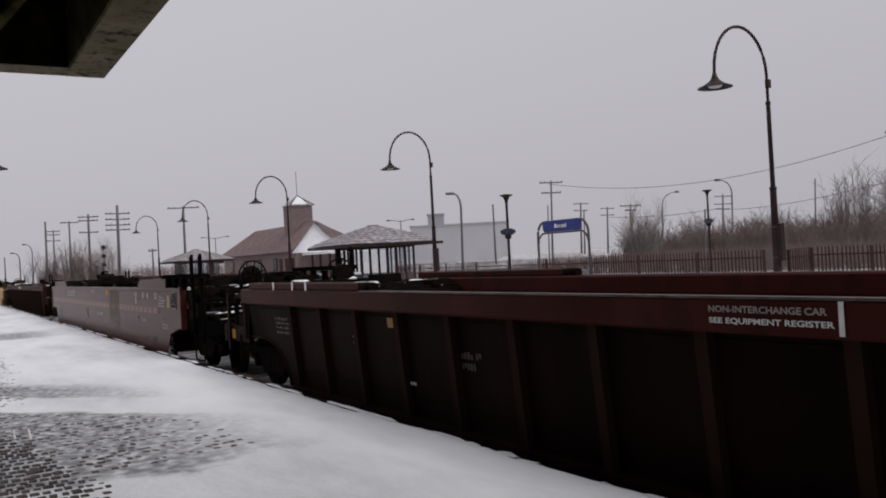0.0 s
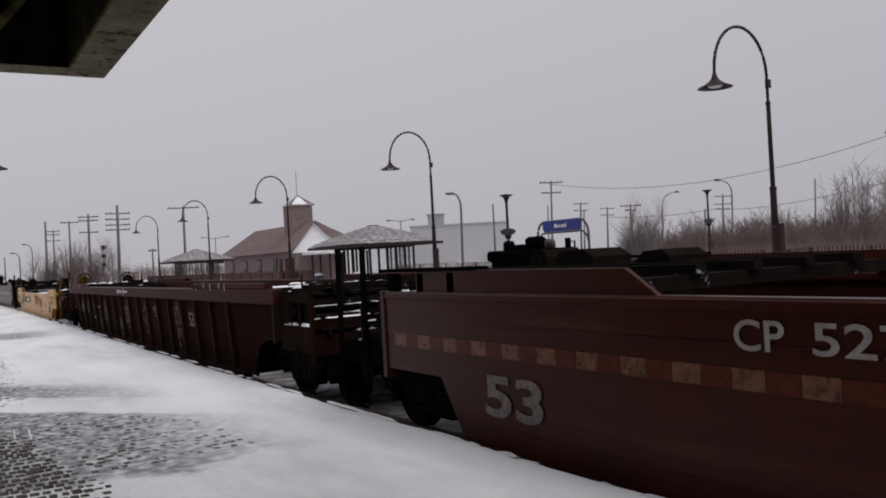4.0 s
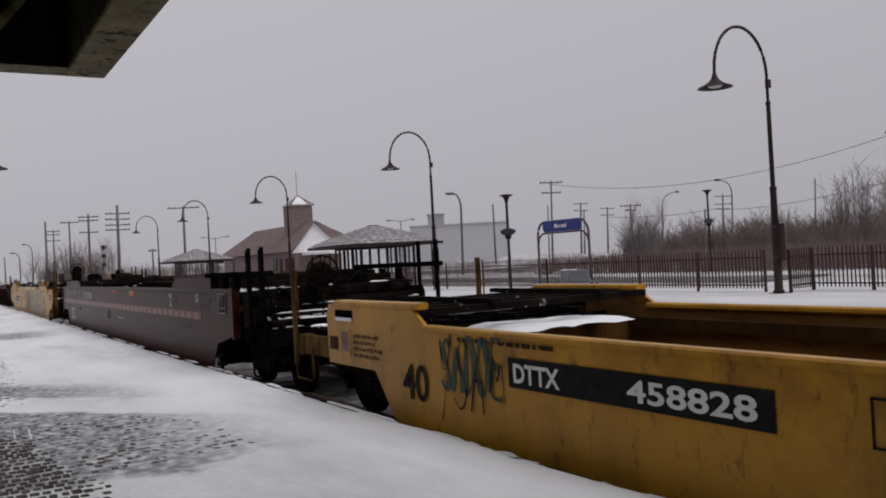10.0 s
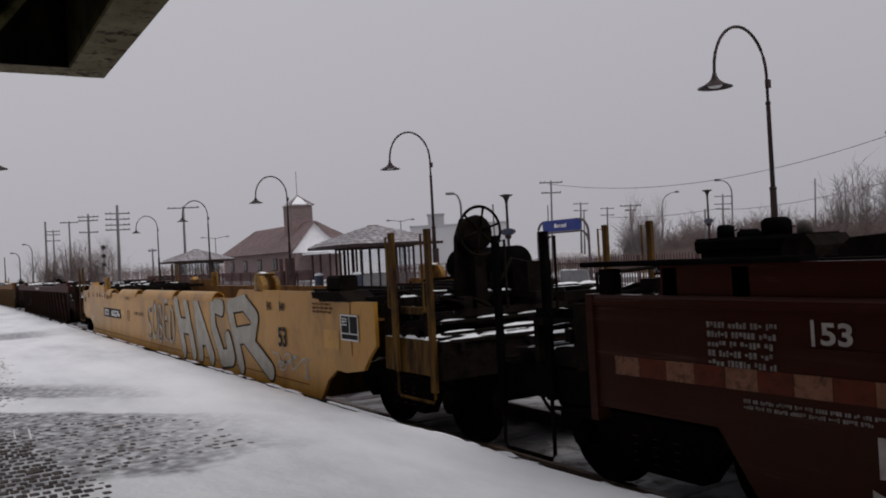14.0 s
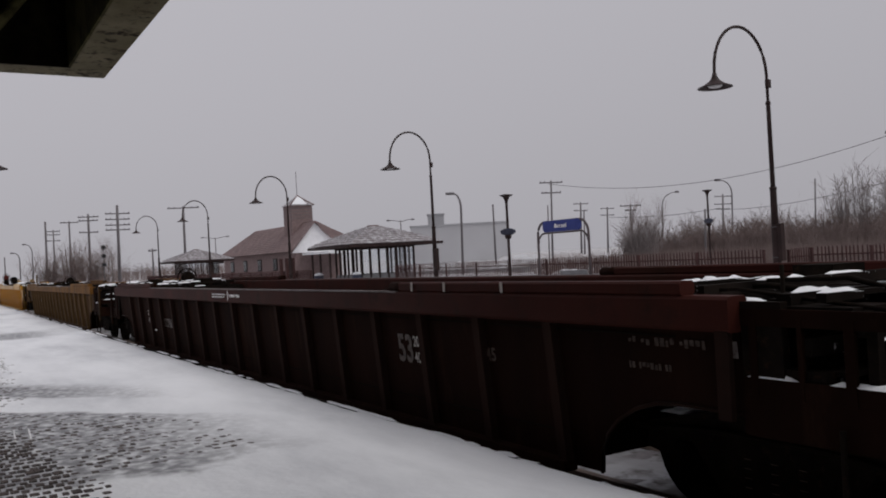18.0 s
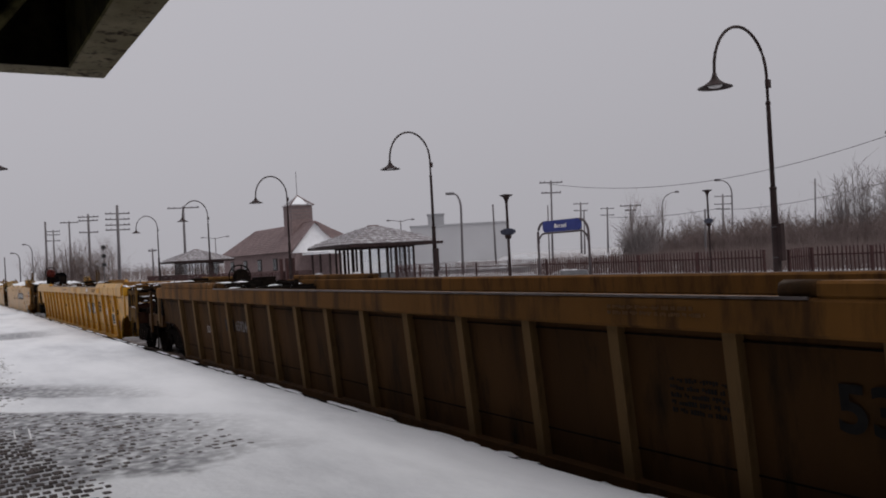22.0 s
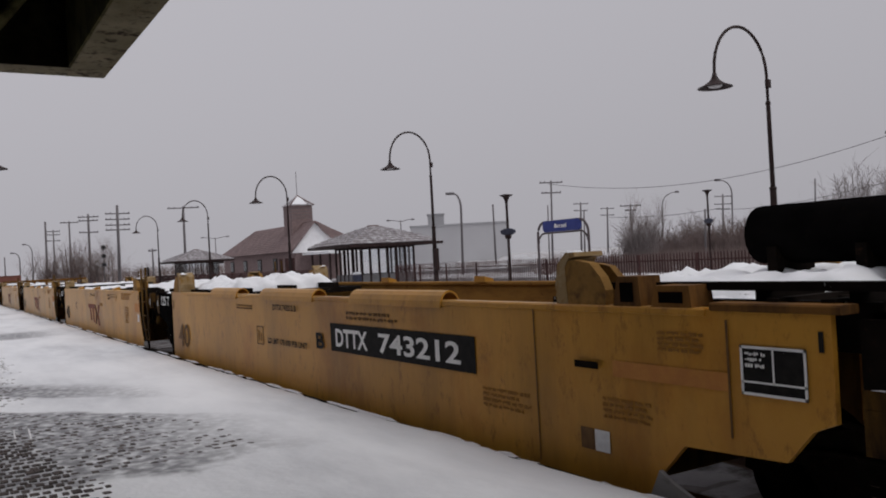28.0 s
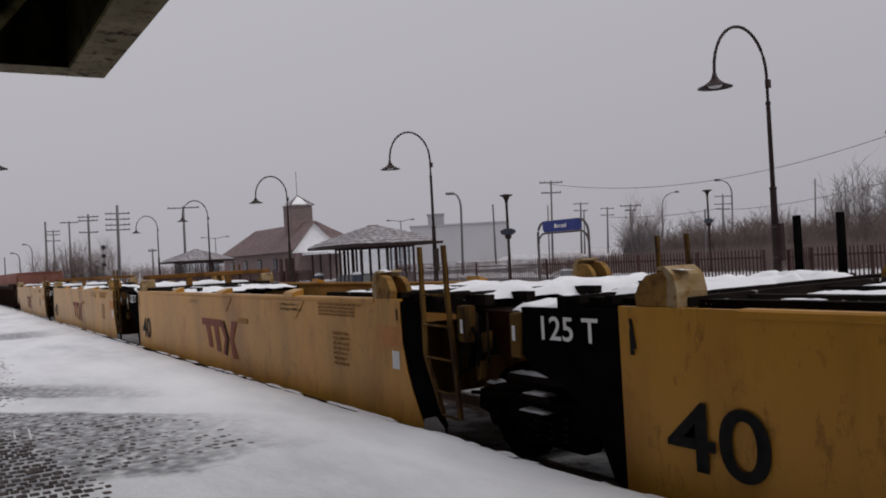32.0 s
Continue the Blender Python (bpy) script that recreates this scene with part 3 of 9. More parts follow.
STROKES = {
    "C": [[(1, .85), (.7, 1), (.3, .9), (.05, .6), (.05, .3), (.3, .05), (.7, 0), (1, .2)]],
    "H": [[(.1, 1), (.15, 0)], [(.85, 1), (.9, -.1)], [(0, .45), (1, .55)]],
    "U": [[(0, 1), (.05, .3), (.3, 0), (.65, .05), (.9, .4), (.95, 1)], [(.95, 1), (1, -.05)]],
    "Y": [[(0, 1), (.2, .55), (.55, .6)], [(.8, 1), (.55, .4), (.3, -.15)]],
    "B": [[(.1, 0), (.1, 1), (.6, 1), (.8, .8), (.6, .55), (.15, .5), (.75, .4), (.9, .2), (.6, 0), (.1, .05)]],
    "R": [[(.1, 0), (.1, 1), (.6, 1), (.85, .8), (.6, .55), (.15, .5), (1, -.1)]],
    "A": [[(0, 0), (.45, 1), (.9, 0)], [(.1, .4), (.85, .4)]],
    "S": [[(.9, .85), (.5, 1), (.1, .8), (.3, .55), (.8, .4), (.8, .1), (.4, 0), (0, .15)]],
    "T": [[(0, 1), (1, .95)], [(.5, 1), (.45, 0)]],
    "O": [[(.5, 1), (.1, .75), (.05, .3), (.4, 0), (.85, .2), (.95, .7), (.6, 1), (.5, 1)]],
    "E": [[(.9, 1), (.1, 1), (.05, .5), (.7, .5)], [(.05, .5), (.1, 0), (.95, 0)]],
    "P": [[(.1, -.1), (.1, 1), (.7, .95), (.85, .7), (.6, .5), (.1, .5)]],
    "D": [[(.1, 0), (.1, 1), (.6, .95), (.95, .5), (.6, .05), (.1, 0)]],
    "1": [[(.3, .8), (.55, 1), (.5, 0)]],
    "9": [[(.8, .6), (.4, .5), (.1, .75), (.4, 1), (.8, .9), (.75, 0)]],
    "~": [[(0, .3), (.25, .9), (.45, .35), (.7, .8), (1, .2)]],
    "=": [[(0, .4), (.5, .75), (1, .45)], [(.1, .05), (.6, .35), (1, .1)]],
    "3": [[(.1, 1), (.8, .9), (.4, .55), (.9, .3), (.3, 0)]],
    "!": [[(.6, 1), (.4, .3)], [(.35, .1), (.35, 0)]],
}


def tag(car, x0, x1, z0, z1, word, ink, side, r=0.010, lean=0.06, seed=0, out=0.008, label="sprayed handstyle tag", ring_at=None):
    """Sprayed strokes, each one a flat band that swells and thins."""
    rnd = random.Random(seed)
    bm = bmesh.new()
    n = len(word)
    w = (x1 - x0) / n
    layer = 0.0

    def band(pts, thick):
        nonlocal layer
        layer += 0.0003
        for _ in range(2):
            pts = [pts[0]] + [p for a, b in zip(pts, pts[1:]) for p in (a * 0.75 + b * 0.25, a * 0.25 + b * 0.75)] + [pts[-1]]
        last = None
        for i, p in enumerate(pts):
            d = pts[min(i + 1, len(pts) - 1)] - pts[max(i - 1, 0)]
            if d.length < 1e-6:
                continue
            q = Vector((-d.y, d.x)).normalized() * thick * (0.75 + 0.35 * math.sin(0.6 * i + seed))
            pair = [bm.verts.new((v.x, side.at(v.y) - out - layer, v.y)) for v in (p - q, p + q)]
            if last:
                bm.faces.new((last[0], pair[0], pair[1], last[1]))
            last = pair
    for i, ch in enumerate(word):
        for st in STROKES.get(ch, ()):
            h = (z1 - z0) * rnd.uniform(0.85, 1.0)
            lift = rnd.uniform(0, 0.12) * (z1 - z0)
            band([Vector((x0 + w * (i + 0.08 + 0.84 * u) + lean * v * (z1 - z0) + rnd.gauss(0, 0.02) * w, z0 + lift + h * v)) for u, v in st], r)
    if ring_at:
        cx, cz, rx, rz = ring_at
        band([Vector((cx + rx * math.cos(k * math.pi / 5), cz + rz * math.sin(k * math.pi / 5))) for k in range(11)], r)
    return part("graffiti", bm, ink, car, label)


def logo(car, x0, x1, z0, z1, ink, side, label="slanted bar emblem in faded red"):
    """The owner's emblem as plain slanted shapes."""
    w, h = x1 - x0, z1 - z0
    X = lambda u: x0 + w * u
    Z = lambda v: z0 + h * v
    poly(car, "emblem_bar", [(X(0), Z(0.80)), (X(0.56), Z(0.80)), (X(0.60), Z(1)), (X(0), Z(1))], ink, side, label=label)
    poly(car, "emblem_stroke", [(X(0.20), Z(0.18)), (X(0.31), Z(0.18)), (X(0.24), Z(0.80)), (X(0.11), Z(0.80))], ink, side, label=label)
    poly(car, "emblem_stroke", [(X(0.43), Z(0.10)), (X(0.545), Z(0.10)), (X(0.48), Z(0.80)), (X(0.355), Z(0.80))], ink, side, label=label)
    poly(car, "emblem_stroke", [(X(0.565), Z(0.80)), (X(0.605), Z(0.95)), (X(0.715), Z(0.52)), (X(0.655), Z(0.06)), (X(0.595), Z(0.06)), (X(0.655), Z(0.50))], ink, side, label=label)
    poly(car, "emblem_stroke", [(X(0.855), Z(1)), (X(1), Z(1)), (X(0.875), Z(0.50)), (X(1), Z(0.0)), (X(0.86), Z(0.0)), (X(0.795), Z(0.50))], ink, side, label=label)
    poly(car, "emblem_stroke", [(X(0.625), Z(0.98)), (X(0.662), Z(0.98)), (X(0.770), Z(0.51)), (X(0.712), Z(0.04)), (X(0.675), Z(0.04)), (X(0.735), Z(0.51))], BLACK_INK, side, 0.008, "black chevron")


def placard(car, x0, x1, z0, z1, side, ink=None):
    ink = ink or WHITE_INK
    plate(car, "placard", x0, x1, z0, z1, BLACK_INK, side, 0.006, "black stencil panel with white borders")
    w, h, b = x1 - x0, z1 - z0, 0.016
    bm = bmesh.new()
    for a in ((x0, x1, z0, z0 + b), (x0, x1, z1 - b, z1), (x0, x0 + b, z0, z1), (x1 - b, x1, z0, z1), (x0 + w * 0.5, x0 + w * 0.5 + b * 0.7, z0 + h * 0.25, z1), (x0, x1, z0 + h * 0.25, z0 + h * 0.25 + b * 0.7)):
        prism(bm, [(a[0], a[2]), (a[1], a[2]), (a[1], a[3]), (a[0], a[3])], "y", -0.003, 0.0, lambda q: (q[0], side.at(q[2]) - 0.010 + q[1], q[2]))
    part("placard_border", bm, ink, car, "white painted border lines")
    bars(car, x0 + w * 0.08, x0 + w * 0.42, z0 + h * 0.55, z0 + h * 0.9, 3, ink, Side(side.at(z0) - 0.006), 3)


def ring(car, x, z, r, ink, side):
    bm = bmesh.new()
    torus(bm, (x, side.at(z) - 0.008, z), r, 0.010, "y", 20, 4)
    part("round_mark", bm, ink, car, "round stencil mark")


def frame_mark(car, x0, x1, z0, z1, ink, side, filled=True):
    bm = bmesh.new()
    b = 0.014
    for a in ((x0, x1, z0, z0 + b), (x0, x1, z1 - b, z1), (x0, x0 + b, z0, z1), (x1 - b, x1, z0, z1), (x0 + 0.08, x0 + 0.1, z0 + 0.05, z1 - 0.06), (x1 - 0.1, x1 - 0.08, z0 + 0.05, z1 - 0.1))[:6 if filled else 4]:
        prism(bm, [(a[0], a[2]), (a[1], a[2]), (a[1], a[3]), (a[0], a[3])], "y", -0.003, 0.0, lambda q: (q[0], side.at(q[2]) - 0.006 + q[1], q[2]))
    part("square_mark", bm, ink, car, "square stencil outline")


def wheelset_mesh():
    bm = bmesh.new()
    for s in (-1, 1):
        y = s * 0.72
        lathe(bm, [(0.10, y - 0.08 * s), (0.14, y - 0.06 * s), (0.16, y - 0.02 * s), (0.38, y - 0.01 * s), (0.40, y - 0.07 * s), (WHEEL_R + 0.028, y - 0.07 * s), (WHEEL_R + 0.022, y - 0.045 * s), (WHEEL_R + 0.002, y - 0.03 * s), (WHEEL_R, y + 0.06 * s), (0.40, y + 0.06 * s), (0.38, y + 0.02 * s), (0.16, y + 0.03 * s), (0.14, y + 0.09 * s), (0.10, y + 0.10 * s)], 28, (0, 0, 0), "y")
        for k in range(6):
            a = math.pi * k / 3
            lathe(bm, [(0.02, y + 0.03 * s), (0.02, y + 0.045 * s)], 6, (0.27 * math.cos(a), 0, 0.27 * math.sin(a)), "y")
    lathe(bm, [(0.075, -1.02), (0.075, 1.02)], 12, (0, 0, 0), "y")
    for s in (-1, 1):
        lathe(bm, [(0.11, s * 0.93), (0.11, s * 1.05), (0.06, s * 1.07)], 12, (0, 0, 0), "y")
    return mesh_of("wheelset", bm, STEEL)


def side_frame_mesh():
    bm = bmesh.new()
    w = 0.85
    pts = [(-w - 0.22, 0.46), (-w - 0.2, 0.64), (-w + 0.1, 0.72), (-0.35, 0.80), (0.35, 0.80), (w - 0.1, 0.72), (w + 0.2, 0.64), (w + 0.22, 0.46), (w + 0.02, 0.42), (w - 0.05, 0.55), (w - 0.2, 0.55), (0.42, 0.26), (-0.42, 0.26), (-w + 0.2, 0.55), (-w + 0.05, 0.55), (-w - 0.02, 0.42)]
    prism(bm, pts, "y", -0.08, 0.08)
    return mesh_of("side_frame", bm, STEEL)


def spring_mesh():
    bm = bmesh.new()
    lathe(bm, [(0.075, 0.30), (0.085, 0.33), (0.07, 0.36), (0.085, 0.39), (0.07, 0.42), (0.085, 0.45), (0.07, 0.48), (0.085, 0.51), (0.07, 0.54)], 10)
    return mesh_of("spring", bm, RAILSTEEL)


def bolster_mesh():
    bm = bmesh.new()
    prism(bm, [(-1.05, 0.50), (1.05, 0.50), (1.05, 0.64), (0.4, 0.74), (-0.4, 0.74), (-1.05, 0.64)], "x", -0.19, 0.19)
    lathe(bm, [(0.22, 0.72), (0.22, 0.80), (0.18, 0.81)], 14)
    return mesh_of("truck", bm, STEEL)


WHEELSET, SIDEFRAME, SPRING, BOLSTER = wheelset_mesh(), side_frame_mesh(), spring_mesh(), bolster_mesh()


def truck(car, x):
    t = piece("truck", BOLSTER, car, pose(x, 0, 0), "grimy cast steel truck with two axles")
    for k, z, l in ((-0.78, 0.72, 0.34), (0.74, 0.725, 0.30), (-0.05, 0.80, 0.42), (0.3, 0.27, 0.22)):
        bm = bmesh.new()
        drift(bm, k - l / 2, k + l / 2, -1.075, -0.93, z, 0.04, x + k, 12, 5)
        part("snow_patch", bm, SNOW, t, "snow lying on the truck frame")
    bm = bmesh.new()
    tube(bm, [(-1.15, -1.10, 0.60), (-0.4, -1.12, 0.66), (0.4, -1.12, 0.66), (1.15, -1.10, 0.56)], 0.02, 5)
    part("brake_rod", bm, STEEL, t)
    for s in (-1, 1):
        piece("side_frame", SIDEFRAME, t, pose(0, s * 1.0, 0))
        for k in (-0.2, 0.0, 0.2):
            piece("spring", SPRING, t, pose(k, s * 1.0, 0))
        WHEELSETS.append((piece("wheelset", WHEELSET, t, pose(0.85 * s, 0, WHEEL_R), "dark steel wheels on an axle"), 0.85 * s))
    return t


def brake_wheel(car, x, y, z, foot, paint, s=1):
    bm = bmesh.new()
    torus(bm, (x, y, z), 0.25, 0.016, "x", 28, 6)
    rim = part("brake_wheel", bm, STEEL, car, "spoked steel hand brake wheel")
    for k in range(6):
        a = math.pi * k / 3 + 0.3
        bm = bmesh.new()
        tube(bm, [(x, y + 0.04 * math.cos(a), z + 0.04 * math.sin(a)), (x, y + 0.245 * math.cos(a), z + 0.245 * math.sin(a))], 0.013, 5)
        part("spoke", bm, STEEL, rim)
    bm = bmesh.new()
    lathe(bm, [(0.05, x - 0.20 * s), (0.17, x - 0.18 * s), (0.19, x - 0.06 * s), (0.15, x - 0.03 * s), (0.05, x - 0.01 * s)], 16, (0, y, z - 0.02), "x")
    part("brake_gear_housing", bm, paint, car)
    bm = bmesh.new()
    prism(bm, [(y - 0.20, foot), (y + 0.20, foot), (y + 0.16, z - 0.05), (y + 0.08, z + 0.14), (y - 0.08, z + 0.14), (y - 0.16, z - 0.05)], "x", *sorted((x - 0.26 * s, x - 0.19 * s)))
    bx(bm, *sorted((x - 0.20 * s, x - 0.05 * s)), y - 0.05, y + 0.05, foot, z - 0.15)
    part("brake_stand", bm, STEEL if paint is RED_GEAR else paint, car)


def end_gear(car, s, a, paint, dark, posts, brake=None, tank=None, seed=0, deck=1.12, gap=1.75, brake_paint=None, stand=(0.22, 0.92), step_z=None, post_w=0.04, sill_paint=None, rail=True, panel=None):
    """Deck, sill, walkway, posts, steps, coupler and hoses at one end; s is 1 at the leading end, -1 at the trailing end."""
    rnd = random.Random(seed)
    wz = deck - 0.06 if step_z is None else step_z
    sill = max(stand)
    bar = OCHRE_DARK if paint is END_YELLOW and deck > 1.4 else DECK
    grip = END_YELLOW if paint is END_YELLOW else dark

    def b(bm, x0, x1, *q):
        bx(bm, min(s * x0, s * x1), max(s * x0, s * x1), *q)

    def one(name, material, x0, x1, *q, label=""):
        bm = bmesh.new()
        b(bm, x0, x1, *q)
        part(name, bm, material, car, label)

    def pipe(name, material, r, *pts):
        bm = bmesh.new()
        tube(bm, [(s * p[0], p[1], p[2]) for p in pts], r, 6)
        part(name, bm, material, car)
    one("end_deck", DECK, a - 1.75, a + 0.02, -1.30, 1.30, deck - 0.09, deck, label="dark steel deck over the truck, dusted with snow")
    for i in range(4):
        one("deck_rib", DECK, a - 1.65 + i * 0.45, a - 1.58 + i * 0.45, -1.30, 1.30, deck, deck + 0.05)
    bm = bmesh.new()
    b(bm, a - 0.4, a + 1.30, -0.27, 0.27, 0.66, 0.98)
    prism(bm, [(s * (a - 0.4), 0.98), (s * (a + 0.7), 0.98), (s * (a + 0.2), deck), (s * (a - 0.4), deck)], "y", -0.2, 0.2)
    part("centre_sill", bm, dark, car)
    one("end_sill", STEEL if panel and not panel[2] else UMBER_DARK if panel else sill_paint or paint, a + 1.06, a + 1.20, -1.42, 1.42, 0.74, 1.00)
    for y in (-1.365, 1.365):
        one("corner_beam", sill_paint or paint, a + 0.02, a + 1.06, y - 0.04, y + 0.04, 0.76, 1.00)
        one("gusset", dark, a + 0.02, a + 0.30, y - 0.03, y + 0.03, 0.98, deck + 0.1)
    for i in range(6):
        one("walkway_slat", DECK, a + 0.56 + i * 0.115, a + 0.63 + i * 0.115, -1.30, 1.30, wz, wz + 0.03, label="walkway slat dusted with snow")
    for y in (-1.2, -0.4, 0.4, 1.2):
        one("walkway_bearer", STEEL, a + 0.05, a + 1.24, y - 0.025, y + 0.025, wz - 0.08, wz)
    for y in (-0.9, 0.0, 0.9):
        one("deck_beam", bar, a - 1.7, a + 0.9, y - 0.05, y + 0.05, deck + 0.05, deck + 0.12)
    one("cross_beam", bar, a + 0.2, a + 0.3, -1.3, 1.3, deck + 0.02, deck + 0.14)
    one("cross_beam", STEEL, a + 0.45, a + 0.52, -1.25, 1.25, 0.98, min(deck - 0.06, 1.08))
    pipe("brake_pipe", STEEL, 0.022, (a - 1.2, -1.22, 0.92), (a - 0.2, -1.25, 0.88), (a + 0.5, -1.15, 0.70), (a + 1.2, -0.5, 0.62))
    pipe("brake_rod", STEEL, 0.018, (a - 1.0, -0.6, deck + 0.16), (a + 0.3, -0.75, deck + 0.20), (a + 1.0, -0.7, deck + 0.02))
    pipe("brake_rod", STEEL, 0.014, (a + 0.1, -1.1, deck + 0.3), (a + 0.1, -1.1, 0.7), (a + 0.7, -1.0, 0.55))
    if rail:
        pipe("safety_rail", STEEL, 0.018, (a + 0.35, -1.1, deck), (a + 0.35, -1.1, deck + 0.30), (a + 0.35, -0.3, deck + 0.33), (a + 0.35, -0.3, deck))
    if step_z is not None:
        for x, z, h in ((a + 0.12, deck - 0.12, 0.12), (a + 0.42, deck - 0.20, 0.10), (a + 0.75, deck - 0.08, 0.07), (a + 0.30, step_z - 0.02, 0.07), (a - 0.45, deck + 0.05, 0.06)):
            one("cross_beam", bar, x - 0.035, x + 0.035, -1.36, 1.36, z, z + h)
        for y in (-1.33, 1.33):
            one("deck_rail", paint, a - 0.05, a + 0.80, y - 0.03, y + 0.03, deck - 0.02, deck + 0.05)
            one("brace", dark, a + 0.78, a + 0.84, y - 0.03, y + 0.03, 0.98, deck)
            one("valve_cover", dark, a + 0.1 + 0.3 * rnd.random(), a + 0.55, y - 0.05, y + 0.05, 1.02, 1.02 + 0.2 * rnd.random() + 0.05)
        for k in range(4):
            y = rnd.uniform(-1.3, -0.2)
            pipe("air_pipe", STEEL, rnd.uniform(0.012, 0.024), (a - 1.2, y, deck - rnd.uniform(-0.1, 0.3)), (a + 0.1, y + 0.1, deck - rnd.uniform(0, 0.3)), (a + 0.2, y, 0.9), (a + 1.0, y - 0.1, 0.85 + 0.2 * rnd.random()))
            x = rnd.uniform(a - 0.8, a + 1.0)
            pipe("brake_lever", dark, 0.02, (x, y, 0.75), (x + 0.1, y, deck + 0.1 * rnd.random()))
    one("valve_box", STEEL, a - 0.9, a - 0.55, 0.35, 0.75, deck, deck + 0.24)
    one("bell_crank", STEEL, a + 0.55, a + 0.75, -0.95, -0.75, 0.86, deck + 0.12)
    for y in (-1.44, 1.44):
        for x in [a + q for q in stand]:
            one("corner_post", paint, x - post_w, x + post_w, y - 0.02, y + 0.02, 0.76 if x < a + 0.6 else 0.62, posts)
            xx = x - 0.13
            pipe("grab_rail", grip, 0.013, (x, y, posts - 0.06), (xx, y, posts - 0.04), (xx, y, deck + 0.05), (x, y, deck + 0.02))
        k1 = a + max(stand)
        k0 = a + min(stand) if len(stand) > 1 else k1 - 0.55
        foot = 0.30 if grip is not END_YELLOW else 0.52 if len(stand) > 1 else 0.44
        pipe("step", grip, 0.017, (k0, y, 0.88), (k0, y, foot + 0.04), (k0 + 0.04, y, foot), (k1 - 0.04, y, foot), (k1, y, foot + 0.04), (k1, y, 0.88))
    bm = bmesh.new()
    b(bm, a + 1.25, a + gap - 0.22, -0.07, 0.07, 0.70, 0.88)
    lathe(bm, [(0.10, 0.64), (0.13, 0.68), (0.13, 0.92), (0.10, 0.96)], 10, (s * (a + gap - 0.13), 0.06 * s, 0))
    b(bm, a + gap - 0.20, a + gap + 0.02, -0.16, -0.06, 0.66, 0.94)
    part("coupler", bm, STEEL, car, "cast steel knuckle coupler")
    pipe("brake_hose", BLACK_PAINT, 0.019, *[(a + 1.1 + 0.11 * i, -0.35 - 0.02 * i, 0.72 - 0.40 * math.sin(math.pi * min(1, i / 7) * 0.62)) for i in range(7)])
    pipe("uncoupling_lever", dark, 0.014, (a + 1.16, -1.2, 0.92), (a + 1.20, -0.6, 0.88), (a + 1.20, -0.2, 0.95))
    tops = []
    for k in range(5):
        x, z, h = a - 1.35 + 0.48 * k + rnd.uniform(-0.1, 0.1), deck + 0.05 + rnd.uniform(0, 0.07), rnd.uniform(0.04, 0.08)
        y0, y1 = rnd.choice(((-1.30, 1.30), (-1.30, 1.30), (-1.28, 0.3), (-0.6, 1.3)))
        one("cross_beam", bar, x - 0.03, x + 0.03, y0, y1, z, z + h)
        tops.append((x, z + h))
    for k in range(4):
        y, z = rnd.uniform(-1.25, 0.9), deck + rnd.uniform(0.06, 0.16)
        pipe("brake_rod", STEEL, rnd.uniform(0.012, 0.022), (a - 1.5, y, z), (a - 0.2, y + rnd.uniform(-0.1, 0.1), z + 0.04), (a + 0.9, y + rnd.uniform(-0.2, 0.2), z - 0.06))
    bm = bmesh.new()
    x0, y0 = s * (a - 1.4 + 0.9 * rnd.random()), -0.9 + rnd.random()
    drift(bm, min(x0, x0 + s * 0.5), max(x0, x0 + s * 0.5), y0, y0 + 0.35, deck + 0.001, 0.05, seed, 8, 5)
    part("snow_patch", bm, SNOW, car, "thin wind-packed snow")
    for x, z in ((a + 1.04, 1.0), (a + 0.60, wz + 0.03), (a + 0.83, wz + 0.03), (a + 1.06, wz + 0.03), (a - 0.98, deck + 0.05), (a + 0.25, deck + 0.14), *tops):
        y = -1.3
        while y < 1.0:
            w = rnd.uniform(0.15, 0.6)
            if rnd.random() < 0.5:
                bm = bmesh.new()
                xs = sorted((s * (x - 0.032), s * (x + 0.032)))
                drift(bm, xs[0], xs[1], y, min(y + w, 1.3), z + 0.001, rnd.uniform(0.015, 0.04), seed + y, 3, 6)
                part("snow_strip", bm, SNOW, car)
            y += w
    if panel:
        top, low, plated = panel
        for y in (-1.40, 1.40):
            q = sorted((y, y * 0.985))
            one("end_side_panel", sill_paint or paint, a + 0.02, a + 1.10, *q, low, low + 0.24)
            if plated:
                one("end_side_rail", sill_paint or paint, a + 0.02, a + 1.12, *q, top - 0.10, top)
            for k, w in ((0.08, 0.05), (0.40, 0.03), (0.68, 0.06)) if plated else ():
                one("stiffener", sill_paint or paint, a + k, a + k + w, *sorted((y * 1.004, y * 0.985)), low + 0.1, top - 0.05)
            bm = bmesh.new()
            drift(bm, *sorted((s * (a + 0.05), s * (a + 1.0))), *sorted((y, y * 0.95)), low + 0.241, 0.035, seed + y, 20, 4)
            part("snow_strip", bm, SNOW, car)
        if plated:
            one("deck_plate", DECK, a - 1.55, a + 0.70, -1.34, 1.34, top - 0.02, top + 0.012, label="thin steel plate over the end deck")
        for y0, y1 in ((-1.30, -0.55), (-0.35, 0.5), (0.6, 1.3)) if plated else ():
            bm = bmesh.new()
            x0 = a - 1.5 + rnd.uniform(0, 0.5)
            drift(bm, *sorted((s * x0, s * (x0 + rnd.uniform(1.2, 1.7)))), y0, y1, top + 0.013, 0.032, seed + 7 * y0, 26, 14)
            part("snow_patch", bm, SNOW, car, "wind-packed snow on the deck plate")
        lift = 0.34 if plated else 0.24
        one("end_beam", UMBER_DARK if plated else STEEL, a + 1.10, a + 1.18, -1.40, 1.40, low + lift - 0.11, low + lift)
        bm = bmesh.new()
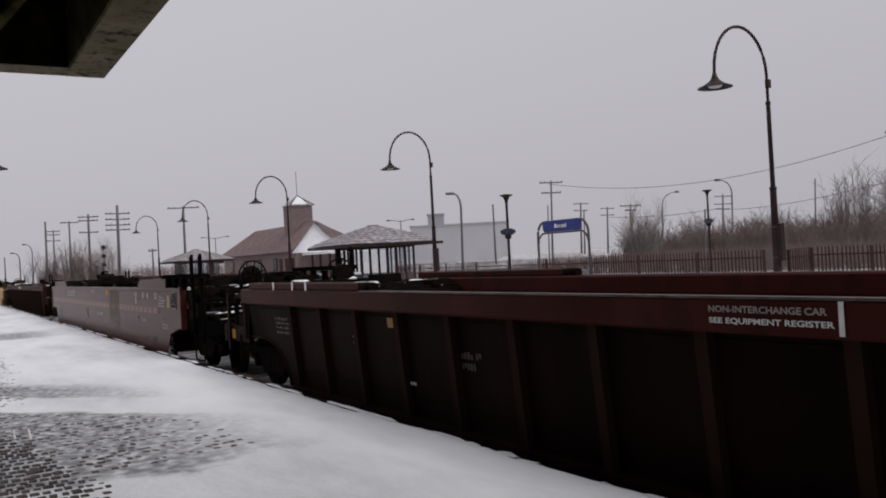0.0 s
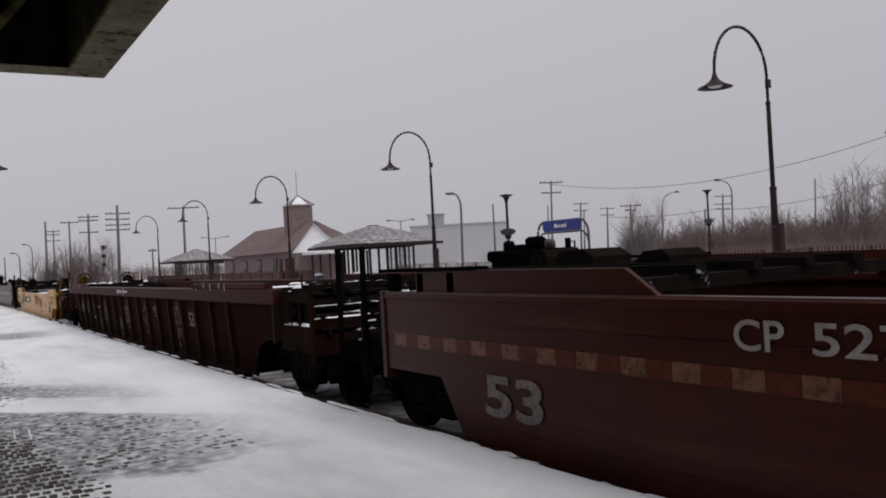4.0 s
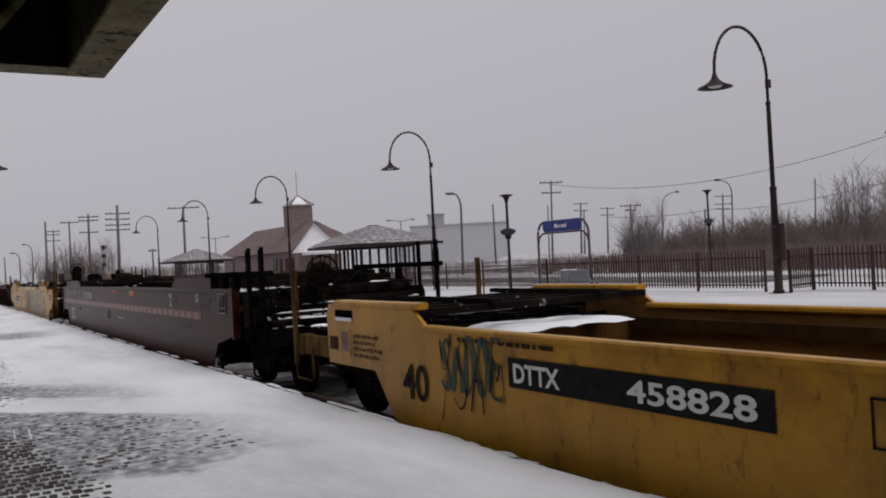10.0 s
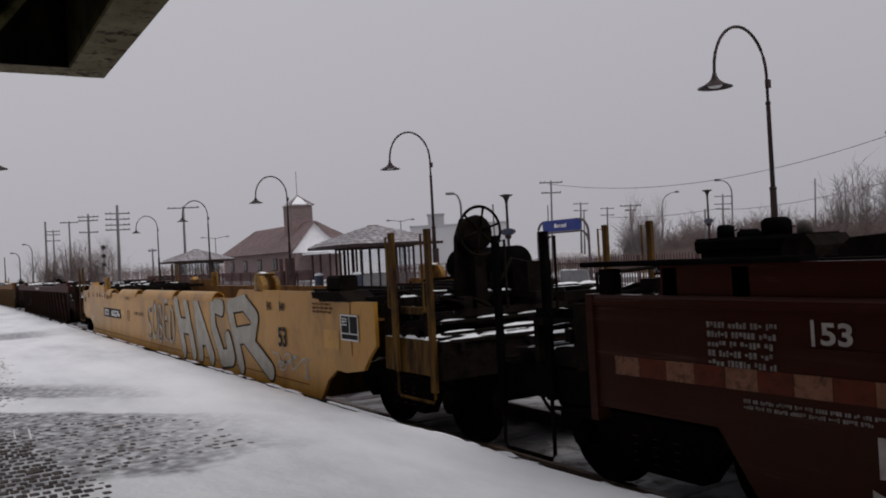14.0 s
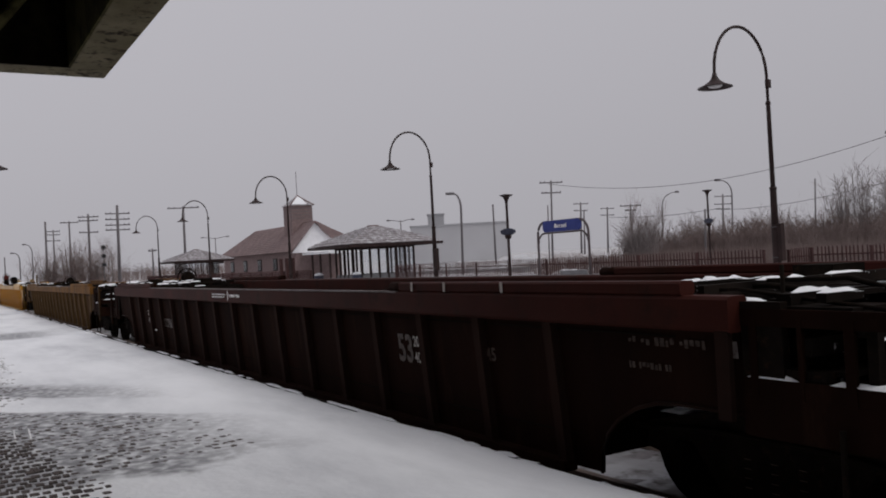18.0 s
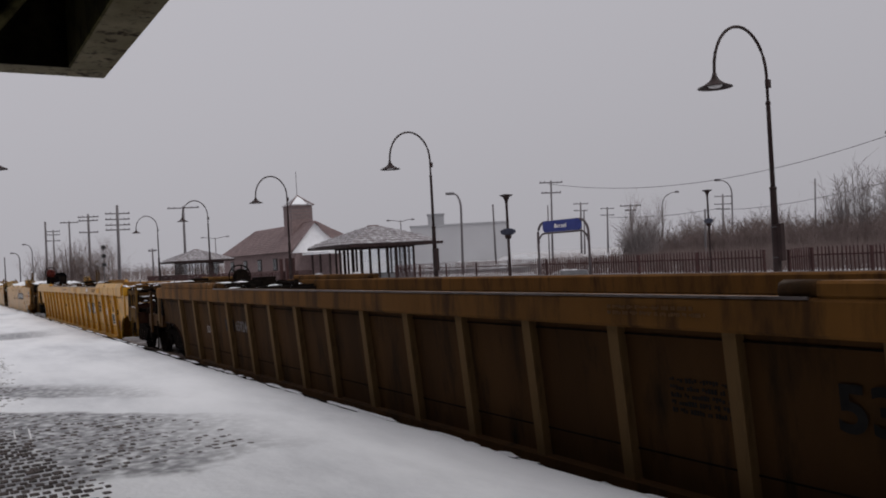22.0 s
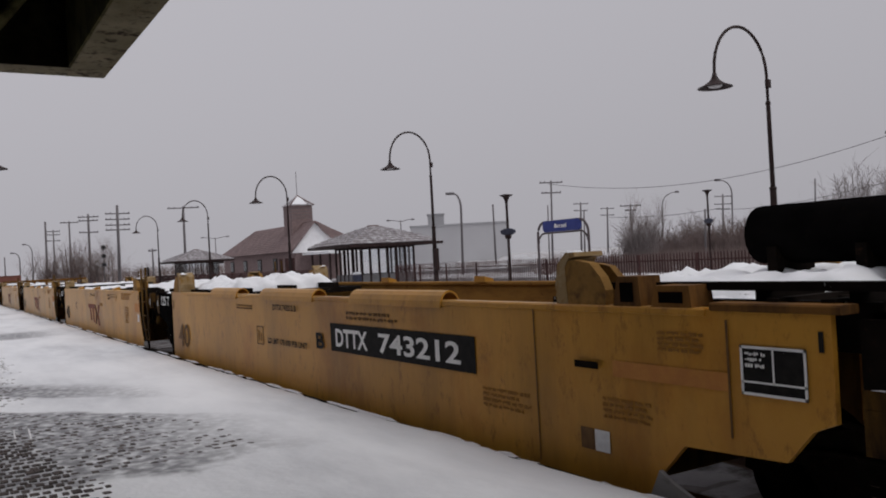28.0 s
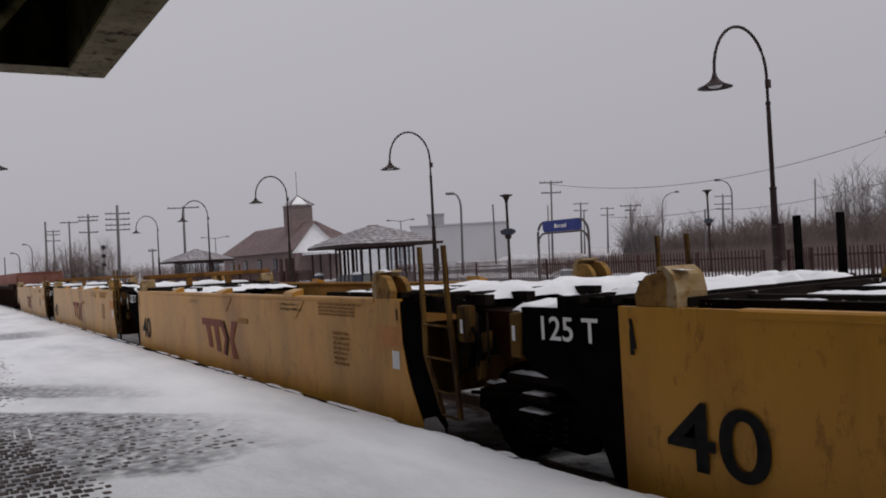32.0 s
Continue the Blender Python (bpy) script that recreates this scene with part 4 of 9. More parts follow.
        drift(bm, *sorted((s * (a + 1.10), s * (a + 1.18))), -1.38, 1.38, low + lift + 0.001, 0.035, seed + 2, 4, 40)
        part("snow_strip", bm, SNOW, car)
    for k in range(5):
        x, z = a + 0.10 + 0.23 * k, (deck - 0.10 - 0.09 * (k % 3) if deck > 1.2 else deck - 0.02 - 0.05 * (k % 3))
        one("cross_tread", DECK, x - 0.05, x + 0.05, -1.28, 1.28, z - 0.03, z)
        y = -1.26
        while y < 1.0:
            w = rnd.uniform(0.5, 1.3)
            if rnd.random() < 0.8:
                bm = bmesh.new()
                drift(bm, *sorted((s * (x - 0.045), s * (x + 0.03))), y, min(y + w, 1.26), z + 0.001, rnd.uniform(0.012, 0.026), seed + y + k, 3, 12)
                part("snow_strip", bm, SNOW, car)
            y += w + 0.1
    if brake:
        brake_wheel(car, s * (a + brake[0]), brake[1], brake[2], deck - 0.05, brake_paint or dark, s)
    if tank:
        bm = bmesh.new()
        x, y, z, r, l = tank
        lathe(bm, [(0.05, s * x - l / 2 - 0.05), (r * 0.8, s * x - l / 2 - 0.03), (r, s * x - l / 2), (r, s * x + l / 2), (r * 0.8, s * x + l / 2 + 0.03), (0.05, s * x + l / 2 + 0.05)], 20, (0, y, z), "x")
        part("air_reservoir", bm, BLACK_PAINT, car, "black cylindrical air tank")
        for k in (-0.3, 0.3):
            one("tank_cradle", STEEL, x + k * l - 0.04, x + k * l + 0.04, y - r, y + r, deck, z - r * 0.4)
        one("brake_valve", STEEL, x + l / 2 + 0.1, x + l / 2 + 0.38, y - 0.16, y + 0.16, deck, z + 0.02)
        pipe("valve_pipe", STEEL, 0.02, (x + l / 2 + 0.2, y, z), (x + l / 2 + 0.3, y - 0.3, z + 0.06), (x + l / 2 + 0.3, y - 0.6, deck + 0.05))


def side_plates(car, outline, paint, side, thick=0.03, lining=None):
    if lining:
        bm = bmesh.new()
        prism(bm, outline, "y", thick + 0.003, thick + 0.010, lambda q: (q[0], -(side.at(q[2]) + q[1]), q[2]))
        part("inner_lining", bm, lining, car, "inner face of the side, darker than its outside")
    for s in (-1, 1):
        bm = bmesh.new()
        prism(bm, outline, "y", 0, thick, lambda q: (q[0], (side.at(q[2]) + q[1]) * -s, q[2]))
        part("side_sheet", bm, paint, car)


def arch(a, c, zb, zc, s, rounded):
    """The lower edge at one end, from the tip inwards, as it clears the truck."""
    if rounded:
        pts = [(s * a, zc)]
        return pts + [(s * (a - c + 0.85 * (1 - math.cos(k * math.pi / 12))), zb + (zc - zb) * math.sin(k * math.pi / 12)) for k in range(6, -1, -1)]
    return [(s * a, zc), (s * (a - c + 0.45), zc), (s * (a - c + 0.12), zb + 0.12), (s * (a - c), zb)]


def well_floor(car, a, paint):
    bm = bmesh.new()
    for i in range(9):
        x = (a - 1.9) * (i / 4 - 1)
        bx(bm, x - 0.12, x + 0.12, -1.3, 1.3, 0.24, 0.34)
    bx(bm, -a + 1.8, a - 1.8, -1.28, -1.0, 0.26, 0.30)
    bx(bm, -a + 1.8, a - 1.8, 1.0, 1.28, 0.26, 0.30)
    part("well_floor", bm, paint, car)
    for s in (-1, 1):
        bm = bmesh.new()
        bx(bm, s * (a - 1.78) - 0.03, s * (a - 1.78) + 0.03, -1.30, 1.30, 0.26, 1.12)
        part("well_bulkhead", bm, paint, car)


def start_car(name, label, centre):
    car = thing(name, label, "railcar", pose(centre, TRACK_Y, RAIL_Z), "railcars of the train")
    TRAIN.append((car, centre))
    return car


def ribbed_car(label, centre, a, sheet, chord, ribs, seed, phase=-0.06):
    car = start_car("well_car", label, centre)
    side = Side(-1.39, 0.09, 1.36)
    low = arch(a, 1.38, 0.25, 0.86, 1, True)
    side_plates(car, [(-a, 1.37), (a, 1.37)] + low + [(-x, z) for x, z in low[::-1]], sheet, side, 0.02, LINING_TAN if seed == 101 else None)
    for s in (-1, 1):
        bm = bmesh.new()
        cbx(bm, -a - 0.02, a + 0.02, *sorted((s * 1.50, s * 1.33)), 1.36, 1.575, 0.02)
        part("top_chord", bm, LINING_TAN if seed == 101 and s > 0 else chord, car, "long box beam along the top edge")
        # Pale strip paints the sky's glint along the beam's top edge.
        bm = bmesh.new()
        bx(bm, -a + 4.1, a - 4.1, *sorted((s * 1.504, s * 1.47)), 1.564, 1.580)
        part("sky_lit_edge", bm, PALE_STEEL, car, "worn top edge painted pale as it catches the sky")
        bm = bmesh.new()
        bx(bm, -a + 1.7, a - 1.7, *sorted((s * 1.40, s * 1.27)), 0.21, 0.29)
        part("bottom_sill", bm, sheet, car)
        for e in (-1, 1):
            if seed == 101 and e > 0:
                for x0, x1 in ((5.84, 6.545), (6.59, 6.995), (7.04, 7.755), (7.80, 8.595), (8.64, 9.55)):
                    bm = bmesh.new()
                    prism(bm, [(s * 1.535, 1.375), (s * 1.540, 1.565), (s * 1.475, 1.675), (s * 1.455, 1.665), (s * 1.515, 1.56), (s * 1.505, 1.375)], "x", x0, x1)
                    part("bent_guide_plate", bm, chord if s < 0 else LINING_TAN, car, "bent guide plate over the top beam")
                # Near-black bar behind the plates paints the shade in their slots.
                bm = bmesh.new()
                bx(bm, 5.88, 9.50, *sorted((s * 1.512, s * 1.40)), 1.38, 1.60)
                part("slot_shade", bm, STEEL, car)
                continue
            bm = bmesh.new()
            cbx(bm, *sorted((e * (a - 4.05), e * (a - 0.35))), *sorted((s * 1.49, s * 1.36)), 1.575, 1.665, 0.015)
            part("raised_guide", bm, chord if seed != 101 or s < 0 else LINING_TAN, car)
            bm = bmesh.new()
            tube(bm, [(e * (a - 4.30), s * 1.42, 1.61), (e * (a - 3.95), s * 1.42, 1.61)], 0.06, 8)
            part("hinge", bm, sheet, car)
    proud, wide = (0.065, 0.062) if seed == 101 else (0.070, 0.050)
    rib = bmesh.new()
    prism(rib, [(-wide, 0.0), (wide, 0.0), (wide, 1.10), (-wide, 1.10)], "y", 0, 1, lambda q: (q[0], (-1.39 - proud + 0.095 * (1 - q[2] / 1.1)) * (1 - q[1]) + (-1.36 + 0.11 * (1 - q[2] / 1.1)) * q[1], q[2] + 0.26))
    rib_me = mesh_of("side_rib", rib, ribs)
    for i in range(-8, 9):
        x = i * 1.0 + phase + (0.16 if seed == 101 and i == 6 else 0)
        if abs(x) < a - 1.45:
            piece("side_rib", rib_me, car, pose(x, 0, 0))
            piece("side_rib", rib_me, car, pose(x, 0, 0, 0, 0, 180))
    for s in (-1, 1):
        for y in (-1.47, 1.47):
            bm = bmesh.new()
            bx(bm, s * (a - 0.05) - 0.05, s * (a - 0.05) + 0.05, y - 0.02, y + 0.02, 0.84, 1.37)
            part("end_stiffener", bm, ribs, car)
    for s in (-1, 1):
        bm = bmesh.new()
        tube(bm, [(x, side.at(z) - 0.01, z) for x, z in arch(a, 1.38, 0.25, 0.86, s, True)], 0.015, 5)
        part("arch_flange", bm, OCHRE if sheet is YELLOW else RIB_UMBER, car, "worn flange round the wheel arch")
    for z, l in ((0.50, 1.6), (1.30, 0.5)):
        plate(car, "seam", -a + l, a - l, z, z + 0.012, OCHRE if sheet is YELLOW else STEEL, side, 0.006, "dark scraped seam along the panels")
    well_floor(car, a, sheet)
    grime = END_YELLOW if sheet is YELLOW else sheet
    end_gear(car, 1, a, grime, STEEL, 1.58, None, None, seed, 1.44, stand=(1.22,), step_z=1.06, rail=False, panel=(1.50, 0.86, True), sill_paint=END_YELLOW if sheet is YELLOW else UMBER_DARK)
    end_gear(car, -1, a, grime, STEEL, 1.50, (1.05, 0.6, 1.71) if seed != 101 else None, None, seed + 5, 1.44, stand=(0.85,), step_z=1.06, rail=False)
    if seed == 11:
        plate(car, "reflector", -a - 0.95, -a - 0.65, 0.80, 0.94, REFLECT_YELLOW, Side(-1.41), 0.004)
    truck(car, a - 0.05)
    truck(car, -a + 0.05)
    return car, side


def smooth_car(label, centre, a, seed, paint):
    car = start_car("well_car", label, centre)
    side = Side(-1.5)
    low = arch(a, 1.55, 0.22, 0.80, 1, False)
    lead = [(a - 0.12, 0.86), (a - 1.06, 0.68), (a - 1.28, 0.40), (a - 1.40, 0.22)]
    top = [(-a, 1.57), (a - 0.12, 1.57)]
    side_plates(car, top + lead + [(-x, z) for x, z in low[::-1]], paint, side, 0.04)
    for y in (-1.46, 1.46):
        for z in (0.34, 0.47):
            bm = bmesh.new()
            tube(bm, [(a - 1.32, y, z), (a - 0.78, y, z + 0.02)], 0.03, 6)
            part("shoe_strut", bm, STEEL, car)
        bm = bmesh.new()
        prism(bm, [(a - 1.42, 0.20), (a - 1.16, 0.24), (a - 1.22, 0.44), (a - 1.34, 0.46)], "y", y - 0.03, y + 0.03)
        part("worn_shoe", bm, CONCRETE, car, "scraped bare metal shoe")
    for s in (-1, 1):
        bm = bmesh.new()
        cbx(bm, -a, a - 0.12, *sorted((s * 1.512, s * 1.38)), 1.49, 1.575, 0.02)
        part("top_chord", bm, paint, car, "long box beam along the top edge")
        for e in (-1, 1):
            bm = bmesh.new()
            near = 0.75 if e < 0 and s < 0 else 0.0
            prism(bm, [(e * (a - 4.15 + 0.4 * near), 1.57), (e * (a - 3.85 + 0.4 * near), 1.755), (e * (a - 1.42 + near), 1.775), (e * (a - 1.42 + near), 1.57)], "y", *sorted((s * 1.47, s * 1.43)))
            part("end_guide", bm, paint, car, "raised container guide panel")
            bm = bmesh.new()
            cbx(bm, *sorted((e * (a - 1.7), e * (a + (1.25 if e > 0 else 0.10)))), *sorted((s * 1.48, s * 1.32)), 1.755 if e > 0 else 1.765, 1.835 if e > 0 else 1.80, 0.01)
            part("guide_rail", bm, BLACK_PAINT, car, "black end rail on short posts")
            for x in (a - 1.3, a - 0.75, a - 0.15):
                bm = bmesh.new()
                bx(bm, e * x - 0.06, e * x + 0.06, *sorted((s * 1.47, s * 1.38)), 1.55, 1.75)
                part("rail_post", bm, BLACK_PAINT, car)
        bm = bmesh.new()
        bx(bm, -a + 1.6, a - 1.6, *sorted((s * 1.45, s * 1.25)), 0.20, 0.27)
        part("bottom_sill", bm, paint, car)
        bm = bmesh.new()
        bx(bm, -a - 0.01, -a + 0.06, *sorted((s * 1.52, s * 1.40)), 0.7, 1.58)
        part("end_stiffener", bm, paint, car)
        bm = bmesh.new()
        bx(bm, a - 0.18, a - 0.11, *sorted((s * 1.52, s * 1.40)), 0.8, 1.60)
        part("end_stiffener", bm, paint, car)
    well_floor(car, a, paint)
    for e in (-1, 1):
        for x in (a - 3.6, a - 2.6, a - 1.5, a - 0.5):
            bm = bmesh.new()
            bx(bm, e * x - 0.06, e * x + 0.06, -1.42, 1.42, 1.58, 1.68)
            part("frame_bar", bm, DECK, car, "dark steel cross bar dusted with snow")
        for y in (-0.9, -0.3, 0.3, 0.9):
            bm = bmesh.new()
            bx(bm, *sorted((e * (a - 3.7), e * (a - 0.1))), y - 0.05, y + 0.05, 1.68, 1.75)
            part("frame_bar", bm, DECK, car, "dark steel bar dusted with snow")
    for x, y, z, w, h in ((-a + 1.2, 0.3, 1.70, 0.6, 0.20), (-a + 2.1, 0.5, 1.70, 0.4, 0.16), (-a + 0.5, 0.4, 1.70, 0.3, 0.22)):
        bm = bmesh.new()
        prism(bm, [(x - w / 2, z), (x + w / 2, z), (x + w / 2, z + h * 0.6), (x + w / 4, z + h), (x - w / 3, z + h * 0.9), (x - w / 2, z + h * 0.5)], "y", y - 0.25, y + 0.25)
        part("brake_cylinder", bm, STEEL, car, "dark brake gear block")
    bm = bmesh.new()
    cbx(bm, -a - 0.55, -a + 0.50, 0.20, 0.70, 1.80, 1.93, 0.03)
    part("brake_chest", bm, BLACK_PAINT, car, "long black brake chest on the end frame")
    for k, (x, r, h) in enumerate(((-a - 0.40, 0.07, 2.04), (-a - 0.15, 0.10, 1.99), (-a + 0.12, 0.12, 2.07), (-a + 0.38, 0.06, 2.03))):
        bm = bmesh.new()
        lathe(bm, [(r, 1.92), (r, h - 0.03), (r * 0.7, h)], 12, (x, 0.42, 0))
        part("valve_dome", bm, PALE_STEEL if k == 3 else BLACK_PAINT, car)
    for y in (0.25, 0.65):
        bm = bmesh.new()
        bx(bm, -a - 0.5, -a + 0.45, y - 0.03, y + 0.03, 1.40, 1.81)
        part("chest_leg", bm, BLACK_PAINT, car)
    end_gear(car, 1, a, BLACK_PAINT, STEEL, 2.18, (1.08, -0.5, 1.76), (a - 0.75, 0.75, 1.66, 0.11, 1.4), seed, 1.40, stand=(0.55, 1.12), step_z=1.08, post_w=0.035)
    end_gear(car, -1, a, BLACK_PAINT, STEEL, 2.05, None, None, seed + 5, 1.40, stand=(0.55, 1.20), step_z=1.08, post_w=0.035)
    rnd = random.Random(seed + 9)
    for k in range(14):
        x, y, z = a + rnd.uniform(-0.1, 1.0), -1.40 + rnd.uniform(0, 0.5), rnd.uniform(0.95, 1.45)
        bm = bmesh.new()
        if k % 2:
            tube(bm, [(x - 0.3, y, z), (x, y - 0.02, z + rnd.uniform(-0.1, 0.05)), (x + 0.25, y, z - rnd.uniform(0, 0.25))], rnd.uniform(0.010, 0.022), 5)
            part("brake_rod", bm, STEEL, car)
        else:
            prism(bm, [(x - 0.12, z), (x + 0.10, z + 0.02), (x + 0.14, z - 0.08), (x - 0.05, z - 0.12)], "y", y, y + 0.05)
            part("bracket_plate", bm, STEEL, car)
    truck(car, a - 0.15)
    truck(car, -a + 0.15)
    for z in (0.46, 1.30):
        plate(car, "seam", -a + 1.7, a - 1.7, z, z + 0.010, paint, side, 0.007, "weld seam along the side")
    # red and cream conspicuity stripe
    n = 76
    for i in range(n):
        x = -a + 0.25 + (2 * a - 2.2) * i / n
        plate(car, "stripe", x, x + (2 * a - 2.2) / n - 0.004, 1.04, 1.165, REFLECT_RED if i % 2 else REFLECT_CREAM, side, 0.004, "red stripe segment" if i % 2 else "cream stripe segment")
    return car, side


def curled_lid(car, x0, x1, y, z, paint):
    """A rolled top edge, open at its ends."""
    bm = bmesh.new()
    pts = [(y - 0.015 + 0.10 - 0.115 * math.cos(k * math.pi / 8), z - 0.02 + 0.155 * math.sin(k * math.pi / 8)) for k in range(0, 8)]
    inner = [(y - 0.015 + 0.10 - 0.098 * math.cos(k * math.pi / 8), z - 0.02 + 0.138 * math.sin(k * math.pi / 8)) for k in range(0, 8)]
    if y > 0:
        pts, inner = [(2 * y - p[0], p[1]) for p in pts], [(2 * y - p[0], p[1]) for p in inner]
    prism(bm, pts + inner[::-1], "x", x0, x1)
    part("rolled_edge", bm, paint, car, "rolled sheet edge on top of the side")


def cone_bracket(car, x, y, z, s, paint, k=1.0):
    """A container guide bracket: a round-topped cheek plate and a worn upright folded over it."""
    bm = bmesh.new()
    cheek = [(0.0, -0.02), (0.46, -0.02), (0.47, 0.12), (0.42, 0.22), (0.30, 0.33), (0.10, 0.36), (0.0, 0.35)]
    prism(bm, [(x + s * k * u, z + k * v) for u, v in cheek], "y", *sorted((y, y * 0.95)))
    prism(bm, [(x + s * k * u * 0.9, z + k * v * 0.9) for u, v in cheek], "y", *sorted((y * 0.86, y * 0.82)))
    part("guide_cheek", bm, paint, car)
    bm = bmesh.new()
    prism(bm, [(x + s * k * u, z + k * v) for u, v in ((0.02, -0.02), (-0.12, -0.02), (-0.13, 0.16), (-0.09, 0.33), (0.02, 0.42), (0.12, 0.42), (0.13, 0.385), (0.05, 0.37), (0.0, 0.30))], "y", *sorted((y * 1.003, y * 0.82)))
    part("guide_bracket", bm, CASTING_WORN, car, "pale worn guide upright")
    bm = bmesh.new()
    drift(bm, x - 0.06, x + 0.10, *sorted((y * 0.98, y * 0.9)), z + 0.40 * k, 0.03, 2, 4, 3)
    part("snow_patch", bm, SNOW, car)


def yellow_low_car(label, centre, a, seed):
    car = start_car("well_car", label, centre)
    side = Side(-1.5)
    low = arch(a, 1.60, 0.22, 0.72, 1, False)
    top = [(-a - 0.26, 1.30), (-a - 0.20, 1.42), (-a + 0.12, 1.44), (-a + 1.75, 1.44), (-a + 2.05, 1.255), (a - 2.36, 1.255), (a - 2.30, 1.395), (a - 0.98, 1.41), (a - 0.88, 1.25), (a - 0.07, 1.28)]
    side_plates(car, top + low + [(-a + 1.45, 0.22), (-a + 1.3, 0.34), (-a + 0.95, 0.74), (-a - 0.24, 0.74)], YELLOW, side, 0.04, RUST_LINING)
    plate(car, "pocket", -a - 0.01, -a + 0.45, 1.24, 1.36, BLACK_PAINT, side, 0.004, "dark pocket in the sheet")
    plate(car, "pocket_snow", -a + 0.0, -a + 0.44, 1.235, 1.275, SNOW, side, 0.008, "snow lodged in the pocket")
    # The recess of the square panel is painted as a darker flat plate.
    plate(car, "patch_plate", -a - 0.19, -a + 0.03, 0.90, 1.05, OCHRE_DARK, side, 0.006, "dark flat plate painted for a recessed square panel")
    plate(car, "patch_plate", -a + 0.14, -a + 0.33, 0.90, 1.12, REFLECT_CREAM, side, 0.006, "pale rectangular placard holder")
    plate(car, "doubler", -a + 0.09, -a + 0.38, 0.86, 1.16, YELLOW, side, 0.004)
    bars(car, -a + 0.45, -a + 1.15, 0.84, 1.12, 4, BROWN_INK, side, 12)
    for s in (-1, 1):
        bm = bmesh.new()
        cbx(bm, -a + 2.0, a - 2.4, *sorted((s * 1.515, s * 1.40)), 1.20, 1.26, 0.015)
        part("top_chord", bm, YELLOW, car, "yellow top edge beam")
        bm = bmesh.new()
        bx(bm, -a + 1.7, a - 1.7, *sorted((s * 1.40, s * 1.32)), 0.98, 1.10)
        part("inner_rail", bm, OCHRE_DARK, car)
        for x0, x1, z in ((-a - 0.02, -a + 1.9, 1.40), (a - 2.28, a - 1.0, 1.36), (a - 0.86, a - 0.05, 1.23)):
            bm = bmesh.new()
            cbx(bm, x0, x1, *sorted((s * 1.51, s * 1.36)), z, z + 0.065, 0.015)
            part("end_flange", bm, YELLOW, car)
        bm = bmesh.new()
        bx(bm, -a + 1.6, a - 1.6, *sorted((s * 1.45, s * 1.25)), 0.20, 0.27)
        part("bottom_sill", bm, YELLOW, car)
    for e in (-1, 1):
        for k in range(5):
            bm = bmesh.new()
            x = e * (a - 0.3 - 0.42 * k)
            bx(bm, x - 0.05, x + 0.05, -1.38, 1.38, 1.34, 1.41)
            part("frame_bar", bm, DECK, car, "dark steel cross bar over the end")
        for y in (-0.7, 0.7):
            bm = bmesh.new()
            bx(bm, *sorted((e * (a - 2.1), e * a)), y - 0.05, y + 0.05, 1.41, 1.46)
            part("frame_bar", bm, DECK, car)
    for e in (-1, 1):
        bm = bmesh.new()
        drift(bm, *sorted((e * (a - 2.35), e * (a - 1.5))), -0.8, 0.9, 1.14, 0.05, seed + e, 16, 12)
        part("snow_drift", bm, SNOW, car, "uneven snow heaped on the end deck")
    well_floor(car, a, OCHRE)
    end_gear(car, 1, a, END_YELLOW, STEEL, 1.88, (1.40, -0.65, 1.74), None, seed, 1.12, 1.75, END_YELLOW, stand=(1.08,), sill_paint=END_YELLOW, panel=(1.40, 0.84, True))
    for x, z0, z1 in ((a - 0.86, 0.78, 1.24), (a - 2.30, 0.30, 1.38), (a - 0.10, 0.74, 1.27)):
        plate(car, "weld_line", x, x + 0.016, z0, z1, OCHRE_DARK, side, 0.006)
    plate(car, "patch_plate", a - 0.77, a - 0.57, 0.90, 1.11, WORN_SILVER, side, 0.006, "pale worn paper plate")
    plate(car, "patch_border", a - 0.79, a - 0.55, 0.88, 1.13, OCHRE, side, 0.004)
    plate(car, "pocket", a - 0.29, a - 0.20, 1.12, 1.22, BLACK_PAINT, side, 0.005, "dark slot in the sheet")
    bars(car, a - 1.6, a - 0.95, 0.86, 1.02, 4, BROWN_INK, side, 14)
    bars(car, a - 2.05, a - 1.65, 0.86, 0.98, 2, BROWN_INK, side, 15)
    end_gear(car, -1, a + 0.2, END_YELLOW, STEEL, 1.86, None, None, seed + 5, 1.12, 1.55, stand=(1.25,))
    truck(car, a - 0.1)
    truck(car, -a + 0.1)
    return car, side


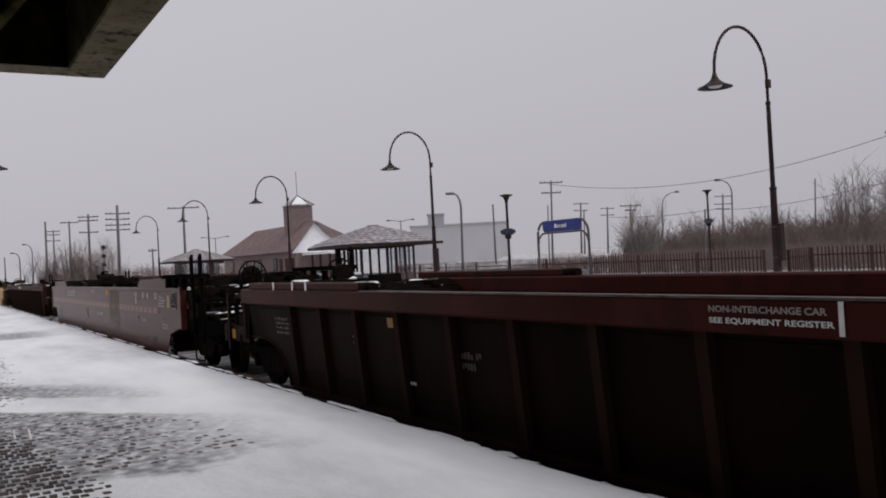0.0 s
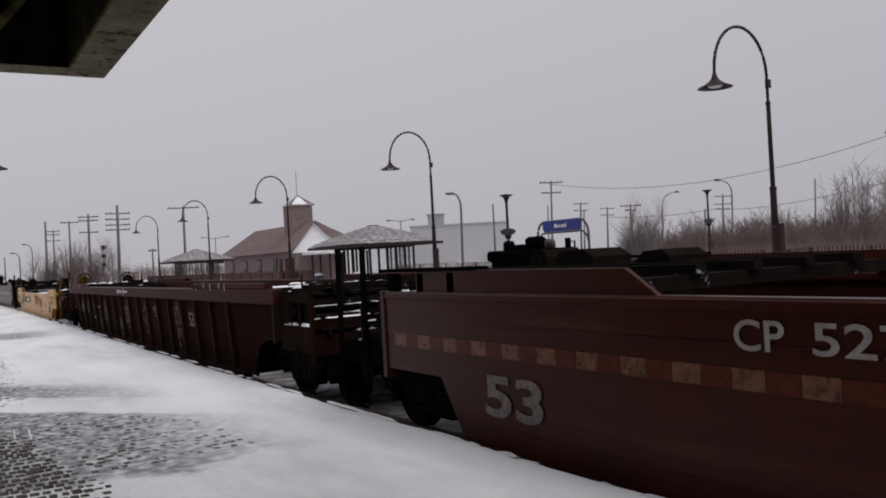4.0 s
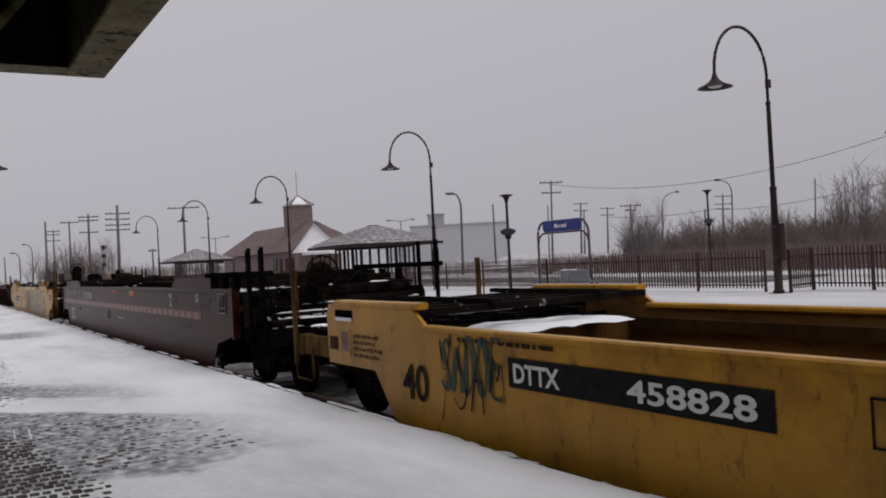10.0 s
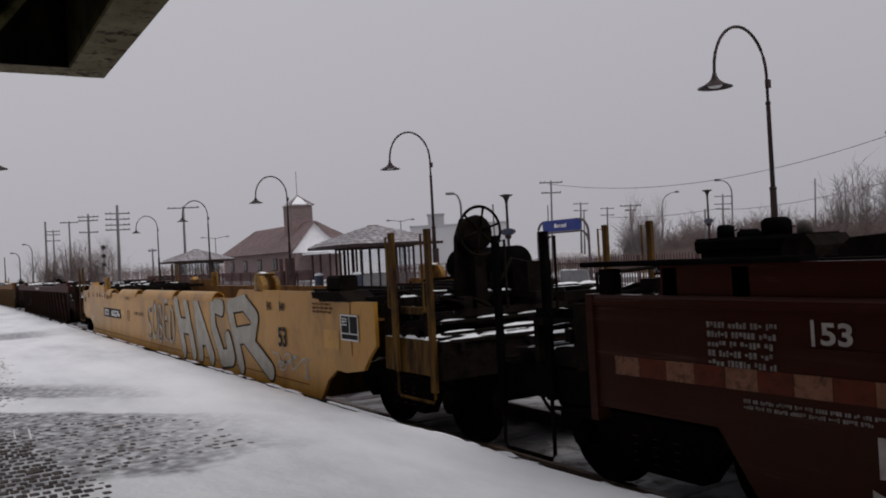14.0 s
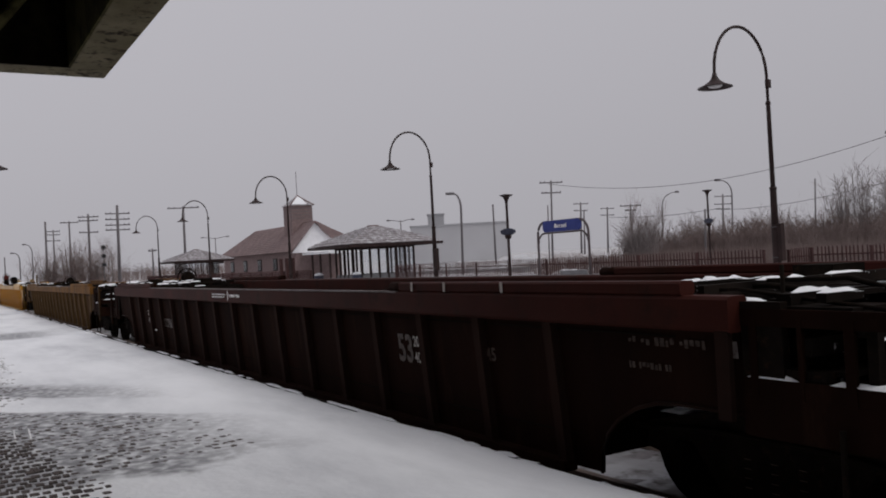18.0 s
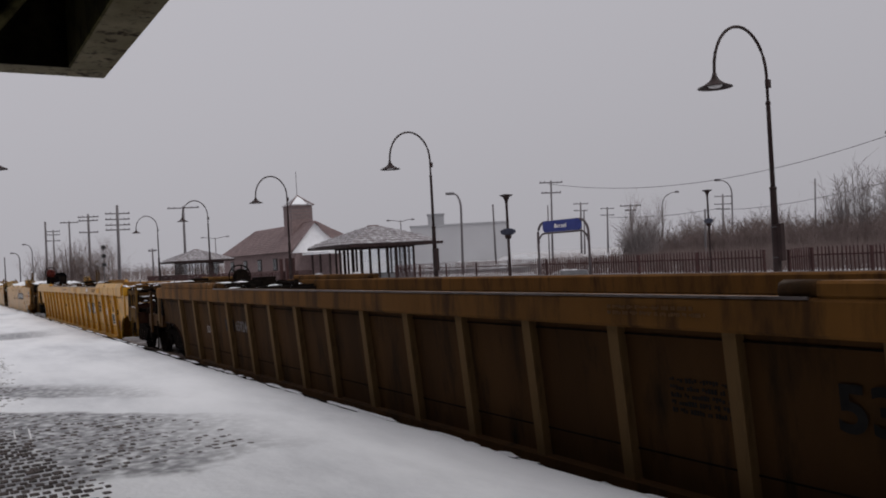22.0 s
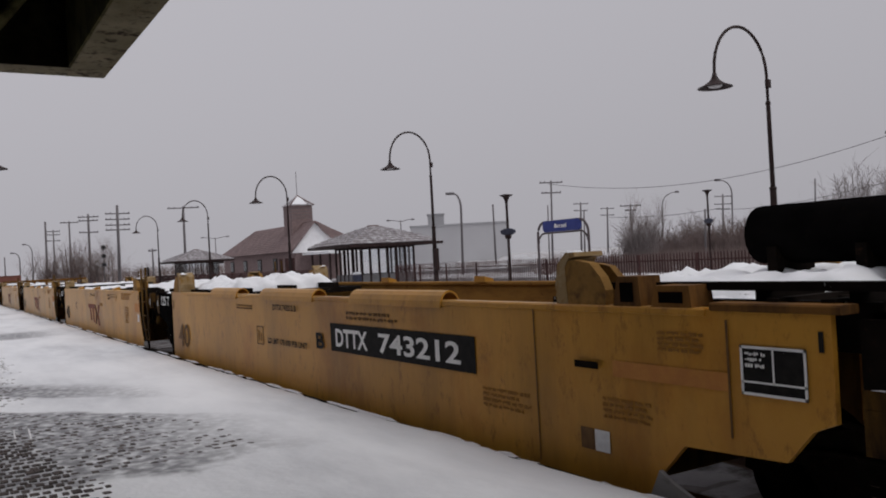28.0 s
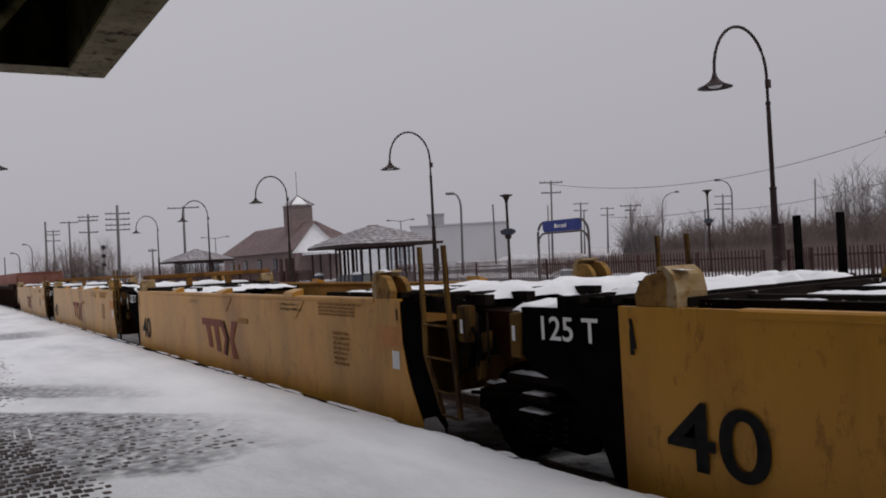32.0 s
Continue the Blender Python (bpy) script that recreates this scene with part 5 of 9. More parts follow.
def yellow_rolled_car(label, centre, a, seed):
    car = start_car("well_car", label, centre)
    side = Side(-1.5)
    low = [(a, 1.00), (a - 0.16, 0.88), (a - 0.33, 0.71), (a - 0.78, 0.65), (a - 1.04, 0.66), (a - 1.31, 0.52), (a - 1.49, 0.32), (a - 1.61, 0.22)]
    top = [(-a, 1.40), (-a + 0.05, 1.46), (-a + 1.05, 1.48), (-a + 1.28, 1.63), (-a + 3.55, 1.62), (-a + 3.71, 1.43), (a - 4.75, 1.43), (a - 4.55, 1.57), (a - 1.60, 1.56), (a - 1.45, 1.44), (a, 1.46)]
    side_plates(car, top + low + [(-a + 1.82, 0.22), (-a + 1.70, 0.39), (-a + 1.45, 0.56), (-a + 1.19, 0.65), (-a + 0.35, 0.67), (-a + 0.08, 0.78), (-a, 0.86)], YELLOW_OLD, side, 0.04, OCHRE)
    for s in (-1, 1):
        y = s * 1.5
        for x0, x1 in ((-a + 4.06, -a + 4.74), (-a + 5.9, -a + 7.85), (-1.4, 1.34), (1.75, 4.05)) if s < 0 else ():
            curled_lid(car, x0, x1, y, 1.39, YELLOW_OLD)
        cone_bracket(car, a - 3.75, y, 1.56, 1, CASTING, 0.60)
        bm = bmesh.new()
        cbx(bm, a - 1.36, a - 1.00, *sorted((s * 1.44, s * 1.20)), 1.56, 1.745, 0.03)
        prism(bm, [(a - 1.62, 1.48), (a - 0.55, 1.45), (a - 0.70, 1.50), (a - 0.85, 1.565), (a - 1.66, 1.56)], "y", *sorted((s * 1.52, s * 1.15)))
        part("corner_casting", bm, STEEL, car, "black corner casting")
        bm = bmesh.new()
        prism(bm, [(-a + 3.80, 1.42), (-a + 4.03, 1.42), (-a + 4.02, 1.81), (-a + 3.90, 1.84), (-a + 3.83, 1.82)], "y", *sorted((s * 1.50, s * 1.47)))
        prism(bm, [(-a + 3.80, 1.42), (-a + 3.84, 1.42), (-a + 3.87, 1.82), (-a + 3.83, 1.82)], "y", *sorted((s * 1.47, s * 1.36)))
        part("guide_box", bm, CASTING, car, "tall folded container guide plate")
        bm = bmesh.new()
        prism(bm, [(-a + 3.55, 1.61), (-a + 3.72, 1.43), (-a + 3.81, 1.43), (-a + 3.81, 1.53)], "y", *sorted((s * 1.47, s * 1.44)))
        part("fold", bm, OCHRE_DARK, car, "dark folded sheet behind the top edge")
        bm = bmesh.new()
        prism(bm, [(-a + 1.55, 1.61), (-a + 1.95, 1.61), (-a + 1.90, 1.70), (-a + 1.62, 1.68)], "y", *sorted((s * 1.49, s * 1.34)))
        part("lid_flap", bm, YELLOW_OLD, car)
        bm = bmesh.new()
        bx(bm, -a + 2.0, a - 2.0, *sorted((s * 1.46, s * 1.25)), 0.20, 0.27)
        part("bottom_sill", bm, OCHRE, car)
    for x, z0, z1 in ((-a + 0.42, 0.90, 1.44), (a - 0.6, 0.86, 1.44)):
        plate(car, "weld_line", x, x + 0.014, z0, z1, OCHRE, side, 0.005)
    plate(car, "weld_line", -a + 1.6, a - 1.9, 0.40, 0.412, OCHRE, side, 0.005)
    for e in (-1, 1):
        for k in range(6):
            bm = bmesh.new()
            x = e * (a - 0.4 - 0.5 * k)
            bx(bm, x - 0.05, x + 0.05, -1.38, 1.38, 1.42, 1.50)
            part("frame_bar", bm, DECK, car, "dark steel cross bar over the end")
        for y in (-0.9, -0.3, 0.3, 0.9):
            bm = bmesh.new()
            bx(bm, *sorted((e * (a - 3.0), e * a)), y - 0.04, y + 0.04, 1.50, 1.55)
            part("frame_bar", bm, DECK, car)
    well_floor(car, a, OCHRE)
    end_gear(car, 1, a, END_YELLOW, STEEL, 2.17, (0.8, -0.65, 2.14), (a - 0.2, 0.1, 1.78, 0.20, 1.2), seed, 1.36, stand=(0.35, 1.08), step_z=1.08, sill_paint=END_YELLOW, panel=(1.34, 0.86, False))
    end_gear(car, -1, a, END_YELLOW, STEEL, 2.14, None, None, seed + 5, 1.36, stand=(0.35, 1.08), step_z=1.08)
    truck(car, a - 0.2)
    truck(car, -a + 0.2)
    return car, side


def joint_ladder(car, x, paint):
    """Flat-bar ladder whose rails bend aside below the deck."""
    rails = ([(-0.23, 2.0), (-0.21, 1.00), (-0.14, 0.85), (0.05, 0.48)], [(0.20, 2.0), (0.23, 1.50), (0.29, 0.95), (0.35, 0.46)])
    for y in (-1.535, 1.535):
        for pts in rails:
            bm = bmesh.new()
            prism(bm, [(x + u - 0.024, z) for u, z in pts] + [(x + u + 0.024, z) for u, z in pts[::-1]], "y", y - 0.016, y + 0.016)
            part("ladder_rail", bm, paint, car, "bent grimy flat-bar ladder rail")
        for u0, u1, z in ((0.05, 0.35, 0.47), (-0.02, 0.32, 0.68), (-0.20, 0.29, 0.98), (-0.21, 0.26, 1.28), (-0.22, 0.22, 1.56)):
            bm = bmesh.new()
            tube(bm, [(x + u0, y - 0.01, z), (x + u1, y - 0.01, z - 0.01)], 0.012, 5)
            part("ladder_rung", bm, paint, car)


def articulated_unit(label, centre, a, seed, lead=False, last=False):
    car = start_car("articulated_well_unit", label, centre)
    side = Side(-1.5)
    right = [(a - 0.07, 0.92), (a - 0.21, 0.86), (a - 0.38, 0.67), (a - 1.12, 0.64), (a - 1.34, 0.42), (a - 1.44, 0.22)] if lead else [(a - 0.32, 1.10), (a - 0.24, 0.80), (a - 0.14, 0.58), (a + 0.03, 0.30), (a + 0.02, 0.22)]
    left = [(-a + 1.2, 0.22), (-a, 0.22)] if not last else [(-x, z) for x, z in arch(a, 1.75, 0.22, 0.66, 1, False)[::-1]]
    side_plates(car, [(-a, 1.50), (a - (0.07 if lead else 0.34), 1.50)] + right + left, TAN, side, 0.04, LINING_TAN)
    for s in (-1, 1):
        bm = bmesh.new()
        cbx(bm, -a + 1.0, a - 0.9, *sorted((s * 1.51, s * 1.40)), 1.45, 1.505, 0.012)
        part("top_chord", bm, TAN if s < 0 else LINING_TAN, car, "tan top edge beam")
        bm = bmesh.new()
        bx(bm, -a + 0.8, a - 0.8, *sorted((s * 1.46, s * 1.25)), 0.20, 0.27)
        part("bottom_sill", bm, OCHRE, car)
        if lead:
            for x0, x1 in ((-4.35, -2.95), (-1.88, 0.05), (1.13, 3.09)):
                if s < 0:
                    curled_lid(car, x0, x1, s * 1.5, 1.455, TAN)
            for x in (-3.6, -0.6, 2.2, 4.0):
                if s > 0:
                    bm = bmesh.new()
                    prism(bm, [(1.53, 1.49), (1.36, 1.50), (1.36, 1.585), (1.50, 1.545)], "x", x - 0.14, x + 0.14)
                    part("lid_flap", bm, TAN, car, "small folded flap on the top edge")
        else:
            for x in (-3.0, 0.02, 3.03):
                bm = bmesh.new()
                prism(bm, [(s * 1.53, 1.49), (s * 1.36, 1.50), (s * 1.36, 1.585), (s * 1.50, 1.545)], "x", x - 0.17, x + 0.17)
                part("lid_flap", bm, TAN, car, "small folded flap on the top edge")
        for x, e, k in ((-a + 0.45, -1, 0.62), (a - 0.85, 1, 0.68)) if not lead else ((-a + 0.55, -1, 0.85), (a - 2.2, 1, 0.9)):
            cone_bracket(car, x, s * 1.49, 1.50, e, CASTING, k)
    for e in (-1, 1):
        bm = bmesh.new()
        bx(bm, *sorted((e * (a - 2.6), e * (a + 0.6))), -1.30, 1.30, 1.36, 1.45)
        part("end_deck", bm, DECK, car, "dark steel end deck dusted with snow")
        for y in (-1.25, -0.8, 0.0, 0.8):
            bm = bmesh.new()
            bx(bm, *sorted((e * (a - 2.6), e * (a + 0.9))), y - 0.05, y + 0.05, 1.45, 1.54)
            part("deck_beam", bm, DECK, car)
        for k in range(4):
            bm = bmesh.new()
            x = e * (a - 0.5 + 0.35 * k)
            bx(bm, x - 0.04, x + 0.04, -1.4, 1.4, 1.50, 1.56)
            part("cross_bar", bm, DECK, car)
    for e in (-1, 1):
        bm = bmesh.new()
        drift(bm, *sorted((e * (a - (1.9 if e < 0 and lead else 3.0)), e * (a - 0.3))), -1.20, 1.15, 1.46, (0.30 if lead else 0.07) if e < 0 else (0.18 if seed == 121 else 0.10), seed + e, 50, 34)
        part("snow_drift", bm, SNOW, car, "uneven snow heaped on the end deck")
        bm = bmesh.new()
        drift(bm, *sorted((e * (a - 0.2), e * (a + 0.7))), -1.30, 1.2, 1.485, 0.05 if lead and e > 0 else 0.19 if lead or (e > 0 and seed == 121) else 0.15, seed + 3 * e, 22, 26)
        part("snow_drift", bm, SNOW, car, "snow on the joint deck")
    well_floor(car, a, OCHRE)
    if seed in (131, 141):
        bm = bmesh.new()
        cbx(bm, -1.45, 1.45, -0.06, 0.06, 1.74, 1.84)
        piece("raised_cross_beam", mesh_of("raised_cross_beam", bm, OCHRE), car, pose(-a + 0.4, 0, 0, 0, 0, 90), "grimy cross beam raised over the end deck")
        for y in (-1.36, -0.45, 0.45, 1.36):
            bm = bmesh.new()
            bx(bm, -a + 0.34, -a + 0.46, y - 0.06, y + 0.06, 1.45, 1.745)
            part("beam_post", bm, OCHRE, car)
    for x in (-a - 0.72, -a - 0.28) if seed == 121 else ():
        bm = bmesh.new()
        tube(bm, [(x, 1.42, 1.42), (x, 1.42, 2.10)], 0.038, 8)
        part("stub_post", bm, BLACK_PAINT, car, "short black post over the joint")
    for x0, x1, z0, z1 in ((-a + 0.10, -a + 0.135, 1.18, 1.35), (a - 0.145, a - 0.115, 1.29, 1.40) if lead else (a - 0.41, a - 0.385, 1.29, 1.40)):
        plate(car, "rope_slot", x0, x1, z0, z1, BLACK_INK, side, 0.004, "narrow dark slot in the side")
    if not last:
        # black panel and shared truck at the trailing joint
        for s in (-1, 1):
            bm = bmesh.new()
            pts = [(-a, 1.47), (-a - 1.10, 1.47), (-a - 1.12, 1.10), (-a - 0.98, 0.98), (-a - 0.60, 0.90), (-a - 0.32, 0.70), (-a - 0.12, 0.30), (-a, 0.22)]
            prism(bm, pts, "y", *sorted((s * 1.50, s * 1.46)))
            part("end_panel", bm, BLACK_PAINT, car, "black painted end panel above the shared truck")
        letters(car, "125 T", -a - 0.84, -a - 0.20, 1.23, 1.41, WHITE_INK, Side(-1.5))
        bm = bmesh.new()
        cbx(bm, -a - 1.27, -a - 1.15, -1.50, -1.40, 1.06, 1.42)
        part("side_bearing", bm, END_YELLOW, car, "small tan bracket block")
        plate(car, "bearing_slot", -a - 1.235, -a - 1.195, 1.20, 1.32, PAPER, Side(-1.5))
        bm = bmesh.new()
        prism(bm, [(-a - 2.0, 1.40), (-a - 1.30, 1.40), (-a - 1.42, 1.05), (-a - 1.75, 0.98)], "y", -1.25, -1.05)
        part("joint_cheek", bm, UMBER, car)
        for k in range(5):
            bm = bmesh.new()
            y = -1.3 + 0.5 * k
            drift(bm, -a - 1.5 + 0.1 * k, -a - 0.75 + 0.08 * k, y, y + 0.55, 1.42, 0.10 + 0.02 * k, seed + k, 18, 14)
            part("snow_drift", bm, SNOW, car, "snow lodged over the joint")
        bm = bmesh.new()
        bx(bm, -a - 1.3, -a, -0.45, 0.45, 0.75, 1.1)
        lathe(bm, [(0.35, 0.80), (0.35, 1.25), (0.2, 1.3)], 14, (-a - 1.35, 0, 0))
        part("articulated_joint", bm, STEEL, car)
        truck(car, -a - 1.35)
        for x, z, l in ((-a - 1.33, 0.86, 0.85), (-a - 1.37, 0.70, 0.40), (-a - 1.45, 0.55, 0.36)):
            bm = bmesh.new()
            drift(bm, x - l / 2, x + l / 2, -1.20, -1.08, z + 0.003, 0.035, seed + z, 20, 7)
            part("snow_patch", bm, SNOW, car, "snow lying on the truck frame")
            bm = bmesh.new()
            bx(bm, x - l / 2, x + l / 2, -1.22, -1.08, z - 0.05, z + 0.002)
            part("truck_ledge", bm, STEEL, car)
    if not lead:
        for s in (-1, 1):
            bm = bmesh.new()
            prism(bm, [(a - 0.36, 1.48), (a + 0.06, 1.48), (a + 0.06, 1.10), (a + 0.15, 0.76), (a + 0.28, 0.52), (a + 0.42, 0.36), (a + 0.36, 0.22), (a, 0.22), (a + 0.0, 0.30), (a - 0.16, 0.58), (a - 0.26, 0.80), (a - 0.34, 1.10)], "y", *sorted((s * 1.49, s * 1.46)))
            part("end_panel", bm, BLACK_PAINT, car, "narrow black end panel")
            bm = bmesh.new()
            prism(bm, [(a + 0.08, 0.19), (a + 0.44, 0.21), (a + 0.42, 0.33), (a + 0.28, 0.42), (a + 0.1, 0.38)], "y", *sorted((s * 1.53, s * 1.50)))
            part("worn_shoe", bm, CONCRETE, car, "scraped bare grey metal shoe")
        bm = bmesh.new()
        cbx(bm, a + 0.74, a + 0.88, -1.50, -1.40, 1.14, 1.46)
        part("side_bearing", bm, END_YELLOW, car, "small tan bracket block")
        plate(car, "bearing_slot", a + 0.79, a + 0.83, 1.22, 1.34, PAPER, Side(-1.5))
        joint_ladder(car, a + 0.42, END_YELLOW)
        bm = bmesh.new()
        prism(bm, [(a + 0.30, 0.95), (a + 0.85, 1.0), (a + 0.9, 1.40), (a + 0.30, 1.40)], "y", -1.2, 1.2)
        part("joint_casting", bm, STEEL, car)
        # frozen chunks and bent straps hanging in the joint
        for k in range(7):
            x, z = a + 0.62 + 0.11 * (k % 4), 1.34 - 0.13 * (k // 2)
            bm = bmesh.new()
            prism(bm, [(x, z), (x + 0.10, z + 0.03), (x + 0.08, z - 0.12), (x + 0.02, z - 0.16)], "y", -1.40 + 0.04 * (k % 3), -1.34 + 0.04 * (k % 3))
            part("bracket_scrap", bm, END_YELLOW if k % 3 == 0 else STEEL, car)
        for k in range(4):
            bm = bmesh.new()
            x = a + 0.55 + 0.16 * k
            tube(bm, [(x, -1.38, 1.40), (x + 0.06, -1.42, 1.15 - 0.05 * k), (x + 0.02, -1.40, 0.80 + 0.06 * k)], 0.012, 5)
            part("air_pipe", bm, STEEL, car)
        bm = bmesh.new()
        tube(bm, [(a + 0.75, -1.42, 1.38), (a + 0.95, -1.45, 1.2), (a + 0.9, -1.45, 0.95), (a + 0.6, -1.46, 0.82)], 0.016, 5)
        part("brake_hose", bm, BLACK_PAINT, car)
    if lead:
        for s in (-1, 1):
            for x0, x1, z1 in ((5.35, 5.62, 1.70), (5.70, 6.05, 1.64)):
                bm = bmesh.new()
                prism(bm, [(x0, 1.49), (x1, 1.49), (x1 - 0.02, z1), (x0 + 0.05, z1)], "y", *sorted((s * 1.50, s * 1.30)))
                part("guide_box", bm, OCHRE, car, "folded steel guide box")
                bm = bmesh.new()
                bx(bm, x0 + 0.08, x1 - 0.07, *sorted((s * 1.506, s * 1.49)), 1.53, z1 - 0.04)
                part("guide_slot", bm, BLACK_PAINT, car)
            bm = bmesh.new()
            bx(bm, 4.9, 7.9, *sorted((s * 1.34, s * 1.24)), 1.60, 1.65)
            part("deck_rail", bm, DECK, car, "dark rail above the deck")
            bm = bmesh.new()
            cbx(bm, 6.2, 7.05, *sorted((s * 1.52, s * 1.36)), 1.49, 1.54, 0.01)
            part("end_flange", bm, OCHRE, car)
        for x in (5.2, 6.4, 7.0):
            bm = bmesh.new()
            bx(bm, x - 0.04, x + 0.04, -1.3, 1.3, 1.54, 1.60)
            part("cross_bar", bm, DECK, car)
        end_gear(car, 1, a, END_YELLOW, STEEL, 2.17, (1.0, -0.65, 2.14), (a - 1.05, 0.0, 1.93, 0.22, 1.16), seed, 1.36, brake_paint=RED_GEAR, stand=(0.45, 1.12), panel=(1.34, 0.86, False))
        for y in (-1.44, 1.44):
            bm = bmesh.new()
            prism(bm, [(a - 1.46, 0.19), (a - 1.10, 0.24), (a - 1.02, 0.32), (a - 1.22, 0.40), (a - 1.32, 0.46)], "y", y - 0.09, y - 0.06)
            part("worn_shoe", bm, CONCRETE, car, "scraped bare grey metal shoe")
        bm = bmesh.new()
        drift(bm, a - 2.65, a - 0.45, -0.95, 0.95, 1.50, 0.20, seed + 8, 44, 30)
        part("snow_drift", bm, SNOW, car, "heap of snow under the air tank")
        bm = bmesh.new()
        drift(bm, a + 0.03, a + 1.0, -1.33, -0.55, 0.99, 0.24, seed + 11, 24, 16)
        part("snow_drift", bm, SNOW_DIRTY_SHADED, car, "grey snow packed behind the corner posts")
        truck(car, a + 0.05)
    if last:
        end_gear(car, -1, a, END_YELLOW, STEEL, 2.0, None, None, seed + 4, 1.30)
        truck(car, -a + 0.1)
    return car, side


def number_plate(car, words, x0, x1, z0, z1, side, cut=(0.05, 0.32, 0.405, 0.925)):
    """The dark panel behind a car's number, with the number on it."""
    plate(car, "number_panel", x0, x1, z0, z1, BLACK_INK, side, 0.006, "black panel behind white characters")
    w, h = x1 - x0, z1 - z0
    mark, number = words.split()
    letters(car, mark, x0 + cut[0] * w, x0 + cut[1] * w, z0 + 0.18 * h, z1 - 0.18 * h, WHITE_INK, side)
    letters(car, number, x0 + cut[2] * w, x0 + cut[3] * w, z0 + 0.18 * h, z1 - 0.18 * h, WHITE_INK, side)


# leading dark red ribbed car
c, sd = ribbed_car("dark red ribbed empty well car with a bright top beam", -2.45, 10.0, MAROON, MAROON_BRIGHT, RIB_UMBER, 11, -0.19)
ch = Side(-1.5)
letters(c, "NON-INTERCHANGE CAR", -1.06, -0.28, 1.485, 1.525, WORN_INK, ch)
letters(c, "SEE EQUIPMENT REGISTER", -1.06, -0.24, 1.415, 1.455, WHITE_INK, ch)
plate(c, "white_mark", -0.22, -0.19, 1.38, 1.56, WHITE_INK, ch)
for i, x in enumerate((0.08, 0.30, 0.52, 0.74)):
    plate(c, "white_mark", x, x + 0.11, 1.44, 1.52, WHITE_INK, ch, label="white character bar on the top beam")
plate(c, "reflector", -5.48, -5.17, 1.19, 1.29, REFLECT_YELLOW, sd, 0.01)
letters(c, "20", -6.38, -6.22, 0.97, 1.07, WORN_INK, sd)
letters(c, "40", -6.37, -6.20, 0.83, 0.93, WORN_INK, sd)
bars(c, -4.1, -3.7, 0.85, 1.05, 2, FADED_INK, sd, 5)
plate(c, "white_dash", -5.2, -5.02, 0.62, 0.65, PAPER, sd, 0.01)
bars(c, -8.9, -8.3, 0.95, 1.2, 4, FADED_INK, sd, 6)
for i, x in enumerate((-8.6, -7.9, -7.45)):
    plate(c, "white_mark", x, x + 0.05, 1.57, 1.675, WHITE_INK, ch, 0.003)

# faded red smooth car
c, sd = smooth_car("faded red smooth-sided empty well car with a red and cream stripe", -25.875, 9.925, 21, CP_RED)
for w, x0, x1, z0, z1 in (("40", 5.65, 5.84, 1.36, 1.48), ("20", 5.66, 5.84, 1.22, 1.33), ("45", 6.44, 6.61, 1.35, 1.48), ("48", 6.90, 7.07, 1.35, 1.48), ("53", 7.66, 7.83, 1.34, 1.47), ("EMPTY LOAD", 8.24, 8.70, 0.82, 0.87),
                          ('1/2" ADJ. BLOCK', 8.19, 8.79, 0.75, 0.80), ("L 73-4", 6.37, 6.70, 0.84, 0.91), ("527377", -4.95, -3.83, 1.27, 1.45), ("527377", -0.36, 0.01, 1.42, 1.50), ("53", -8.09, -7.30, 0.55, 0.90)):
    letters(c, w, x0, x1, z0, z1, WORN_INK if x0 > 0 or z1 > 1.0 else DULL_INK, sd)
for x in (5.86, 6.64, 7.10, 7.86):
    plate(c, "tick_mark", x, x + 0.022, 1.34, 1.49, WORN_INK, sd)
bars(c, 5.93, 6.38, 1.28, 1.48, 4, DULL_INK, sd, 1)
bars(c, 7.97, 8.62, 1.18, 1.42, 4, WORN_INK, sd, 2)
bars(c, 8.2, 8.9, 0.92, 1.0, 2, DULL_INK, sd, 3)
bars(c, 6.6, 6.95, 0.46, 0.54, 2, FADED_INK, sd, 7)
bars(c, 7.3, 7.75, 0.42, 0.56, 3, FADED_INK, sd, 8)
plate(c, "sticker", 8.72, 8.93, 1.19, 1.43, SPRAY_CREAM, sd, label="tan square sticker")
placard(c, 9.05, 9.43, 1.18, 1.50, sd, DULL_INK)
plate(c, "reflector", 1.86, 2.21, 1.37, 1.50, ORANGE_FADE, sd)
ring(c, 5.85, 0.90, 0.055, WORN_INK, sd)
tag(c, 2.20, 3.62, 0.74, 1.56, "ABOOR", SPRAY_DIM, sd, 0.032, 0.04, 4, label="faded cream sprayed letters")
tag(c, 2.28, 3.60, 0.84, 1.50, "HAOOU", SPRAY_DIM, sd, 0.008, -0.05, 6, 0.010, "thin cream sprayed lines")
tag(c, 2.68, 3.58, 0.60, 0.80, "~", SPRAY_DIM, sd, 0.022, 0, 9, label="cream sprayed underline")
tag(c, 2.86, 3.54, 0.44, 0.68, "=", SPRAY_DIM, sd, 0.018, 0, 10, label="cream sprayed underline")
for w, x0, x1, z0, z1 in (("CP", -5.46, -5.12, 1.27, 1.45), ("CP", -0.54, -0.42, 1.42, 1.50), ("LD LMT", 0.40, 0.68, 0.80, 0.88), ("168800", 0.84, 1.22, 0.81, 0.89), ("M", -1.44, -1.36, 0.70, 0.77)):
    letters(c, w, x0, x1, z0, z1, WORN_INK, sd)
ring(c, -1.41, 0.83, 0.155, WORN_INK, sd)
bars(c, -1.52, -1.30, 0.80, 0.94, 2, DULL_INK, sd, 17)

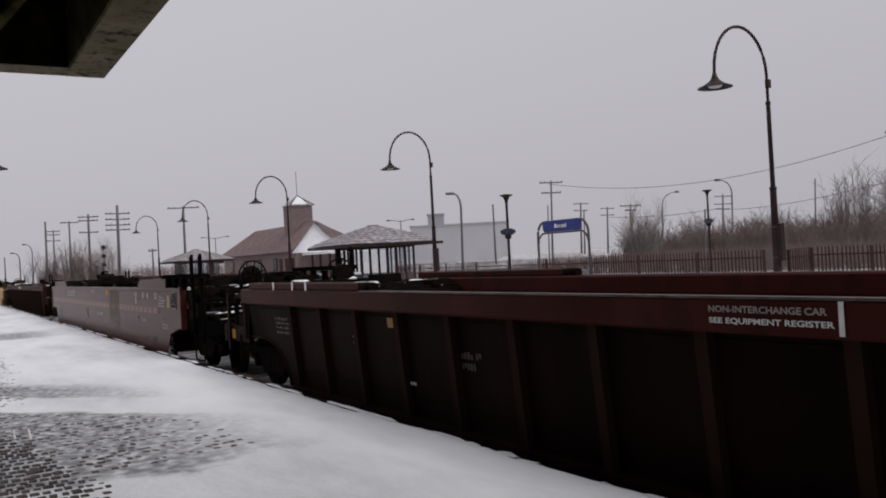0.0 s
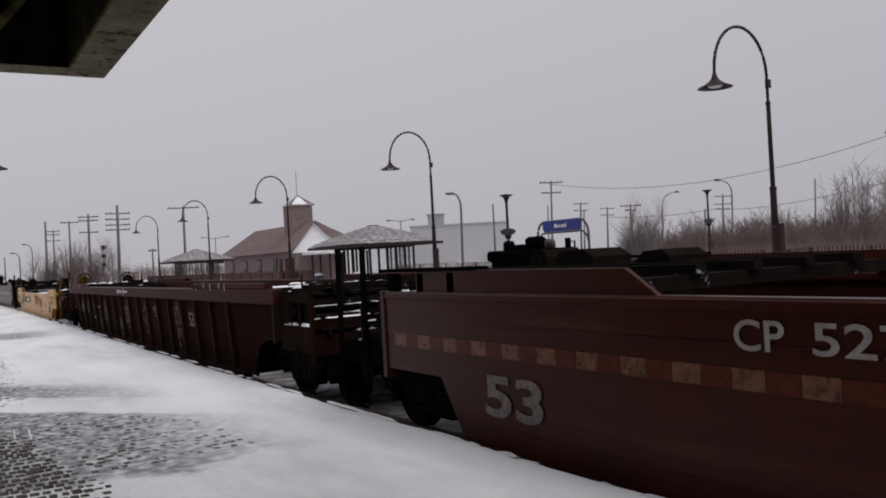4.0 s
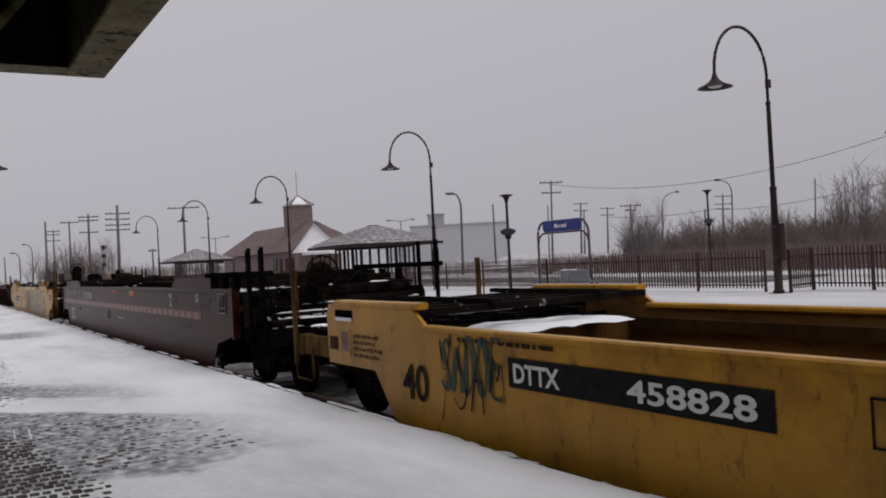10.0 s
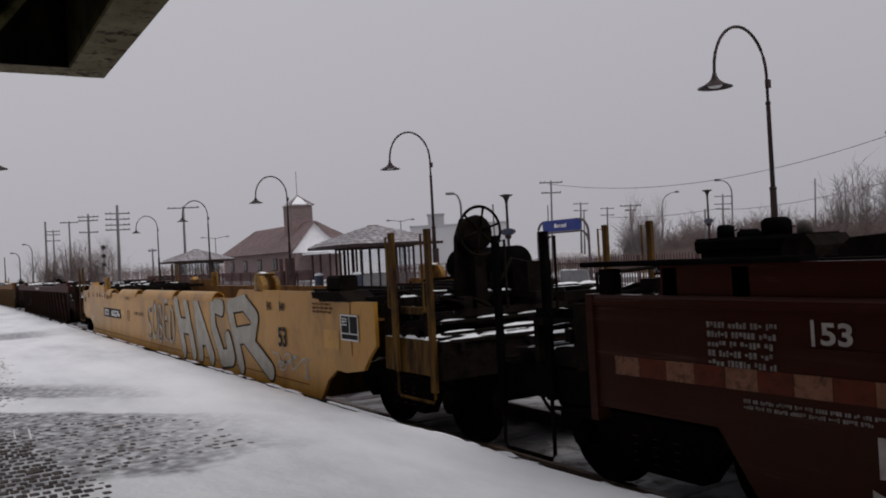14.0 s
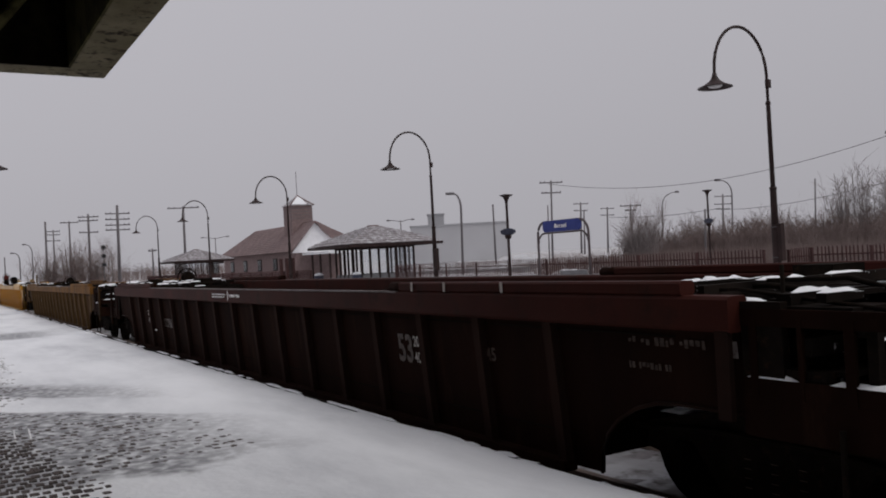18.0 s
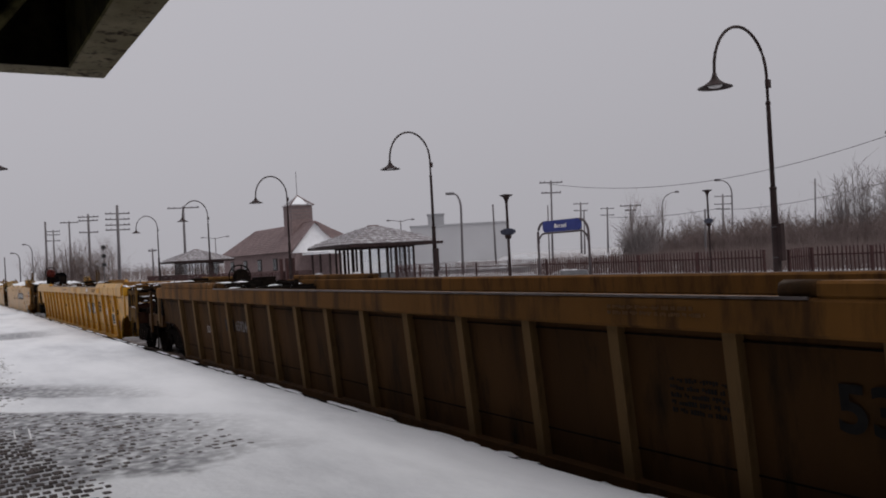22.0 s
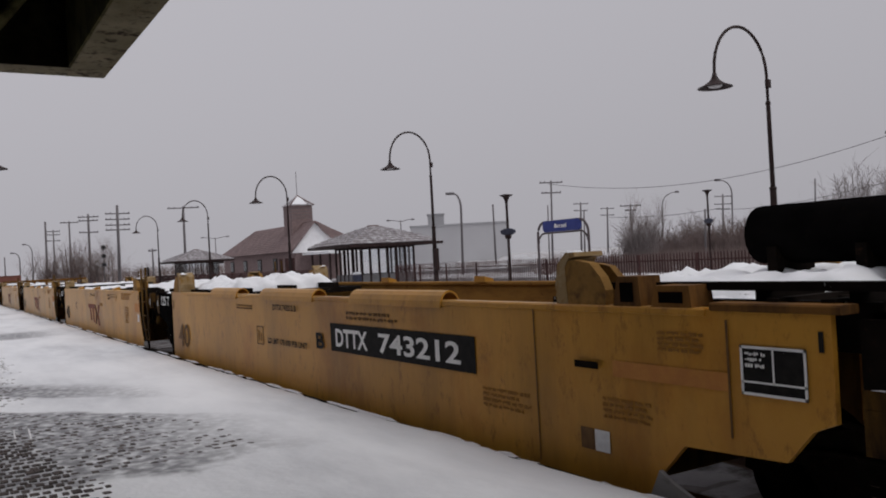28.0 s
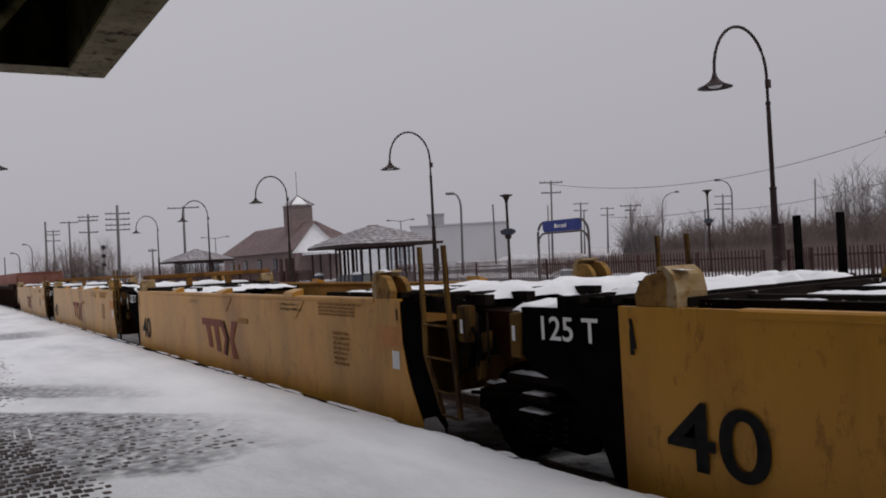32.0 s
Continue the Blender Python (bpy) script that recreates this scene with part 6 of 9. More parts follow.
# brown ribbed car with scrawls
c, sd = ribbed_car("dark brown ribbed empty well car with white graffiti", -49.1, 10.0, UMBER, CHORD_BROWN, RIB_UMBER, 31, -0.33)
for x in (-8.78, -8.02, -7.55, 6.1, 7.0, 7.8):
    plate(c, "white_mark", x, x + 0.035, 1.545, 1.655, WORN_INK, Side(-1.50), 0.003)
ring(c, -8.28, 0.90, 0.10, DULL_INK, sd)
plate(c, "white_dash", -8.34, -8.22, 0.895, 0.908, DULL_INK, sd, 0.008)
plate(c, "white_dash", -8.287, -8.273, 0.83, 0.97, DULL_INK, sd, 0.012)
letters(c, "53", 5.04, 5.38, 0.86, 1.13, FADED_INK, sd)
letters(c, "20", 5.41, 5.53, 0.97, 1.07, WORN_INK, sd)
letters(c, "40", 5.41, 5.53, 0.83, 0.93, WORN_INK, sd)
for i, (x0, x1, z0, z1, word, crown) in enumerate((
        (-1.18, -0.62, 0.66, 1.10, "CHUC", (-0.78, 1.19, 0.10, 0.035)), (-1.05, -0.60, 0.52, 0.68, "=~", None), (0.98, 1.66, 0.72, 1.10, "CHUC", (1.34, 1.18, 0.13, 0.05)), (1.12, 1.50, 0.52, 0.70, "=~", None),
        (2.09, 2.38, 1.02, 1.16, "BRS", None), (2.16, 2.32, 0.93, 1.01, "=", None), (3.92, 4.38, 0.86, 1.18, "YTU", (4.22, 1.23, 0.07, 0.05)), (3.90, 4.20, 0.82, 0.94, "~", None),
        (3.99, 4.32, 0.58, 0.80, "BR", None), (3.98, 4.18, 0.30, 0.55, "91", None), (4.38, 4.50, 0.50, 0.78, "3", None), (-2.02, -1.58, 0.48, 0.80, "BR!", None), (-1.98, -1.54, 0.32, 0.46, "=CO", None),
        (-4.22, -3.62, 0.62, 1.02, "CHUC", (-4.0, 1.10, 0.14, 0.06)), (-4.12, -3.66, 0.46, 0.62, "=~", None), (-5.12, -4.56, 0.44, 0.76, "YUU", None), (-5.12, -4.60, 0.31, 0.46, "TOUO", None),
        (-8.13, -7.72, 0.78, 1.05, "HERU", (-7.95, 1.14, 0.08, 0.025)), (-7.22, -6.56, 0.78, 1.12, "SATTU", None), (-6.05, -5.90, 0.90, 1.10, "R", None))):
    tag(c, x0, x1, z0, z1, word, DULL_INK if i in (4, 5, 17, 18, 19) else CHALK_INK, sd, 0.0085 if z1 - z0 > 0.2 else 0.007, 0.05, 20 + i, ring_at=crown)
bars(c, -1.33, -0.56, 1.43, 1.52, 2, WHITE_INK, ch, 4)
plate(c, "white_mark", -0.52, -0.49, 1.38, 1.56, WHITE_INK, ch)
bars(c, -0.45, 0.1, 1.44, 1.51, 1, WHITE_INK, ch, 5)
bars(c, -5.3, -4.3, 0.95, 1.05, 1, FADED_INK, sd, 6)
plate(c, "white_dash", -5.95, -5.8, 0.66, 0.69, PAPER, sd, 0.01)
for x in (6.1, 6.6, 7.5):
    plate(c, "white_mark", x, x + 0.035, 1.58, 1.665, WORN_INK, ch, 0.003)

# low yellow car
c, sd = yellow_low_car("weathered yellow low-sided well car with snow on its end decks", -70.975, 8.025, 41)
number_plate(c, "DTTX 458828", -4.64, -2.11, 0.82, 1.06, sd, (0.03, 0.26, 0.54, 0.955))
letters(c, "40", -6.45, -5.95, 0.53, 0.88, BLACK_INK, sd)
tag(c, -5.72, -4.74, 0.66, 1.20, "SADOE", SPRAY_GREEN, sd, 0.034, 0.05, 57, label="broad dark green sprayed scrawl")
tag(c, -5.79, -4.70, 0.48, 1.18, "YSA~", BLACK_INK, sd, 0.011, 0.1, 51, 0.012, "thin dark sprayed scrawl")
tag(c, 0.56, 2.06, 0.80, 1.14, "HYPCODE", BLACK_INK, sd, 0.026, 0.05, 52, label="thick black sprayed scrawl")
tag(c, 0.50, 2.10, 0.70, 1.14, "YBSTARY", BLACK_INK, sd, 0.011, 0.12, 53, 0.011, "thin black sprayed strokes")
tag(c, 0.60, 2.02, 0.86, 1.10, "OSOOBO", SPRAY_GREEN, sd, 0.014, 0.02, 54, 0.014, "green sprayed strokes")
logo(c, 2.12, 3.50, 0.62, 1.06, RED_INK, sd)
bars(c, 2.6, 3.9, 0.50, 0.55, 1, BROWN_INK, sd, 1)
bars(c, -5.4, -3.55, 1.135, 1.195, 1, BLACK_INK, sd, 2)
bars(c, 4.3, 4.9, 0.75, 0.9, 2, BROWN_INK, sd, 3)
frame_mark(c, -1.55, -1.25, 0.83, 1.09, BLACK_INK, sd)
plate(c, "reflector", 5.90, 7.06, 1.06, 1.20, REFLECT_YELLOW, sd, label="orange patch")
placard(c, 5.80, 6.32, 0.53, 0.84, sd)

# second smooth red car
c, sd = smooth_car("faded red smooth-sided well car with white markings and stripe", -92.675, 9.925, 61, RED_GRIME)
for w, x0, x1, z0, z1 in (("527006", -4.72, -3.61, 1.22, 1.42), ("53", -7.86, -7.10, 0.52, 0.90), ("40", 5.75, 5.91, 1.37, 1.48), ("20", 5.76, 5.92, 1.22, 1.33), ("53", 7.66, 7.83, 1.34, 1.47)):
    letters(c, w, x0, x1, z0, z1, WORN_INK, sd)
letters(c, "CP", -5.29, -4.95, 1.22, 1.42, WORN_INK, sd)
ring(c, -1.03, 0.86, 0.13, DULL_INK, sd)
bars(c, -1.12, -0.94, 0.8, 0.94, 3, FADED_INK, sd, 8)
plate(c, "reflector", -0.41, 0.21, 1.45, 1.52, RED_INK, sd)
plate(c, "reflector", 2.08, 2.40, 1.38, 1.52, RED_INK, sd)
plate(c, "reflector", 1.86, 2.06, 1.40, 1.50, REFLECT_YELLOW, sd)
for x in (5.94, 7.86):
    plate(c, "tick_mark", x, x + 0.022, 1.34, 1.49, WORN_INK, sd)
letters(c, "53", -8.10, -7.92, 1.33, 1.45, WORN_INK, sd)
for w, x in (("48", -7.34), ("45", -6.86), ("40", -6.09)):
    letters(c, w, x, x + 0.18, 1.35, 1.46, WORN_INK, sd)
    plate(c, "tick_mark", x - 0.05, x - 0.03, 1.33, 1.48, WORN_INK, sd)
letters(c, "20", -6.07, -5.92, 1.20, 1.30, WORN_INK, sd)
bars(c, -6.62, -6.22, 1.25, 1.46, 5, DULL_INK, sd, 15)
bars(c, -7.0, -6.34, 0.60, 0.67, 2, DULL_INK, sd, 16)
ring(c, -6.08, 0.90, 0.055, DULL_INK, sd)
plate(c, "tick_mark", -8.16, -8.14, 1.32, 1.46, WORN_INK, sd)
bars(c, 6.0, 6.45, 1.26, 1.46, 4, FADED_INK, sd, 9)
bars(c, -8.86, -8.28, 1.16, 1.44, 5, DULL_INK, sd, 10)
bars(c, 0.3, 1.1, 0.80, 0.88, 1, WORN_INK, sd, 11)
bars(c, 7.97, 8.62, 1.18, 1.42, 4, FADED_INK, sd, 12)
placard(c, 9.05, 9.43, 1.18, 1.50, sd, DULL_INK)
bars(c, -8.62, -7.68, 0.93, 1.00, 2, DULL_INK, sd, 13)
bars(c, 6.5, 7.4, 0.85, 0.95, 2, FADED_INK, sd, 14)

# yellow rolled-edge car with the big silver piece
c, sd = yellow_rolled_car("faded yellow well car with rolled top edges and large silver graffiti", -115.975, 9.975, 71)
number_plate(c, "DTTX 652276", -6.43, -4.06, 0.80, 1.03, sd, (0.06, 0.33, 0.48, 0.94))
for x0, x1, z0, z1 in ((-6.90, -6.47, 0.93, 1.02), (-4.05, -3.57, 0.92, 1.00), (-9.20, -8.75, 0.87, 1.08), (8.61, 9.05, 0.90, 1.12)):
    plate(c, "reflector", x0, x1, z0, z1, YELLOW, sd)
letters(c, "GWF13S", -3.32, -2.92, 1.27, 1.36, BROWN_INK, sd)
letters(c, "A LMT 162700", -2.49, -1.45, 0.95, 1.03, BROWN_INK, sd)
frame_mark(c, -3.25, -2.98, 0.79, 1.03, BROWN_INK, sd, False)
letters(c, "PLATE", -3.22, -3.01, 0.955, 0.995, BROWN_INK, sd)
letters(c, "H", -3.12, -3.04, 0.83, 0.91, BROWN_INK, sd)
letters(c, "53", 7.06, 7.37, 0.82, 1.08, BLACK_INK, sd)
placard(c, 9.12, 9.58, 1.02, 1.31, sd)
for w, x in (("53", -8.14), ("48", -7.41), ("45", -6.99), ("40", -6.20), ("45", 6.7), ("48", 7.2)):
    letters(c, w, x, x + 0.14, 1.30, 1.41, BLACK_INK, sd)
    plate(c, "tick_mark", x - 0.05, x - 0.025, 1.29, 1.42, BLACK_INK, sd)
plate(c, "sticker", -6.61, -6.50, 1.27, 1.39, PAPER, sd, label="small white sticker with a red ring")
ring(c, -6.555, 1.33, 0.035, RED_INK, sd)
poly(c, "round_decal", [(-5.82 + 0.065 * math.cos(k * math.pi / 8), 1.325 + 0.065 * math.sin(k * math.pi / 8)) for k in range(16)], REFLECT_CREAM, sd, 0.006, "small round decal")
ring(c, -5.82, 1.325, 0.055, BROWN_INK, sd)
bars(c, -5.6, -5.1, 1.28, 1.42, 3, BROWN_INK, sd, 1)
bars(c, -9.10, -8.72, 1.27, 1.44, 4, BROWN_INK, sd, 2)
bars(c, 8.3, 8.9, 1.30, 1.44, 3, BROWN_INK, sd, 3)
plate(c, "small_plate", -9.74, -9.48, 1.12, 1.27, OCHRE_DARK, sd)
plate(c, "sticker", -8.42, -8.32, 0.60, 0.74, PAPER, sd)
scrawl(c, 6.75, 8.3, 0.45, 0.75, WORN_SILVER, sd, 77, 6, 0.012)
tag(c, -1.10, 1.42, 0.48, 1.28, "SOBED", WORN_SILVER, sd, 0.060, 0.05, 31, label="dull silver sprayed scrawl")
tag(c, -1.05, 1.45, 0.50, 1.25, "SOBED", BLACK_INK, sd, 0.014, 0.05, 32, 0.013, "thin black sprayed outline")


def block_shape(car, x, w, strokes, seed):
    """One sprayed block leaning back: broad silver strokes over broader black ones."""
    for ink, r, out, label in ((BLACK_INK, 0.172, 0.005, "black outline of a sprayed block"), (WORN_SILVER, 0.142, 0.009, "broad silver sprayed block")):
        for k, (u0, v0, u1, v1) in enumerate(strokes):
            p, q = (Vector((x + w * u + 0.55 * (1 - v), 0.42 + 0.92 * v)) for u, v in ((u0, v0), (u1, v1)))
            d = (q - p).normalized()
            n = Vector((-d.y, d.x)) * r
            pts = []
            for c0, way in ((q, 1), (p, -1)):
                for j in range(6):
                    h = math.pi * (j / 5 - 0.5)
                    pts.append(c0 + (d * r * math.cos(h) + n * math.sin(h)) * way * (0.9 + 0.1 * math.sin(seed + j)))
            poly(car, "graffiti", [(v.x, min(max(v.y, 0.27), 1.50 if v.x > 5.4 else 1.41)) for v in pts], ink, sd, out + 0.0006 * k, label)


block_shape(c, 1.50, 0.72, ((0, 0, 0.05, 1), (0.95, 0, 1.0, 1), (0.0, 0.5, 0.95, 0.52)), 1)
block_shape(c, 2.62, 0.72, ((0.0, 0, 0.45, 1), (0.45, 1, 0.95, 0), (0.2, 0.36, 0.75, 0.36)), 2)
block_shape(c, 3.72, 0.78, ((0.95, 0.92, 0.35, 1.0), (0.35, 1.0, 0.05, 0.6), (0.05, 0.6, 0.25, 0.05), (0.25, 0.05, 0.95, 0.10), (0.95, 0.1, 0.95, 0.42)), 3)
block_shape(c, 4.85, 1.20, ((0.0, 0, 0.05, 1), (0.05, 1, 0.70, 1.04), (0.70, 1.04, 0.98, 0.80), (0.98, 0.80, 0.75, 0.55), (0.75, 0.55, 0.15, 0.50), (0.45, 0.5, 1.10, 0.02)), 4)

# sooty ribbed car
c, sd = ribbed_car("sooty dark brown ribbed empty well car", -139.075, 9.675, UMBER_DARK, CHORD_BROWN, RIB_UMBER, 81, -0.08)
letters(c, "53", 5.33, 5.63, 0.85, 1.14, FADED_INK, sd)
letters(c, "45", 6.95, 7.10, 0.98, 1.10, FADED_INK, sd)
letters(c, "20", 5.66, 5.78, 1.02, 1.13, WORN_INK, sd)
letters(c, "40", 5.66, 5.78, 0.86, 0.97, WORN_INK, sd)
letters(c, "20", -6.5, -6.32, 0.96, 1.07, WORN_INK, sd)
letters(c, "40", -6.5, -6.32, 0.80, 0.91, WORN_INK, sd)
bars(c, 8.74, 9.45, 1.22, 1.31, 1, FADED_INK, sd, 1)
bars(c, 8.72, 9.23, 1.06, 1.13, 1, FADED_INK, sd, 2)
bars(c, -0.9, -0.1, 1.43, 1.51, 2, WHITE_INK, ch, 3)
plate(c, "white_mark", -0.06, -0.03, 1.40, 1.54, WHITE_INK, ch)
bars(c, 0.02, 0.6, 1.44, 1.51, 1, WHITE_INK, ch, 4)
letters(c, "527651", -5.05, -4.16, 0.76, 0.94, FADED_INK, sd)
plate(c, "white_dash", -6.0, -5.85, 0.64, 0.67, PAPER, sd, 0.01)
plate(c, "white_dash", 9.52, 9.66, 1.20, 1.30, DULL_INK, sd, 0.01)
for x in (5.9, 6.5, 7.4):
    plate(c, "white_mark", x, x + 0.035, 1.58, 1.665, WORN_INK, ch, 0.003)

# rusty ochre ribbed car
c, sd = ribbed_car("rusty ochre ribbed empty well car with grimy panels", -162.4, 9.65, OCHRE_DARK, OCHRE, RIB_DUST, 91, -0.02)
letters(c, "659240", -4.82, -4.16, 0.90, 1.07, FADED_INK, sd)
plate(c, "number_panel", -5.38, -4.92, 0.88, 1.08, BLACK_INK, sd)
letters(c, "53", -6.5, -6.3, 0.80, 0.92, DULL_INK, sd)
letters(c, "53", 5.6, 5.95, 0.85, 1.12, BLACK_INK, sd)
bars(c, 4.4, 5.0, 0.80, 1.05, 5, BLACK_INK, sd, 1)
plate(c, "white_dash", -5.2, -5.05, 0.62, 0.65, PAPER, sd, 0.01)
bars(c, 4.0, 5.0, 1.44, 1.52, 2, BROWN_INK, ch, 2)
bars(c, 8.6, 9.2, 1.1, 1.3, 3, BROWN_INK, sd, 3)

# yellow ribbed car
c, sd = ribbed_car("weathered yellow ribbed empty well car with black markings", -185.325, 9.675, YELLOW, YELLOW, YELLOW, 101)
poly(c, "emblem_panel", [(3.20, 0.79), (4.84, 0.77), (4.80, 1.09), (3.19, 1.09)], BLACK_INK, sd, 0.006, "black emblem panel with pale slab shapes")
for pts in (((3.30, 1.06), (3.30, 0.98), (3.36, 0.98), (3.40, 0.90), (3.37, 0.80), (3.56, 0.80), (3.53, 0.98), (3.78, 0.98), (3.78, 1.06)),
            ((4.16, 1.06), (4.30, 1.06), (4.44, 0.97), (4.56, 1.06), (4.72, 1.06), (4.54, 0.92), (4.70, 0.79), (4.52, 0.79), (4.42, 0.87), (4.32, 0.79), (4.14, 0.79), (4.32, 0.93))):
    poly(c, "emblem_stroke", list(pts), WORN_INK, sd, 0.010, "pale slab shape")
for i in range(4):
    plate(c, "emblem_line", 3.56, 3.78, 0.835 + 0.035 * i, 0.848 + 0.035 * i, WORN_INK, sd, 0.010)
    plate(c, "emblem_line", 3.92, 4.16, 0.835 + 0.035 * i, 0.848 + 0.035 * i, WORN_INK, sd, 0.010)
plate(c, "emblem_patch", 3.880, 4.000, 0.79, 1.08, WORN_INK, Side(-1.455, 0.0865, 1.36), 0.004, "white paint carried over the rib")
letters(c, "53", 5.20, 5.60, 0.86, 1.15, BLACK_INK, sd)
letters(c, "20", 5.66, 5.83, 1.08, 1.17, BLACK_INK, sd)
letters(c, "40", 5.66, 5.83, 0.94, 1.03, BLACK_INK, sd)
letters(c, "45", 6.60, 6.75, 1.12, 1.22, BLACK_INK, sd)
letters(c, "45", 7.17, 7.32, 1.13, 1.24, BLACK_INK, sd)
letters(c, "53", 7.74, 7.90, 1.13, 1.24, BLACK_INK, sd)
placard(c, 7.20, 7.56, 0.58, 0.86, sd)
for i in range(5):
    plate(c, "paint_line", 6.34, 6.88, 0.80 + 0.037 * i, 0.825 + 0.037 * i, PAPER, sd, label="white painted line")
bars(c, 6.5, 6.8, 0.62, 0.68, 1, BROWN_INK, sd, 2)
plate(c, "sticker", 3.92, 4.20, 1.44, 1.53, PAPER, ch)
bars(c, 4.89, 5.68, 1.42, 1.52, 2, BROWN_INK, ch, 3)
bars(c, -2.2, -1.6, 0.85, 0.95, 1, BLACK_INK, sd, 4)
bars(c, -1.2, -0.3, 1.44, 1.51, 1, REFLECT_RED, ch, 5)
plate(c, "reflector", 1.2, 1.9, 1.42, 1.52, REFLECT_YELLOW, ch)
plate(c, "reflector", 5.95, 6.45, 1.42, 1.54, REFLECT_ORANGE, Side(-1.538), 0.004)
ring(c, 7.55, 0.98, 0.06, BLACK_INK, sd)
ring(c, 8.05, 0.92, 0.06, BLACK_INK, sd)
plate(c, "sticker", 7.8, 8.2, 0.45, 0.7, REFLECT_CREAM, sd)
plate(c, "notice", 7.55, 7.70, 0.56, 0.74, BROWN_INK, sd, label="small brown stencil frame")
plate(c, "notice_field", 7.57, 7.68, 0.58, 0.72, YELLOW, sd, 0.009)
plate(c, "round_decal", 7.33, 7.45, 0.92, 1.06, BROWN_INK, sd, label="worn round decal")
for x, z, w in ((-2.4, 0.98, 0.30), (-0.55, 0.92, 0.16), (2.35, 0.86, 0.42)):
    plate(c, "old_patch", x, x + w, z - 0.10, z + 0.04, OCHRE, sd, 0.004, "scuffed rusty patch")
plate(c, "slot", 7.28, 7.42, 1.585, 1.615, BLACK_INK, Side(-1.535), 0.006)

# five-unit articulated tan car
c, sd = articulated_unit("tan leading unit of an articulated well car, snow on its decks", -205.7, 7.05, 111, lead=True)
number_plate(c, "DTTX 743212", 0.54, 3.61, 0.88, 1.20, sd)
letters(c, "B", 0.11, 0.34, 0.88, 1.07, BLACK_INK, sd)
placard(c, 6.40, 6.83, 1.02, 1.30, sd)
plate(c, "reflector", 5.32, 6.30, 1.02, 1.13, ORANGE_FADE, sd, 0.004, "faded orange patch")
plate(c, "sticker", 5.10, 5.25, 0.48, 0.63, PAPER, sd)
plate(c, "sticker", 4.95, 5.09, 0.48, 0.63, BROWN_INK, sd)
letters(c, "40", -6.60, -5.85, 0.50, 0.92, BROWN_INK, sd)
frame_mark(c, -2.09, -1.82, 0.80, 1.06, BROWN_INK, sd)
letters(c, "LD LMT 170 600 PER UNIT", -1.62, -0.19, 0.84, 0.92, BLACK_INK, sd)
letters(c, "DTTX 743212 B", -1.37, -0.51, 1.30, 1.38, BLACK_INK, sd)
bars(c, -3.0, -2.2, 1.28, 1.36, 2, BROWN_INK, sd, 1)
bars(c, 1.0, 2.4, 1.25, 1.36, 2, BROWN_INK, sd, 2)
bars(c, 3.7, 4.4, 0.62, 0.80, 4, PALE_INK, sd, 3)
bars(c, 5.2, 5.7, 0.72, 0.88, 4, PALE_INK, sd, 4)
bars(c, 5.75, 6.2, 1.22, 1.36, 4, PALE_INK, sd, 5)
plate(c, "weld_line", 4.45, 4.462, 0.30, 1.46, BROWN_INK, sd)
plate(c, "weld_line", 6.30, 6.315, 0.75, 1.44, BROWN_INK, sd)
plate(c, "latch", 4.95, 5.2, 1.06, 1.11, STEEL, sd, 0.03, "dark latch")
UNITS = ((-221.9, 6.4, "C", 121), (-237.5, 6.4, "", 131), (-253.1, 6.4, "", 141), (-268.9, 6.6, "", 151))
for x, a, w, seed in UNITS:
    c, sd = articulated_unit("tan intermediate unit of an articulated well car, snow on its decks", x, a, seed, last=x < -260)
    logo(c, -1.16, 0.79, 0.50, 1.08, DARKRED_INK, sd)
    letters(c, "40", -6.00, -5.22, 0.50, 0.93, BLACK_INK, sd)
    if w:
        letters(c, w, -3.71, -3.50, 0.88, 1.08, BLACK_INK, sd)
        letters(c, "DTTX 743212 C", -0.72, 0.16, 1.31, 1.39, BLACK_INK, sd)
        letters(c, "52900 LBS", 2.15, 2.62, 1.34, 1.40, BLACK_INK, sd)
        letters(c, "FOR 20 FT", 2.16, 2.62, 1.26, 1.32, BLACK_INK, sd)
    for x0, x1 in ((-3.1, 0.55), (1.45, 3.55)):
        poly(c, "doubler_plate", [(x0, 1.44), (x1, 1.44), (x1 - 0.3, 1.22), (x0 + 0.3, 1.20)], TAN, sd, 0.006, "welded doubler plate")
    bars(c, -2.0, -1.3, 1.32, 1.39, 2, BROWN_INK, sd, 1)
    bars(c, 2.7, 3.6, 1.30, 1.42, 2, BROWN_INK, sd, 2)
    bars(c, 4.0, 5.3, 1.28, 1.44, 4, PALE_INK, sd, 3)
    bars(c, 4.4, 4.9, 0.72, 1.12, 7, PALE_INK, sd, 4)
    plate(c, "reflector", 5.6, 6.1, 1.02, 1.22, ORANGE_FADE, sd, 0.004, "faded orange patch")
    plate(c, "reflector", 0.85, 1.3, 1.06, 1.14, PALE_INK, sd, 0.004)
    plate(c, "sticker", 5.87, 6.02, 0.80, 0.98, PAPER, sd, label="white sticker on the end of the side")
    poly(c, "black_mark", [(-6.30, 1.42), (-6.27, 1.42), (-6.24, 1.22), (-6.27, 1.22)], BLACK_INK, sd, label="black stencil dash")

